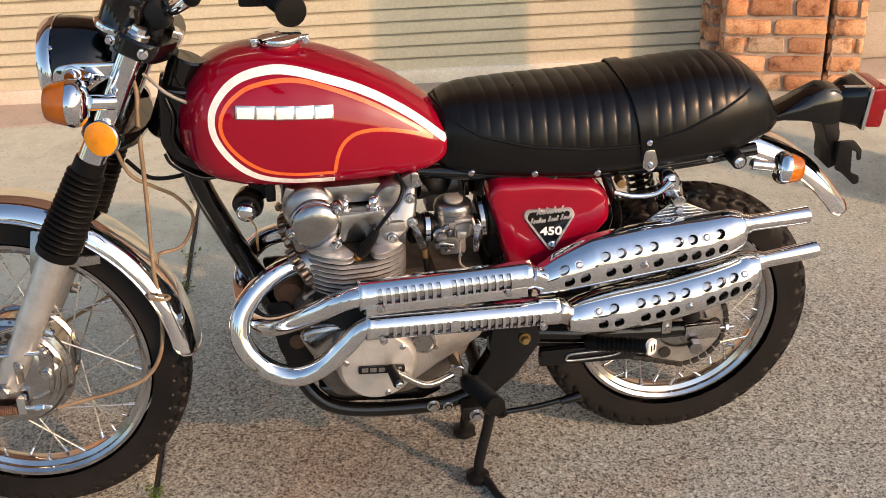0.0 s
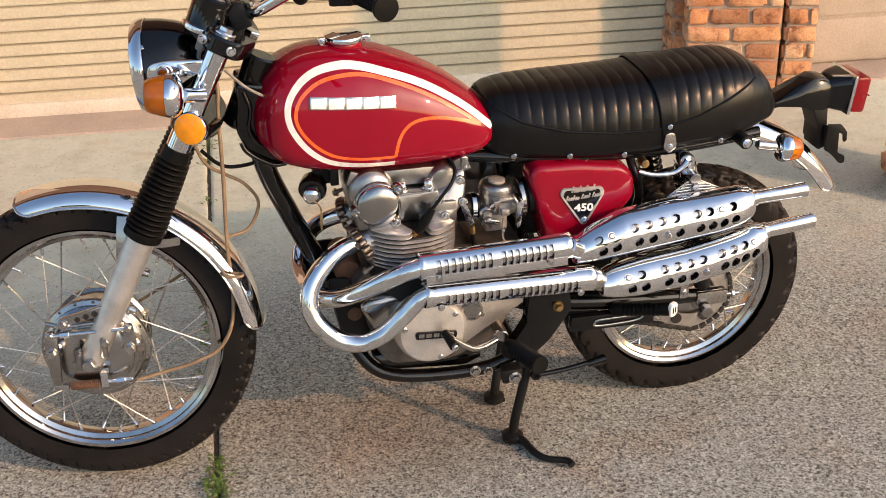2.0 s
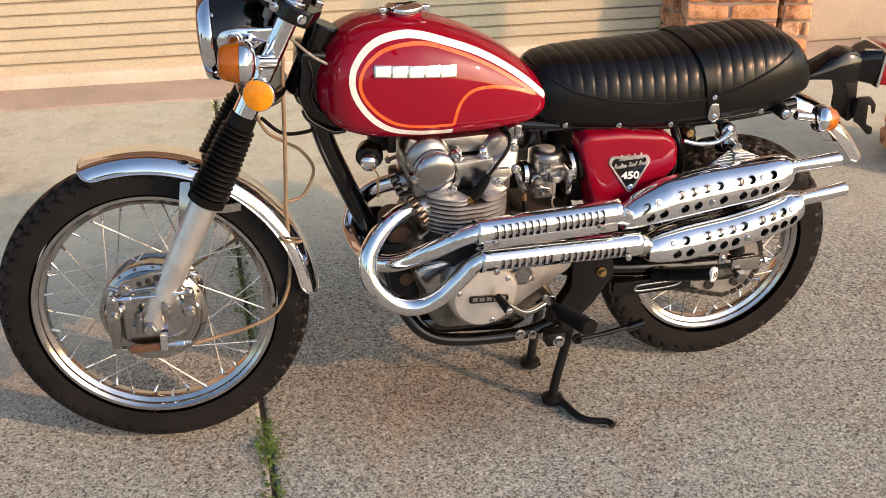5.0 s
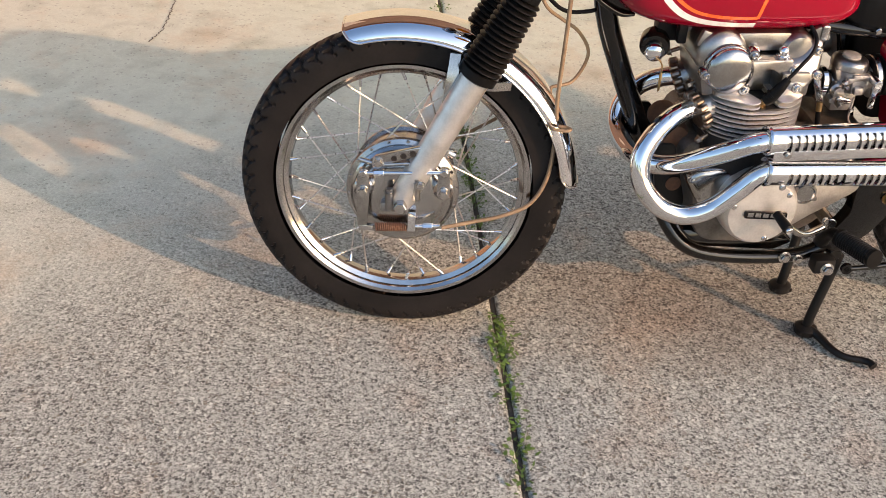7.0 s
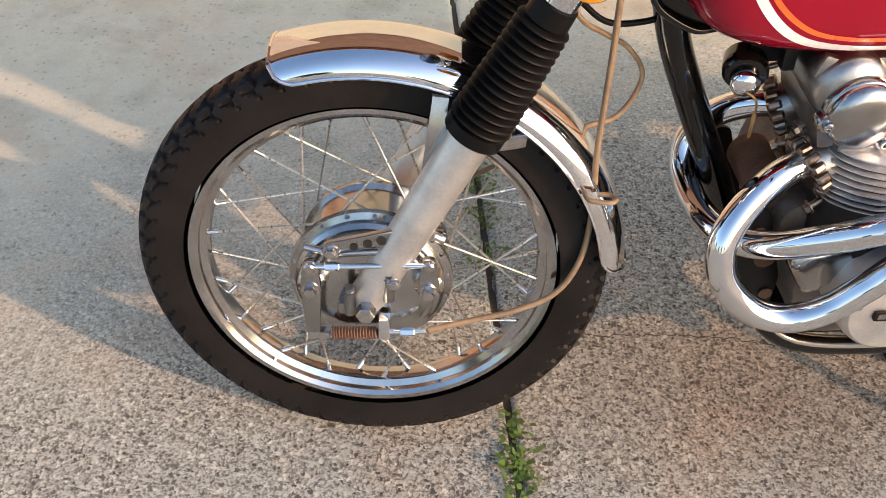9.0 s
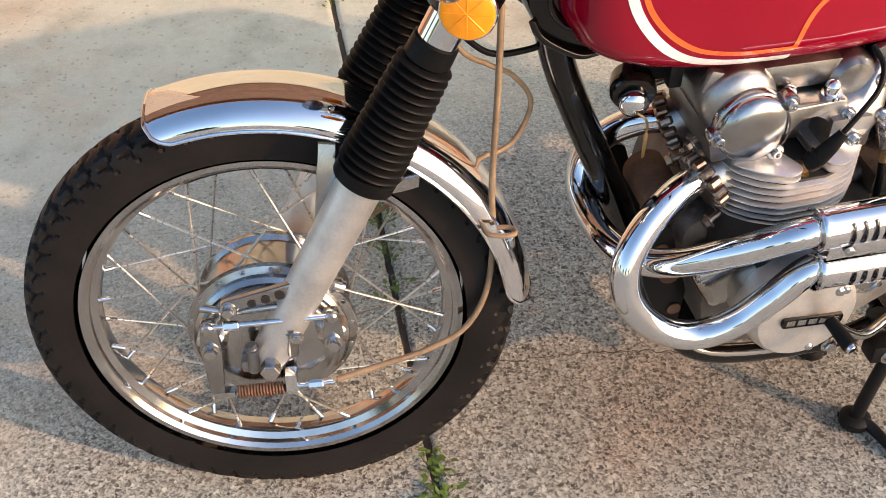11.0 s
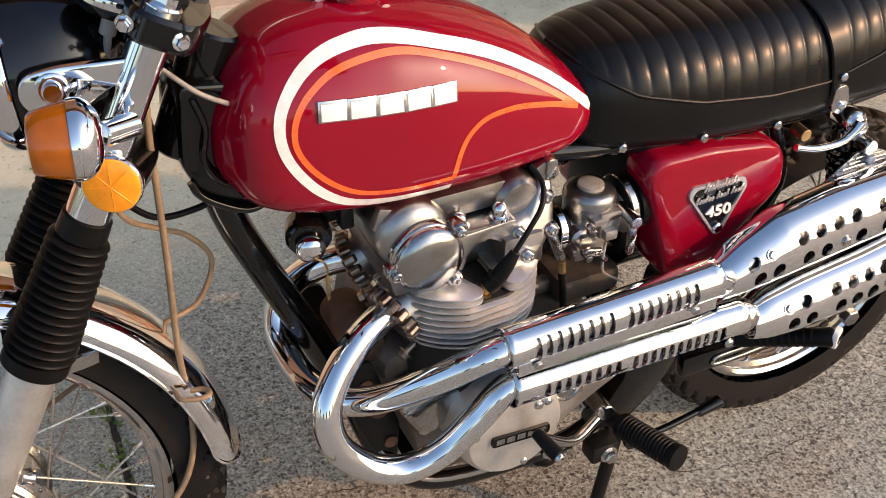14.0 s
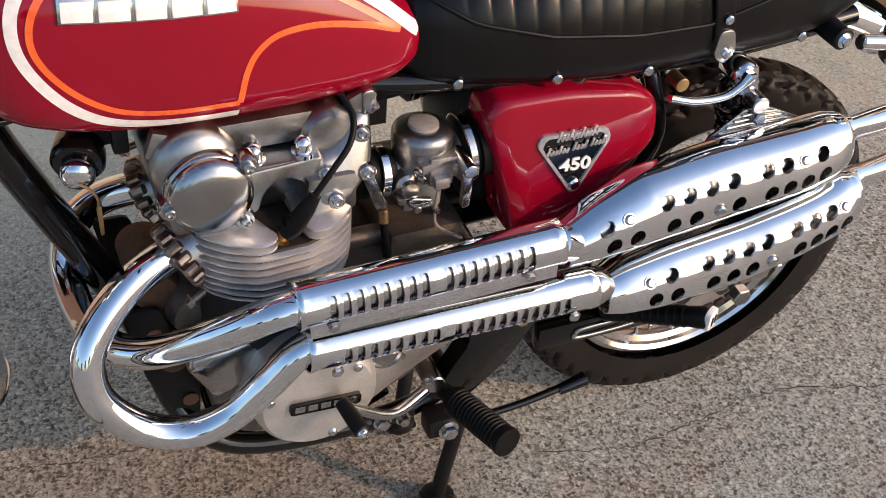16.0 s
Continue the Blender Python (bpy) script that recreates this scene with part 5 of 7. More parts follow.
# ---- motorcycle: engine ----
def engine():
    # crankcase
    bm = B()
    out = round_outline(((0.590, 0.30), (0.62, 0.255), (0.76, 0.245), (0.86, 0.29), (0.90, 0.36), (0.89, 0.44), (0.84, 0.465), (0.60, 0.465), (0.580, 0.40)), 0.03)
    slab(bm, out, -0.140, 0.140, 0.012)
    eng = part("engine", bm, CASE, bike, "parallel-twin alloy engine with finned cylinders")
    bm = B()
    out = round_outline(((0.735, 0.445), (0.905, 0.440), (0.910, 0.405), (0.862, 0.372), (0.80, 0.332), (0.75, 0.30), (0.72, 0.30)), 0.02)
    slab(bm, out, -0.190, -0.14, 0.010)
    part("sprocket_cover", bm, ALLOY_DULL, eng, "cast alloy side cover")
    c = Vector((0.699, 0, 0.374))
    bm = B()
    lathe(bm, ((0.080, 0.130), (0.080, 0.185), (0.077, 0.203), (0.0735, 0.213), (0.068, 0.219), (0.040, 0.2215), (0.004, 0.222)), axis_matrix(c, (0, -1, 0)), 72)
    cover = part("generator_cover", bm, FIN, eng, "round brushed alloy generator cover")
    bm = B()
    for a in (165, 40, 285):
        screw(bm, c + Vector((0.062 * math.cos(radians(a)), -0.219, 0.062 * math.sin(radians(a)))), (0, -1, 0), 0.0058, 0.004)
    part("cover_screw", bm, CHROME_OLD, cover, each=True)
    bm = B()
    box(bm, (0.088, 0.004, 0.016), pose(c.x + 0.006, -0.2235, c.z - 0.002, 0, 4, 0), 0.005)
    part("cover_badge", bm, BLACK_SATIN, cover, "black inset badge with alloy blocks")
    bm = B()
    for k in range(5):
        box(bm, (0.0125, 0.004, 0.010), pose(c.x + 0.006 + (k - 2) * 0.0158, -0.2246, c.z - 0.002 - (k - 2) * 0.0011, 0, 4, 0), 0.001)
    part("badge_block", bm, POLISHED, cover, each=True)
    bm = B()
    cc = (0.790, -0.189, 0.402)
    lathe(bm, ((0.024, 0), (0.024, 0.008), (0.021, 0.012), (0.019, 0.012), (0.017, 0.009), (0.004, 0.009)), axis_matrix(cc, (0, -1, 0)), 40)
    for a in (90, 210, 330):
        screw(bm, Vector(cc) + Vector((0.026 * math.cos(radians(a)), -0.001, 0.026 * math.sin(radians(a)))), (0, -1, 0), 0.006, 0.008)
    part("inspection_cap", bm, POLISHED, eng)
    # starter housing ahead of the case
    bm = B()
    lathe(bm, ((0.028, 0), (0.036, 0.008), (0.036, 0.12), (0.030, 0.135), (0.012, 0.14)), axis_matrix((0.59, 0.03, 0.442), (0, -1, 0)), 32)
    part("starter_motor", bm, CASE, eng)
    bm = B()
    out = round_outline(((0.556, 0.418), (0.572, 0.440), (0.618, 0.446), (0.655, 0.436), (0.664, 0.414), (0.640, 0.385), (0.600, 0.360), (0.582, 0.368)), 0.016, 5)
    slab(bm, out, -0.168, -0.120, 0.016, 4)
    gear = part("starter_gear_cover", bm, POLISHED, eng, "polished rounded starter gear cover")
    bm = B()
    for x, z in ((0.570, 0.416), (0.592, 0.374)):
        lathe(bm, ((0.009, -0.004), (0.009, 0.002), (0.006, 0.003), (0.006, 0.006), (0.004, 0.007)), axis_matrix((x, -0.160, z), (0, -1, 0)), 16)
    part("cover_screw", bm, CHROME_OLD, gear, each=True)
    bm = B()
    lathe(bm, ((0.020, 0), (0.030, 0.006), (0.030, 0.10), (0.024, 0.11)), axis_matrix((0.548, 0.03, 0.468), (0, -1, 0)), 28)
    part("oil_filter_housing", bm, RUST, eng)
    # cylinder barrels and fins
    near = ((0.584, -0.118), (0.591, -0.144), (0.614, -0.165), (0.645, -0.180), (0.706, -0.178), (0.738, -0.166), (0.761, -0.147), (0.773, -0.118))

    def fin(name, outline, z, label=""):
        bm = B()
        pts = round_outline(outline, 0.010, 3)
        cx, cy = 0.68, -0.055
        rings = []
        for h, d in ((-0.0015, 0.0010), (-0.0009, 0.0), (0.0009, 0.0), (0.0015, 0.0010)):
            ring = []
            for x, y in pts:
                v = Vector((cx - x, cy - y)).normalized() * d
                ring.append(Vector((x + v.x, y + v.y, z + h)))
            rings.append(ring)
        rings_mesh(bm, rings)
        part(name, bm, FIN, eng, label)

    bm = B()
    ring = [(0.682 + (x - 0.682) * 0.93, -0.055 + (y + 0.055) * 0.93) for x, y in near]
    ring += [(x, -0.11 - y) for x, y in ring[::-1]]
    rings_mesh(bm, [[Vector((x, y, z)) for x, y in ring] for z in (0.405, 0.576)])
    part("cylinder_block", bm, DARKHOLE, eng)
    for k in range(10):
        z = 0.591 - k * 0.0104
        f = (1, 1, 1, 1.0, 1.0, 1.0, 0.992, 0.985, 0.965, 0.94)[k]
        ring = [(0.682 + (x - 0.682) * f, y * f) for x, y in near]
        if k > 1:
            fin("fin", ring + [(x, -0.11 - y) for x, y in ring[::-1]], z, "thin cooling fin")
        else:
            for s in (1, -1):
                # the upper fins leave a notch round the spark plug
                fin("fin", [(x, y if s > 0 else -0.11 - y) for x, y in near[:4] + ((0.661, -0.1795), (0.672, -0.168), (0.652, -0.125), (0.652, -0.06), (0.584, -0.06))][::s], z)
                fin("fin", [(x, y if s > 0 else -0.11 - y) for x, y in ((0.700, -0.140), (0.706, -0.170), (0.722, -0.174)) + near[5:] + ((0.773, -0.06), (0.700, -0.06))][::s], z)
    # cylinder head: plug wells between the two cam boxes
    bm = B()
    for x, w in ((0.616, 0.062), (0.742, 0.060)):
        box(bm, (w, 0.175, 0.052), pose(x, -0.055, 0.612), 0.010)
    box(bm, (0.12, 0.08, 0.07), pose(0.68, -0.055, 0.612), 0.008)
    box(bm, (0.052, 0.145, 0.062), pose(0.584, -0.055, 0.615, 0, -14, 0), 0.014)
    part("cylinder_head", bm, ALLOY, eng, "cast alloy cylinder head")
    bm = B()
    out = round_outline(((0.640, 0.600), (0.640, 0.655), (0.655, 0.656), (0.720, 0.660), (0.735, 0.66), (0.735, 0.600), (0.722, 0.600), (0.716, 0.632), (0.697, 0.645), (0.672, 0.640), (0.660, 0.620), (0.656, 0.600)), 0.006)
    slab(bm, out, -0.132, 0.022, 0.004)
    box(bm, (0.09, 0.15, 0.012), pose(0.688, -0.055, 0.654), 0.004)
    box(bm, (0.12, 0.10, 0.040), pose(0.676, -0.055, 0.684), 0.012)
    part("head_bridge", bm, ALLOY, eng, "alloy bridge with an opening for the plug")
    bm = B()
    for x, z, r, h in ((0.598, 0.662, 0.049, 0.073), (0.748, 0.672, 0.034, 0.063)):
        lathe(bm, ((r * 0.3, -h), (r * 0.75, -h + 0.004), (r - 0.003, -h + 0.012), (r, -h + 0.022), (r, h - 0.022), (r - 0.003, h - 0.012), (r * 0.75, h - 0.004), (r * 0.3, h)), axis_matrix((x, -0.055, z), (0, 1, 0)), 48)
    part("cam_box", bm, ALLOY, eng, "rounded alloy cam box", each=True)
    bm = B()
    for x, z in ((0.566, 0.690), (0.790, 0.700)):
        for y in (-0.10, -0.035, 0.0):
            box(bm, (0.030, 0.014, 0.034), pose(x, y, z, 0, 20 if x < 0.7 else -25, 0), 0.005)
    part("cam_box_lug", bm, ALLOY, eng, each=True)
    # domed cap on the front cam
    bm = B()
    c1 = Vector((0.606, -0.124, 0.644))
    lathe(bm, ((0.048, 0.0), (0.048, 0.010), (0.0470, 0.0125), (0.0455, 0.0135), (0.0450, 0.0175), (0.0465, 0.0190), (0.0455, 0.0235), (0.042, 0.028), (0.033, 0.0325), (0.017, 0.0350), (0.003, 0.0355)), axis_matrix(c1, (0, -1, 0)), 64)
    cap = part("cam_cap", bm, POLISHED, eng, "domed polished cam cap")
    for a, r in ((190, 0.046), (38, 0.052), (312, 0.052)):
        bm = B()
        p = c1 + Vector((r * math.cos(radians(a)), -0.004, r * math.sin(radians(a))))
        lathe(bm, ((0.012, 0), (0.012, 0.016), (0.010, 0.019), (0.006, 0.0195)), axis_matrix(p, (0, -1, 0)), 20)
        lug = part("screw_lug", bm, POLISHED, cap)
        bm = B()
        lathe(bm, ((0.0068, 0.0185), (0.0068, 0.024), (0.0055, 0.0255), (0.0035, 0.0255), (0.0030, 0.022), (0.0005, 0.022)), axis_matrix(p, (0, -1, 0)), 16)
        part("cap_screw", bm, CHROME_OLD, eng)
    # slanting end cover on the rear cam
    bm = B()
    out = round_outline(((0.716, 0.612), (0.733, 0.596), (0.757, 0.597), (0.776, 0.612), (0.792, 0.632), (0.797, 0.660), (0.798, 0.694), (0.782, 0.698), (0.766, 0.676), (0.748, 0.660), (0.722, 0.652), (0.714, 0.634)), 0.010)
    slab(bm, out, -0.150, -0.112, 0.016, 4)
    for v in bm.verts:
        v.co.y += max(0.0, v.co.z - 0.60) * 0.42
    cap2 = part("points_cover", bm, ALLOY, eng, "cast alloy end cover")
    bm = B()
    for x, z in ((0.737, 0.638), (0.745, 0.608), (0.783, 0.672), (0.784, 0.631)):
        y = -0.149 + max(0.0, z - 0.60) * 0.42
        lathe(bm, ((0.0105, -0.006), (0.0105, 0.002), (0.009, 0.004), (0.0062, 0.004), (0.0062, 0.008), (0.005, 0.009), (0.0032, 0.009), (0.0028, 0.006), (0.0004, 0.006)), axis_matrix((x, y, z), (0, -1, 0.2)), 18)
    part("cover_screw", bm, CHROME_OLD, cap2, each=True)
    bm = B()
    out = round_outline(((0.787, 0.690), (0.800, 0.688), (0.804, 0.716), (0.796, 0.722), (0.786, 0.720)), 0.005)
    slab(bm, out, -0.112, -0.085, 0.004)
    part("head_steady_bracket", bm, POLISHED, eng, "polished bracket under the tank")
    bm = B()
    for x, y, z in ((0.661, -0.114, 0.659), (0.715, -0.120, 0.663), (0.661, 0.004, 0.659), (0.715, 0.010, 0.663)):
        lathe(bm, ((0.0135, -0.003), (0.0135, 0.002), (0.010, 0.0025), (0.010, 0.011), (0.0085, 0.016), (0.004, 0.0195), (0.001, 0.020)), axis_matrix((x, y, z), (0, 0, 1)), 16)
    part("head_nut", bm, CHROME, eng, each=True)
    # spark plug cap and lead
    bm = B()
    tube(bm, ((0.682, -0.158, 0.588), (0.690, -0.162, 0.598), (0.703, -0.166, 0.620), (0.714, -0.167, 0.638)), [0.0115, 0.0120, 0.0100, 0.0065], 18, 5)
    for d in (0.25, 0.45):
        p = Vector((0.682, -0.158, 0.588)).lerp(Vector((0.703, -0.166, 0.620)), d)
        lathe(bm, ((0.011, -0.0015), (0.0128, -0.001), (0.0128, 0.001), (0.011, 0.0015)), axis_matrix(p, (0.6, -0.13, 0.78)), 20)
    lead = part("spark_plug_cap", bm, RUBBER, eng, "black plug cap and lead")
    bm = B()
    tube(bm, ((0.712, -0.167, 0.636), (0.736, -0.161, 0.663), (0.758, -0.150, 0.684), (0.768, -0.132, 0.704), (0.762, -0.110, 0.720)), 0.0036, 10, 6)
    part("plug_lead", bm, RUBBER, lead)
    bm = B()
    lathe(bm, ((0.013, 0), (0.013, 0.004), (0.008, 0.004), (0.008, 0.014)), axis_matrix((0.676, -0.155, 0.578), (0.5, -0.2, 0.8)), 12)
    part("spark_plug", bm, BRASS, lead)
    # finned exhaust collars
    for y in (-0.107, 0.002):
        d = Vector((-0.87, -0.22 if y < -0.05 else 0.22, -0.43)).normalized()
        c = Vector((0.573, y, 0.543)) if y < -0.05 else Vector((0.563, y, 0.560))
        m = axis_matrix(c, d)
        bm = B()
        teeth = 15
        rings = []
        for h, dr in ((-0.010, -0.006), (-0.007, 0.0), (0.006, 0.001), (0.010, -0.003)):
            ring = []
            for k in range(teeth * 6):
                a = 2 * math.pi * k / (teeth * 6)
                up = (0.0, 0.75, 0.97, 1.0, 0.97, 0.75)[k % 6]
                r = 0.0310 + 0.0105 * up + dr
                ring.append(m @ Vector((r * math.cos(a), r * math.sin(a), h)))
            rings.append(ring)
        rings.append([m @ Vector((0.022 * math.cos(2 * math.pi * k / (teeth * 6)), 0.022 * math.sin(2 * math.pi * k / (teeth * 6)), 0.011)) for k in range(teeth * 6)])
        rings_mesh(bm, rings)
        collar = part("exhaust_flange", bm, HEATED, eng, "discoloured finned exhaust collar", 25)
        bm = B()
        for s in (-1, 1):
            p = c + Vector((0.012, -0.020, -0.050)) * s
            rod(bm, p - d * 0.02, p + d * 0.014, 0.0045, 10)
            bolt(bm, p + d * 0.006, d, 0.0075, 0.008)
        part("flange_nut", bm, HEATED, collar, each=True)
        part("exhaust_port", rod(B(), c + d * 0.002, c - d * 0.045, 0.034, 32), ALLOY, eng)
    return eng


eng = engine()


def carburettor():
    for s in (-1, 1):
        y = 0.092 * s
        bm = B()
        lathe(bm, ((0.026, -0.064), (0.031, -0.058), (0.0345, -0.040), (0.0345, -0.018), (0.0365, -0.016), (0.0365, -0.006), (0.0345, -0.001), (0.030, 0.0025), (0.0190, 0.0035), (0.003, 0.0036)), axis_matrix((0.868, y, 0.645), (0.06, 0, 1)), 48)
        body = part("carburettor", bm, ALLOY, bike, "alloy carburettor with a domed top")
        bm = B()
        lathe(bm, ((0.0185, 0.0025), (0.0180, 0.0075), (0.0165, 0.0085), (0.003, 0.0087)), axis_matrix((0.868, y, 0.645), (0.06, 0, 1)), 40)
        part("top_plug", bm, CABLE_GREY, body, "pale grey dull plug")
        bm = B()
        lathe(bm, ((0.020, -0.052), (0.024, -0.046), (0.024, 0.036), (0.034, 0.044), (0.034, 0.050)), axis_matrix((0.870, y, 0.592), (1, 0, 0.10)), 32)
        box(bm, (0.050, 0.042, 0.052), pose(0.864, y, 0.566), 0.007)
        box(bm, (0.030, 0.020, 0.040), pose(0.878, y + s * 0.030, 0.606), 0.004)
        box(bm, (0.046, 0.016, 0.012), pose(0.876, y + s * 0.032, 0.616, 0, -8, 0), 0.003)
        box(bm, (0.020, 0.012, 0.016), pose(0.876, y + s * 0.044, 0.596), 0.004)
        part("throttle_body", bm, ALLOY_DULL, body)
        bm = B()
        lathe(bm, ((0.014, 0), (0.014, 0.018), (0.010, 0.022), (0.010, 0.030)), axis_matrix((0.838, y + s * 0.015, 0.592), (0, s, 0)), 20)
        rod(bm, (0.832, y + s * 0.018, 0.574), (0.832, y + s * 0.036, 0.570), 0.006)
        rod(bm, (0.850, y + s * 0.018, 0.560), (0.850, y + s * 0.042, 0.558), 0.005)
        part("idle_screw", bm, ALLOY, body, each=True)
        bm = B()
        slab(bm, round_outline(((0.832, 0.576), (0.860, 0.573), (0.862, 0.582), (0.836, 0.589), (0.830, 0.584)), 0.004), y + s * 0.056, y + s * 0.050, 0.0015)
        slab(bm, round_outline(((0.896, 0.610), (0.908, 0.614), (0.906, 0.566), (0.896, 0.564)), 0.004), y + s * 0.062, y + s * 0.055, 0.0015)
        rod(bm, (0.903, y + s * 0.02, 0.618), (0.903, y + s * 0.066, 0.618), 0.0085, 16)
        for x, z in ((0.848, 0.612), (0.874, 0.552), (0.854, 0.601)):
            screw(bm, (x, y + s * 0.036, z), (0, s, 0), 0.005, 0.008)
        part("choke_lever", bm, CHROME_OLD, body, each=True)
        bm = B()
        lathe(bm, ((0.024, 0), (0.030, 0.004), (0.030, 0.020), (0.027, 0.024), (0.027, 0.046), (0.024, 0.050)), axis_matrix((0.780, y, 0.596), (1, 0, -0.05)), 32)
        boot = part("intake_boot", bm, RUBBER, body, "black rubber intake boot")
        bm = B()
        lathe(bm, ((0.0295, 0.0), (0.0315, 0.001), (0.0315, 0.010), (0.0295, 0.011)), axis_matrix((0.810, y, 0.5945), (1, 0, -0.05)), 32, caps=False)
        part("hose_clamp", bm, CHROME, boot)
        bm = B()
        lathe(bm, ((0.034, 0), (0.040, 0.003), (0.040, 0.013), (0.036, 0.015), (0.036, 0.018), (0.041, 0.020), (0.041, 0.042)), axis_matrix((0.912, y, 0.606), (1, 0, 0.10)), 40)
        part("air_hose", bm, RUBBER, body, "black rubber air hose")
        bm = B()
        lathe(bm, ((0.0400, 0), (0.0425, 0.001), (0.0425, 0.009), (0.0400, 0.010)), axis_matrix((0.915, y, 0.6063), (1, 0, 0.10)), 40, caps=False)
        part("hose_clamp", bm, CHROME_OLD, body)
        bm = B()
        tube(bm, ((0.874, y + s * 0.040, 0.58), (0.872, y + s * 0.040, 0.545), (0.878, y + s * 0.040, 0.525), (0.91, y + s * 0.040, 0.500)), 0.0022, 8, 5)
        part("overflow_hose", bm, CABLE_GREY, body)
        bm = B()
        slab(bm, round_outline(((0.778, 0.626), (0.790, 0.628), (0.812, 0.574), (0.798, 0.570)), 0.004), y + s * 0.044, y + s * 0.020, 0.003)
        part("intake_flange", bm, POLISHED, body, "polished intake flange")
        bm = B()
        tube(bm, ((0.806, y + s * 0.04, 0.56), (0.808, y + s * 0.045, 0.53), (0.812, y + s * 0.045, 0.49)), 0.005, 10, 4)
        part("breather_hose", bm, RUBBER, body)
        bm = B()
        rod(bm, (0.806, y + s * 0.04, 0.570), (0.807, y + s * 0.042, 0.552), 0.006)
        rod(bm, (0.812, y + s * 0.045, 0.495), (0.813, y + s * 0.045, 0.470), 0.0085)
        part("hose_ferrule", bm, BRASS, body, each=True)


carburettor()


# ---- motorcycle: exhausts ----
def holed_skin(bm, surface_at, us, vs, holes, thick):
    """A curved sheet with real openings: surface_at(u, v) gives place and outward normal; holes maps a cell to its half sizes in u and v."""
    n = 4
    def emit(a, b, c, d):
        bm.faces.new((a, b, c, d))
    cache = {}
    def vert(u, v, inner=0):
        key = (round(u, 6), round(v, 6), inner)
        if key not in cache:
            p, nrm = surface_at(u, v)
            cache[key] = bm.verts.new(p - nrm * (thick * inner))
        return cache[key]
    for i in range(len(us) - 1):
        for j in range(len(vs) - 1):
            u0, u1, v0, v1 = us[i], us[i + 1], vs[j], vs[j + 1]
            grid = [[(u0 + (u1 - u0) * a / n, v0 + (v1 - v0) * b / n) for b in range(n + 1)] for a in range(n + 1)]
            if (i, j) not in holes:
                for a in range(n):
                    for b in range(n):
                        emit(vert(*grid[a][b]), vert(*grid[a + 1][b]), vert(*grid[a + 1][b + 1]), vert(*grid[a][b + 1]))
                continue
            hu, hv, off, square = (*holes[(i, j)], 1.0)[:4]
            uc, vc = (u0 + u1) / 2, (v0 + v1) / 2
            hu, hv = min(hu, (u1 - u0) / 2 - 0.0008), min(hv, (v1 - v0) / 2 - 0.01)
            room = (u1 - u0) / 2 - hu - 0.0006
            off = max(-room, min(room, off)) if room > 0 else 0.0
            edge = [grid[a][0] for a in range(n)] + [grid[n][b] for b in range(n)] + [grid[a][n] for a in range(n, 0, -1)] + [grid[0][b] for b in range(n, 0, -1)]
            rim = []
            for u, v in edge:
                a = math.atan2((v - vc) / (v1 - v0), (u - uc) / (u1 - u0))
                co, si = math.cos(a), math.sin(a)
                rim.append((uc + off + hu * math.copysign(abs(co) ** square, co), vc + hv * math.copysign(abs(si) ** square, si)))
            for k in range(len(edge)):
                k2 = (k + 1) % len(edge)
                emit(vert(*edge[k]), vert(*edge[k2]), vert(*rim[k2]), vert(*rim[k]))
                emit(vert(*rim[k]), vert(*rim[k2]), vert(*rim[k2], 1), vert(*rim[k], 1))
    return bm


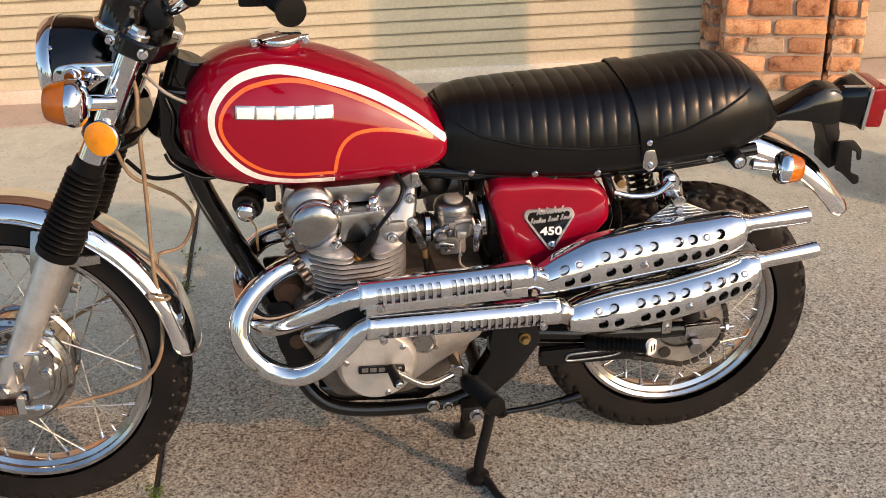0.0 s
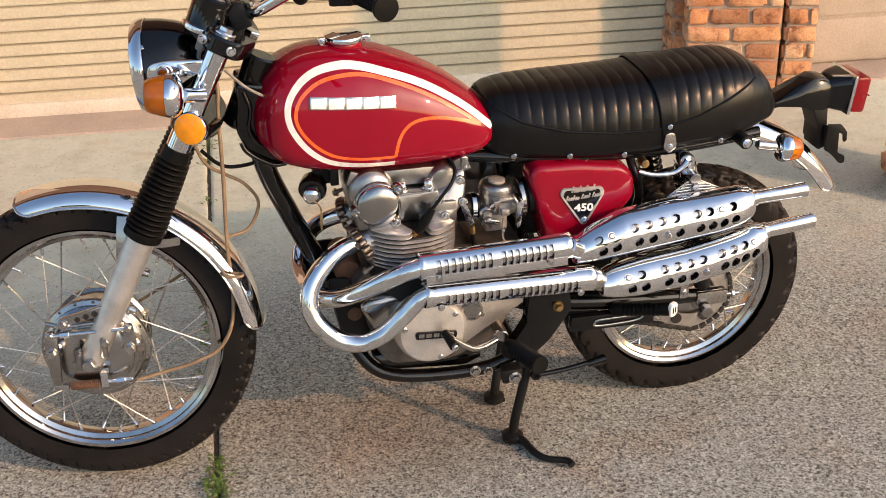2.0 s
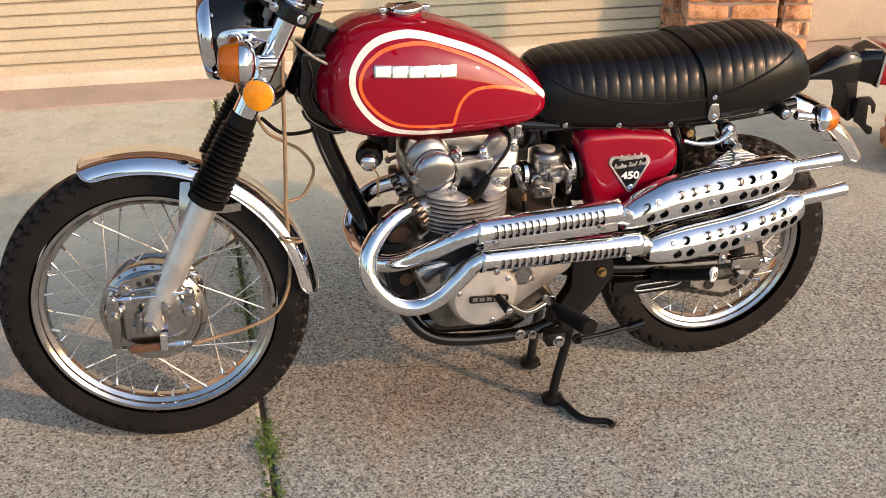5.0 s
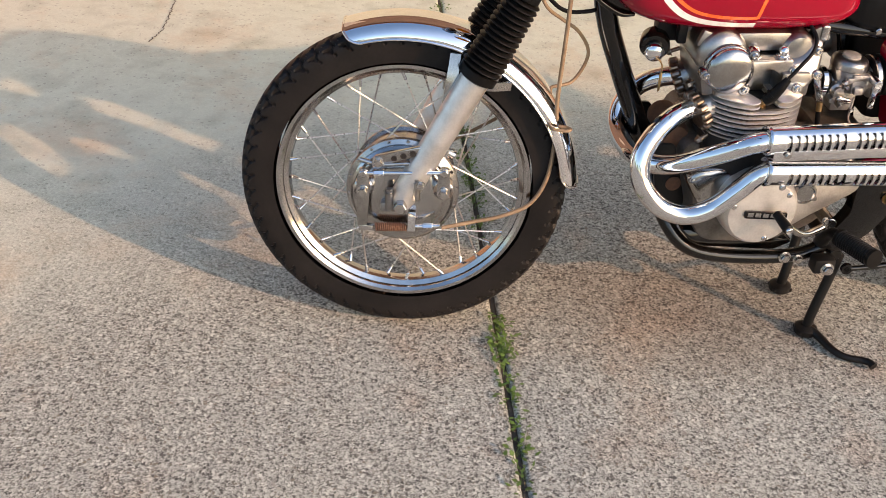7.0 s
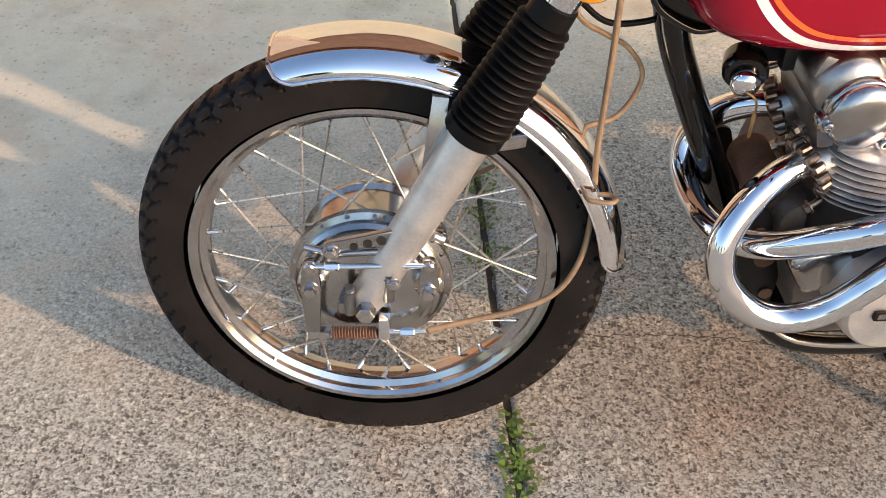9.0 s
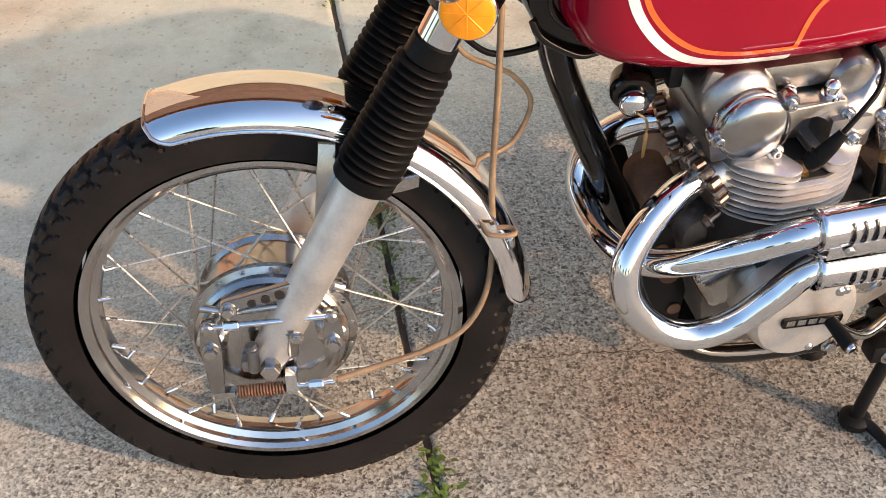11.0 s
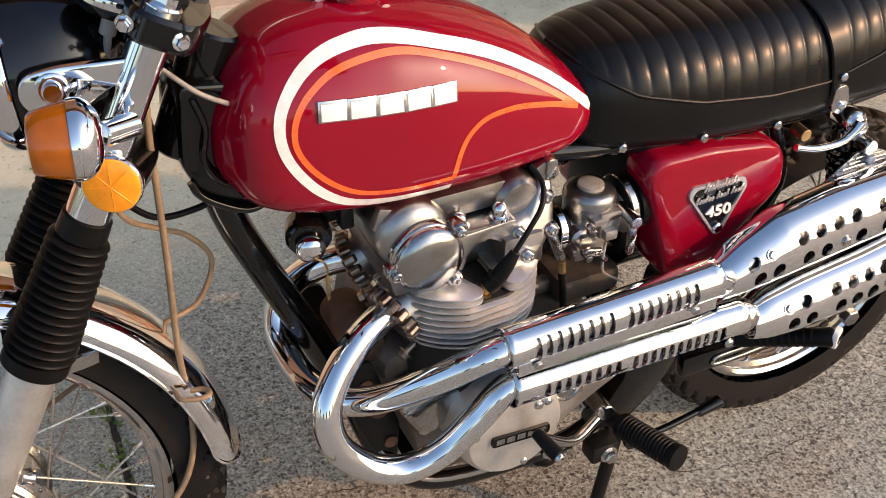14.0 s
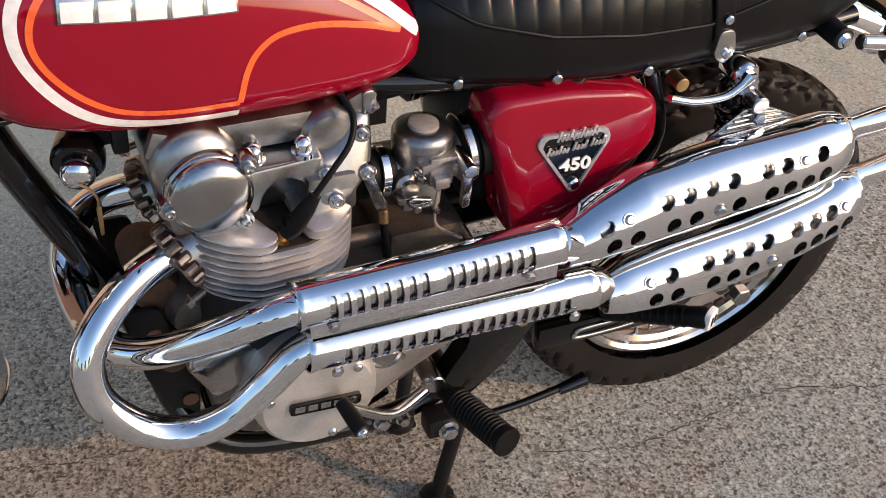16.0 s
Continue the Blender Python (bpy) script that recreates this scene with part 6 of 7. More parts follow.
def exhausts():
    near = ((0.585, -0.103, 0.549), (0.550, -0.118, 0.551), (0.512, -0.136, 0.541), (0.474, -0.156, 0.514), (0.451, -0.174, 0.476), (0.456, -0.189, 0.428), (0.495, -0.200, 0.383), (0.545, -0.210, 0.368), (0.595, -0.218, 0.388), (0.640, -0.223, 0.432), (0.680, -0.225, 0.470), (0.74, -0.225, 0.478))
    far = ((0.575, -0.002, 0.566), (0.540, 0.018, 0.554), (0.506, 0.034, 0.534), (0.480, 0.043, 0.505), (0.464, 0.042, 0.473), (0.457, 0.022, 0.446), (0.459, -0.020, 0.431), (0.468, -0.070, 0.428), (0.490, -0.118, 0.433), (0.530, -0.155, 0.450), (0.595, -0.198, 0.497), (0.650, -0.222, 0.532), (0.72, -0.226, 0.543))
    low = part("exhaust", tube(B(), near, 0.0198, 28, 10), CHROME, bike, "looping chrome exhaust pipe with slotted guard and drilled silencer shield")
    top = part("exhaust", tube(B(), far, 0.0198, 28, 10), CHROME, bike, "chrome exhaust pipe crossing in front of the engine, with drilled silencer shield")

    def guard(parent, a, b, r, groups, slot, v0, v1):
        """A slotted tube over the pipe."""
        a, b = Vector(a), Vector(b)
        m = axis_matrix(a, b - a)
        d = (b - a).normalized()
        ln = (b - a).length
        side = Vector((0, -1, 0))
        up = d.cross(side).normalized()
        up = up if up.z > 0 else -up
        us = [0.0]
        slots = []
        for start, count, pitch in groups:
            us.append(start)
            for k in range(count):
                slots.append(len(us) - 1)
                us.append(start + pitch * (k + 1))
        us.append(ln)
        vs = [-math.pi + 0.35, -2.0, (v0 - 2.0) / 2, v0, v1, v1 + 0.25, 1.5, 2.0, math.pi - 0.35]
        row = 3

        def at(u, v):
            n = side * math.cos(v) + up * math.sin(v)
            flare = 0.0015 if u < 0.004 or u > ln - 0.004 else 0
            return a + d * u + n * (r + flare), n

        holes = {(i, row): (0.0045, (v1 - v0) * 0.46, 0.0, 0.45) for i in slots}
        bm = B()
        holed_skin(bm, at, us, vs, holes, 0.003)
        g = part("heat_guard", bm, CHROME, parent, "slotted chrome heat guard")
        mod = g.modifiers.new("thickness", "SOLIDIFY")
        mod.thickness, mod.offset = 0.0012, -1
        bm = B()
        rod(bm, a + d * 0.003, b - d * 0.003, r - 0.006, 24)
        part("pipe", bm, CHROME_OLD, parent)
        bm = B()
        for u in slot:
            p = a + d * u + side * (r + 0.002) * 0.92 - up * r * 0.62
            bolt(bm, p + side * 0.002, side, 0.0055, 0.004)
        part("guard_screw", bm, CHROME_OLD, g, each=True)
        if parent is low:
            return
        bm = B()
        box(bm, (ln - 0.02, 0.0025, 0.020), Matrix.Translation(a + d * (ln / 2) + side * r * 0.86 - up * (r * 0.80)) @ Matrix.Rotation(-math.atan2(d.z, d.x), 4, "Y"), 0.001)
        part("guard_flange", bm, CHROME, g, "flat chrome flange along the guard")

    guard(top, (0.669, -0.226, 0.540), (0.988, -0.226, 0.548), 0.0275, ((0.030, 8, 0.0152), (0.166, 8, 0.0144)), (0.036, 0.272), -0.72, 0.86)
    guard(low, (0.679, -0.228, 0.474), (1.042, -0.228, 0.466), 0.0275, ((0.036, 8, 0.0152), (0.170, 11, 0.0142)), (0.03, 0.33), -0.80, 0.42)

    def silencer(parent, spec, tip_a, tip_b, cells):
        """A lofted silencer body under a drilled chrome shield."""
        xs = [s[0] for s in spec]

        def at(u, v):
            zc, hz, yc, hy = (soft_lerp(u, xs, [s[k] for s in spec]) for k in (1, 2, 3, 4))
            co, si = math.cos(v), math.sin(v)
            p = 2.7 if si < 0 else 2.05
            rad = (abs(co) ** p + abs(si) ** p) ** (-1 / p)
            # the flat of the shield leans a little skywards
            a, b, ct, st = hy * rad * co, hz * rad * si, 0.974, 0.225
            place = Vector((u, yc - a * ct + b * st, zc + b * ct + a * st * 0.5))
            na, nb = abs(co) ** (p - 1) * math.copysign(1, co) / hy, abs(si) ** (p - 1) * math.copysign(1, si) / hz
            n = Vector((0, -na * ct + nb * st, nb * ct + na * st)).normalized()
            return place, n

        x0, x1 = xs[0], xs[-1]
        us, holes = [x0, x0 + 0.016], {}
        vs = [-math.pi + 0.5, -2.0, -1.2, -0.68, 0.02, 0.70, 1.0, 1.35, 1.8, 2.4, math.pi - 0.3]
        for k, (a, b) in enumerate(cells["holes"]):
            c = (a + b) / 2
            if c - 0.0145 > us[-1] + 0.002:
                us.append(c - 0.0145)
            i = len(us) - 1
            us.append(max(c + 0.0145, us[-1] + 0.020) if k + 1 == len(cells["holes"]) or sum(cells["holes"][k + 1]) / 2 - c > 0.032 else (c + sum(cells["holes"][k + 1]) / 2) / 2)
            hz = soft_lerp(c, xs, [s[2] for s in spec])
            for row, hx in ((4, a), (3, b)):
                if (k, row) not in cells["skip"]:
                    holes[(i, row)] = (0.0098, min(0.30, 0.0098 / hz), hx - (us[i] + us[i + 1]) / 2)
        us += [x1 - 0.010, x1]
        bm = B()
        holed_skin(bm, at, us, vs, holes, 0.003)
        sh = part("silencer_shield", bm, CHROME, parent, "drilled chrome silencer shield")
        mod = sh.modifiers.new("thickness", "SOLIDIFY")
        mod.thickness, mod.offset = 0.0014, -1
        rings = []
        for i in range(25):
            u = x0 + 0.004 + (x1 - x0 - 0.008) * i / 24
            ring = []
            for k in range(32):
                p, n = at(u, 2 * math.pi * k / 32)
                ring.append(p - n * 0.011)
            rings.append(ring)
        bm = B()
        rings_mesh(bm, rings)
        part("silencer", bm, CHROME_OLD, parent)
        bm = B()
        lathe(bm, ((0.0200, 0.0), (0.0200, 0.03), (0.0170, 0.034), (0.0170, (Vector(tip_b) - Vector(tip_a)).length), (0.0148, (Vector(tip_b) - Vector(tip_a)).length), (0.0148, 0.05)), axis_matrix(tip_a, Vector(tip_b) - Vector(tip_a)), 32, caps=False)
        part("tail_pipe", bm, CHROME, parent, "chrome tail pipe")
        bm = B()
        for u, v in cells["screws"]:
            p, n = at(u, v)
            screw(bm, p, n, 0.0065, 0.004)
            lathe(bm, ((0.0085, 0), (0.0085, 0.0012)), axis_matrix(p, n), 20)
        part("shield_screw", bm, CHROME_OLD, sh, each=True)

    top_holes = ((1.050, 1.062), (1.079, 1.094), (1.126, 1.142), (1.157, 1.172), (1.188, 1.203), (1.219, 1.232), (1.267, 1.279), (1.294, 1.305), (1.322, 1.332), (1.347, 1.357))
    silencer(top, ((1.006, 0.522, 0.025, -0.208, 0.024), (1.040, 0.532, 0.035, -0.202, 0.034), (1.110, 0.550, 0.046, -0.197, 0.042), (1.220, 0.563, 0.047, -0.195, 0.043), (1.330, 0.573, 0.044, -0.195, 0.043), (1.382, 0.580, 0.040, -0.192, 0.040), (1.400, 0.583, 0.035, -0.191, 0.035), (1.408, 0.584, 0.026, -0.190, 0.026)), (1.394, -0.182, 0.583), (1.550, -0.166, 0.583), {"holes": top_holes, "skip": ((1, 4), (4, 3), (8, 4)), "screws": ((1.079, 0.36), (1.203, -0.33), (1.322, 0.36))})
    low_holes = ((1.116, 1.125), (1.146, 1.156), (1.197, 1.207), (1.227, 1.236), (1.256, 1.264), (1.283, 1.292), (1.327, 1.335), (1.354, 1.360), (1.378, 1.384), (1.400, 1.406))
    silencer(low, ((1.062, 0.445, 0.024, -0.222, 0.026), (1.085, 0.446, 0.034, -0.217, 0.036), (1.150, 0.450, 0.042, -0.214, 0.042), (1.260, 0.462, 0.043, -0.213, 0.043), (1.350, 0.480, 0.042, -0.211, 0.043), (1.412, 0.496, 0.039, -0.208, 0.040), (1.430, 0.500, 0.034, -0.206, 0.035), (1.440, 0.502, 0.025, -0.205, 0.026)), (1.426, -0.192, 0.503), (1.575, -0.172, 0.508), {"holes": low_holes, "skip": ((0, 4), (5, 3), (9, 4)), "screws": ((1.116, 0.36), (1.292, -0.33), (1.400, 0.36))})
    bm = B()
    rod(bm, (0.984, -0.226, 0.547), (1.012, -0.216, 0.528), 0.0215, 24)
    part("joint_sleeve", bm, CHROME, top)
    bm = B()
    rod(bm, (1.038, -0.228, 0.466), (1.072, -0.222, 0.447), 0.022, 24)
    lathe(bm, ((0.0235, 0.0), (0.0245, 0.002), (0.0245, 0.014), (0.0235, 0.016)), axis_matrix((1.040, -0.228, 0.465), (1, 0, -0.3)), 28)
    part("joint_sleeve", bm, CHROME_OLD, low)
    bm = B()
    slab(bm, round_outline(((1.225, 0.596), (1.272, 0.630), (1.304, 0.630), (1.365, 0.600), (1.365, 0.580), (1.225, 0.580)), 0.005), -0.158, -0.154, 0.001)
    for k in range(4):
        tube(bm, ((1.238 + 0.010 * k, -0.160, 0.602 + 0.007 * k), (1.290, -0.161, 0.604 + 0.007 * k), (1.350 - 0.012 * k, -0.160, 0.602 + 0.007 * k)), 0.0022, 8, 3)
    rod(bm, (1.289, -0.120, 0.636), (1.289, -0.166, 0.636), 0.0125, 16)
    bolt(bm, (1.289, -0.160, 0.620), (0, -1, 0), 0.009, 0.010)
    part("silencer_hanger", bm, POLISHED, top, "bright steel silencer hanger")
    bm = B()
    slab(bm, round_outline(((1.262, 0.44), (1.282, 0.44), (1.282, 0.365), (1.262, 0.365)), 0.005), -0.200, -0.195, 0.001)
    bolt(bm, (1.272, -0.200, 0.378), (0, -1, 0), 0.006, 0.006)
    part("silencer_hanger", bm, CHROME_OLD, low)


exhausts()


# ---- motorcycle: frame, side cover and rear ----
def frame_parts():
    fr = part("frame", tube(B(), ((0.365, 0, 0.86), (0.395, 0, 0.70), (0.44, 0, 0.58), (0.50, 0, 0.44), (0.535, 0, 0.35)), 0.0215, 24, 6), BLACK_PAINT, bike, "black tubular steel cradle frame")
    bm = B()
    rod(bm, (0.348, 0, 0.79), (0.408, 0, 0.935), 0.032, 28)
    part("steering_head", bm, BLACK_PAINT, fr)
    bm = B()
    out = round_outline(((0.350, 0.895), (0.342, 0.790), (0.360, 0.748), (0.410, 0.712), (0.435, 0.72), (0.440, 0.88)), 0.012)
    slab(bm, out, -0.045, 0.045, 0.006)
    for y in (-0.047, 0.047):
        tube(bm, ((0.350, y * 0.92, 0.770), (0.358, y, 0.752), (0.380, y * 1.03, 0.734), (0.410, y * 1.03, 0.718), (0.436, y * 0.9, 0.716)), 0.0055, 12, 5)
        tube(bm, ((0.362, y, 0.878), (0.372, y * 1.1, 0.84), (0.366, y * 1.12, 0.80), (0.385, y * 1.1, 0.765), (0.425, y, 0.75)), 0.0042, 10, 5)
        lathe(bm, ((0.016, -0.004), (0.016, 0.003), (0.012, 0.005), (0.011, 0.001), (0.002, 0.001)), axis_matrix((0.405, y, 0.80), (0, 1 if y > 0 else -1, 0)), 20)
    part("head_gusset", bm, BLACK_PAINT, fr)
    for s in (-1, 1):
        bm = B()
        tube(bm, ((0.530, 0.02 * s, 0.36), (0.556, 0.085 * s, 0.275), (0.625, 0.115 * s, 0.215), (0.80, 0.118 * s, 0.197), (0.90, 0.118 * s, 0.222), (0.965, 0.118 * s, 0.30), (1.00, 0.115 * s, 0.42), (1.03, 0.11 * s, 0.58), (1.06, 0.10 * s, 0.70)), 0.0150, 18, 6)
        part("cradle_tube", bm, BLACK_PAINT, fr, m=Matrix.Identity(4))
        bm = B()
        tube(bm, ((0.40, 0.05 * s, 0.80), (0.70, 0.06 * s, 0.72), (1.0, 0.095 * s, 0.69), (1.25, 0.10 * s, 0.685), (1.46, 0.095 * s, 0.70)), 0.013, 16, 6)
        part("seat_rail", bm, BLACK_PAINT, fr)
        bm = B()
        out = round_outline(((0.925, 0.46), (1.01, 0.46), (1.035, 0.34), (0.985, 0.265), (0.930, 0.215), (0.880, 0.235), (0.93, 0.32)), 0.012)
        slab(bm, out, s * 0.142, s * 0.112, 0.004)
        part("pivot_plate", bm, BLACK_PAINT, fr, "black steel frame plate")
        bm = B()
        bolt(bm, (1.000, s * 0.143, 0.352), (0, s, 0), 0.009, 0.012)
        part("pivot_bolt", bm, BRASS, fr, "yellow-plated pivot bolt")
        bm = B()
        out = round_outline(((0.500, 0.46), (0.545, 0.46), (0.585, 0.33), (0.580, 0.255), (0.560, 0.255), (0.520, 0.35)), 0.010)
        slab(bm, out, s * 0.095, s * 0.088, 0.002)
        part("engine_plate", bm, BLACK_SATIN, fr)
        bm = B()
        for x, z, r in ((0.535, 0.42, 0.010), (0.555, 0.37, 0.016), (0.57, 0.30, 0.010)):
            lathe(bm, ((r, 0), (r, 0.002)), axis_matrix((x, s * 0.096, z), (0, s, 0)), 20)
        part("plate_bolt", bm, RUST, fr, each=True)
    bm = B()
    out = round_outline(((0.585, 0.262), (0.62, 0.222), (0.80, 0.205), (0.84, 0.225), (0.80, 0.26)), 0.01)
    slab(bm, out, -0.105, 0.105, 0.004)
    part("skid_plate", bm, BLACK_PAINT, fr)
    # horn and its bracket
    bm = B()
    lathe(bm, ((0.020, -0.035), (0.031, -0.030), (0.034, -0.010), (0.034, 0.004), (0.030, 0.010), (0.020, 0.011), (0.019, 0.018), (0.003, 0.019)), axis_matrix((0.486, -0.046, 0.652), (-0.25, -1, -0.15)) @ Matrix.Scale(0.86, 4), 36)
    horn = part("ignition_switch", bm, BLACK_PAINT, bike, "ignition switch with a key hanging below the tank")
    bm = B()
    lathe(bm, ((0.019, 0.004), (0.0195, 0.009), (0.017, 0.014), (0.012, 0.0175), (0.006, 0.0195), (0.002, 0.020)), axis_matrix((0.4835, -0.055, 0.646), (-0.25, -1, -0.15)), 32)
    part("switch_bezel", bm, CHROME, horn, "chrome bezel")
    bm = B()
    tube(bm, ((0.482, -0.076, 0.640), (0.491, -0.080, 0.634), (0.497, -0.078, 0.620), (0.497, -0.076, 0.606)), 0.0016, 8, 4)
    slab(bm, round_outline(((0.494, 0.608), (0.500, 0.608), (0.499, 0.570), (0.495, 0.568)), 0.002), -0.078, -0.0765, 0.0005)
    part("key", bm, BRASS, horn, "key on a small ring")
    bm = B()
    box(bm, (0.05, 0.03, 0.06), pose(0.515, -0.02, 0.685), 0.006)
    box(bm, (0.018, 0.02, 0.05), pose(0.530, -0.06, 0.690), 0.004)
    part("switch_bracket", bm, BLACK_SATIN, horn)
    return fr


frame_ob = frame_parts()


def side_cover(s):
    bm = B()
    out = ((0.925, 0.668), (0.942, 0.691), (1.03, 0.689), (1.132, 0.673), (1.161, 0.651), (1.165, 0.600), (1.146, 0.578), (1.05, 0.500), (0.996, 0.484), (0.966, 0.498), (0.954, 0.56))
    o = round_outline(out, 0.020, 6)
    c = Vector((1.03, 0.615))
    rings = []
    for y, f in ((0.085, 1.0), (0.122, 1.0), (0.130, 0.985), (0.136, 0.955), (0.139, 0.90), (0.139, 0.70)):
        rings.append([Vector((c.x + (x - c.x) * f, s * (y + 0.018 * min(1, max(0, (z - 0.5) / 0.2)) * (0 if f > 0.97 else 0) + 0.012 * max(0.0, (0.62 - z) / 0.13) * (y > 0.1)), c.y + (z - c.y) * f)) for x, z in o])
    rings_mesh(bm, rings)
    cov = part("side_cover", bm, RED, bike, "deep red side cover with a triangular emblem", sharp=50)
    # emblem
    tri = round_outline(((0.992, 0.624), (0.998, 0.638), (1.086, 0.634), (1.093, 0.619), (1.052, 0.552), (1.041, 0.552)), 0.006)
    y = lambda z: s * (0.1405 + 0.012 * max(0.0, (0.62 - z) / 0.13))
    bm = B()
    ring = lambda f, h: [Vector((1.044 + (x - 1.044) * f, y(0.60 + (z - 0.60) * f) + s * h, 0.602 + (z - 0.602) * f)) for x, z in tri]
    rings_mesh(bm, [ring(1, -0.003), ring(1, 0.003), ring(0.975, 0.0045), ring(0.86, 0.0045), ring(0.85, 0.0020)], caps=False)
    em = part("emblem", bm, SATIN, cov, "triangular chrome-edged emblem")
    bm = B()
    rings_mesh(bm, [ring(0.89, -0.002), ring(0.885, 0.0018)])
    part("emblem_field", bm, BLACK_PAINT, em, "black enamel field")
    bm = B()
    screw(bm, (1.047, y(0.562) + s * 0.002, 0.562), (0, s, 0), 0.0085, 0.005)
    part("emblem_screw", bm, CHROME, em)
    bm = B()
    for x0, x1, z, h in ((1.018, 1.074, 0.634, 0.015), (1.006, 1.036, 0.615, 0.012), (1.040, 1.060, 0.616, 0.012), (1.064, 1.084, 0.617, 0.012)):
        n = max(3, round((x1 - x0) / 0.0052))
        for i in range(n):
            x = x0 + (x1 - x0) * (i + 0.5) / n
            hh = h * (1.0 if i % 3 == 0 else 0.62)
            box(bm, (0.0036, 0.0022, hh), pose(x, y(z) + s * 0.0042, z + hh / 2 - h / 2 + 0.02 * (x - 1.04), 0, 18, 0), 0.0006)
        box(bm, (x1 - x0, 0.0018, 0.0018), pose((x0 + x1) / 2, y(z) + s * 0.0040, z - h * 0.22), 0.0004)
    part("emblem_script", bm, SATIN, em, "raised bright lettering bars", each=True)
    if s < 0:
        cu = bpy.data.curves.new("digits", "FONT")
        cu.body, cu.size, cu.extrude, cu.align_x, cu.offset = "450", 0.0225, 0.0012, "CENTER", 0.0006
        tmp = bpy.data.objects.new("digits", cu)
        me = bpy.data.meshes.new_from_object(tmp)
        bpy.data.objects.remove(tmp)
        me.materials.clear()
        me.materials.append(WHITE)
        dg = new("emblem_digits", me)
        dg.parent = em
        dg["label"] = "white digits 450"
        dg.matrix_basis = pose(1.046, y(0.59) - 0.0035, 0.583, 84, 3, 0) @ Matrix.Diagonal((1.25, 1, 1, 1))


side_cover(-1)
side_cover(1)

RAXLE = Vector((1.356, 0.0, 0.291))


def rear_wheel():
    bm = B()
    m = axis_matrix(RAXLE, (0, 1, 0))
    lathe(bm, ((0.030, -0.070), (0.060, -0.064), (0.080, -0.056), (0.092, -0.046), (0.094, -0.036), (0.086, -0.026), (0.082, 0.030), (0.094, 0.036), (0.094, 0.046), (0.05, 0.065), (0.030, 0.070)), m, 48)
    hub = part("rear_wheel", bm, ALLOY, bike, "spoked rear wheel with an alloy hub and chain sprocket")
    part("tyre", tyre_mesh(B(), RAXLE, 0.2960, 0.094, 336, 40, 0.006), TYRE, hub, "treaded black rubber tyre", sharp=50)
    part("rim", rim_mesh(B(), RAXLE, 0.2175, 0.048), RIM_CHROME, hub, "polished chrome rim")
    spokes(hub, RAXLE, 0.086, 0.040, 0.196, Matrix.Identity(4))
    bm = B()
    teeth = 38
    rings = [[], [], [], []]
    for k in range(teeth * 4):
        a = 2 * math.pi * k / (teeth * 4)
        r = (0.092, 0.097, 0.097, 0.092)[k % 4]
        for i, (q, h) in enumerate(((0.055, -0.070), (r, -0.070), (r, -0.065), (0.055, -0.065))):
            rings[i].append(RAXLE + Vector((q * math.cos(a), h, q * math.sin(a))))
    rings_mesh(bm, rings, caps=False)
    sp = part("sprocket", bm, ALLOY_DULL, hub, "dulled steel chain sprocket")
    # flat dark discs in place of openings, their shade put into the colour
    bm = B()
    for k in range(6):
        a = math.pi * k / 3
        lathe(bm, ((0.013, 0), (0.013, 0.003)), axis_matrix(RAXLE + Vector((0.070 * math.cos(a), -0.0715, 0.070 * math.sin(a))), (0, -1, 0)), 16)
    part("sprocket_hole_disc", bm, DARKHOLE, sp, each=True)
    # chain
    bm = B()
    links = []
    for side in (1, -1):
        for k in range(37):
            u = k / 36
            p0 = Vector((0.915, -0.068, 0.36 + side * 0.035))
            p1 = RAXLE + Vector((0.0, -0.068, side * 0.095))
            links.append((p0 + (p1 - p0) * u, (p1 - p0)))
    for k in range(15):
        a = radians(-80 + 160 * k / 14)
        links.append((RAXLE + Vector((0.096 * math.cos(a), -0.068, 0.096 * math.sin(a))), Vector((-math.sin(a), 0, math.cos(a)))))
    for k, (p, d) in enumerate(links):
        t = Matrix.Translation(p) @ Matrix.Rotation(-math.atan2(d.z, d.x), 4, "Y")
        box(bm, (0.0155, 0.016 if k % 2 else 0.011, 0.0105), t, 0.002)
    part("chain", bm, DARKHOLE, hub, "oily drive chain")
    bm = B()
    rod(bm, RAXLE + Vector((0, -0.145, 0)), RAXLE + Vector((0, 0.145, 0)), 0.008, 16)
    rod(bm, RAXLE + Vector((0, -0.140, 0)), RAXLE + Vector((0, -0.158, 0)), 0.015, 6)
    rod(bm, RAXLE + Vector((0, -0.060, 0)), RAXLE + Vector((0, -0.110, 0)), 0.018, 20)
    part("axle", bm, ALLOY, hub)


rear_wheel()


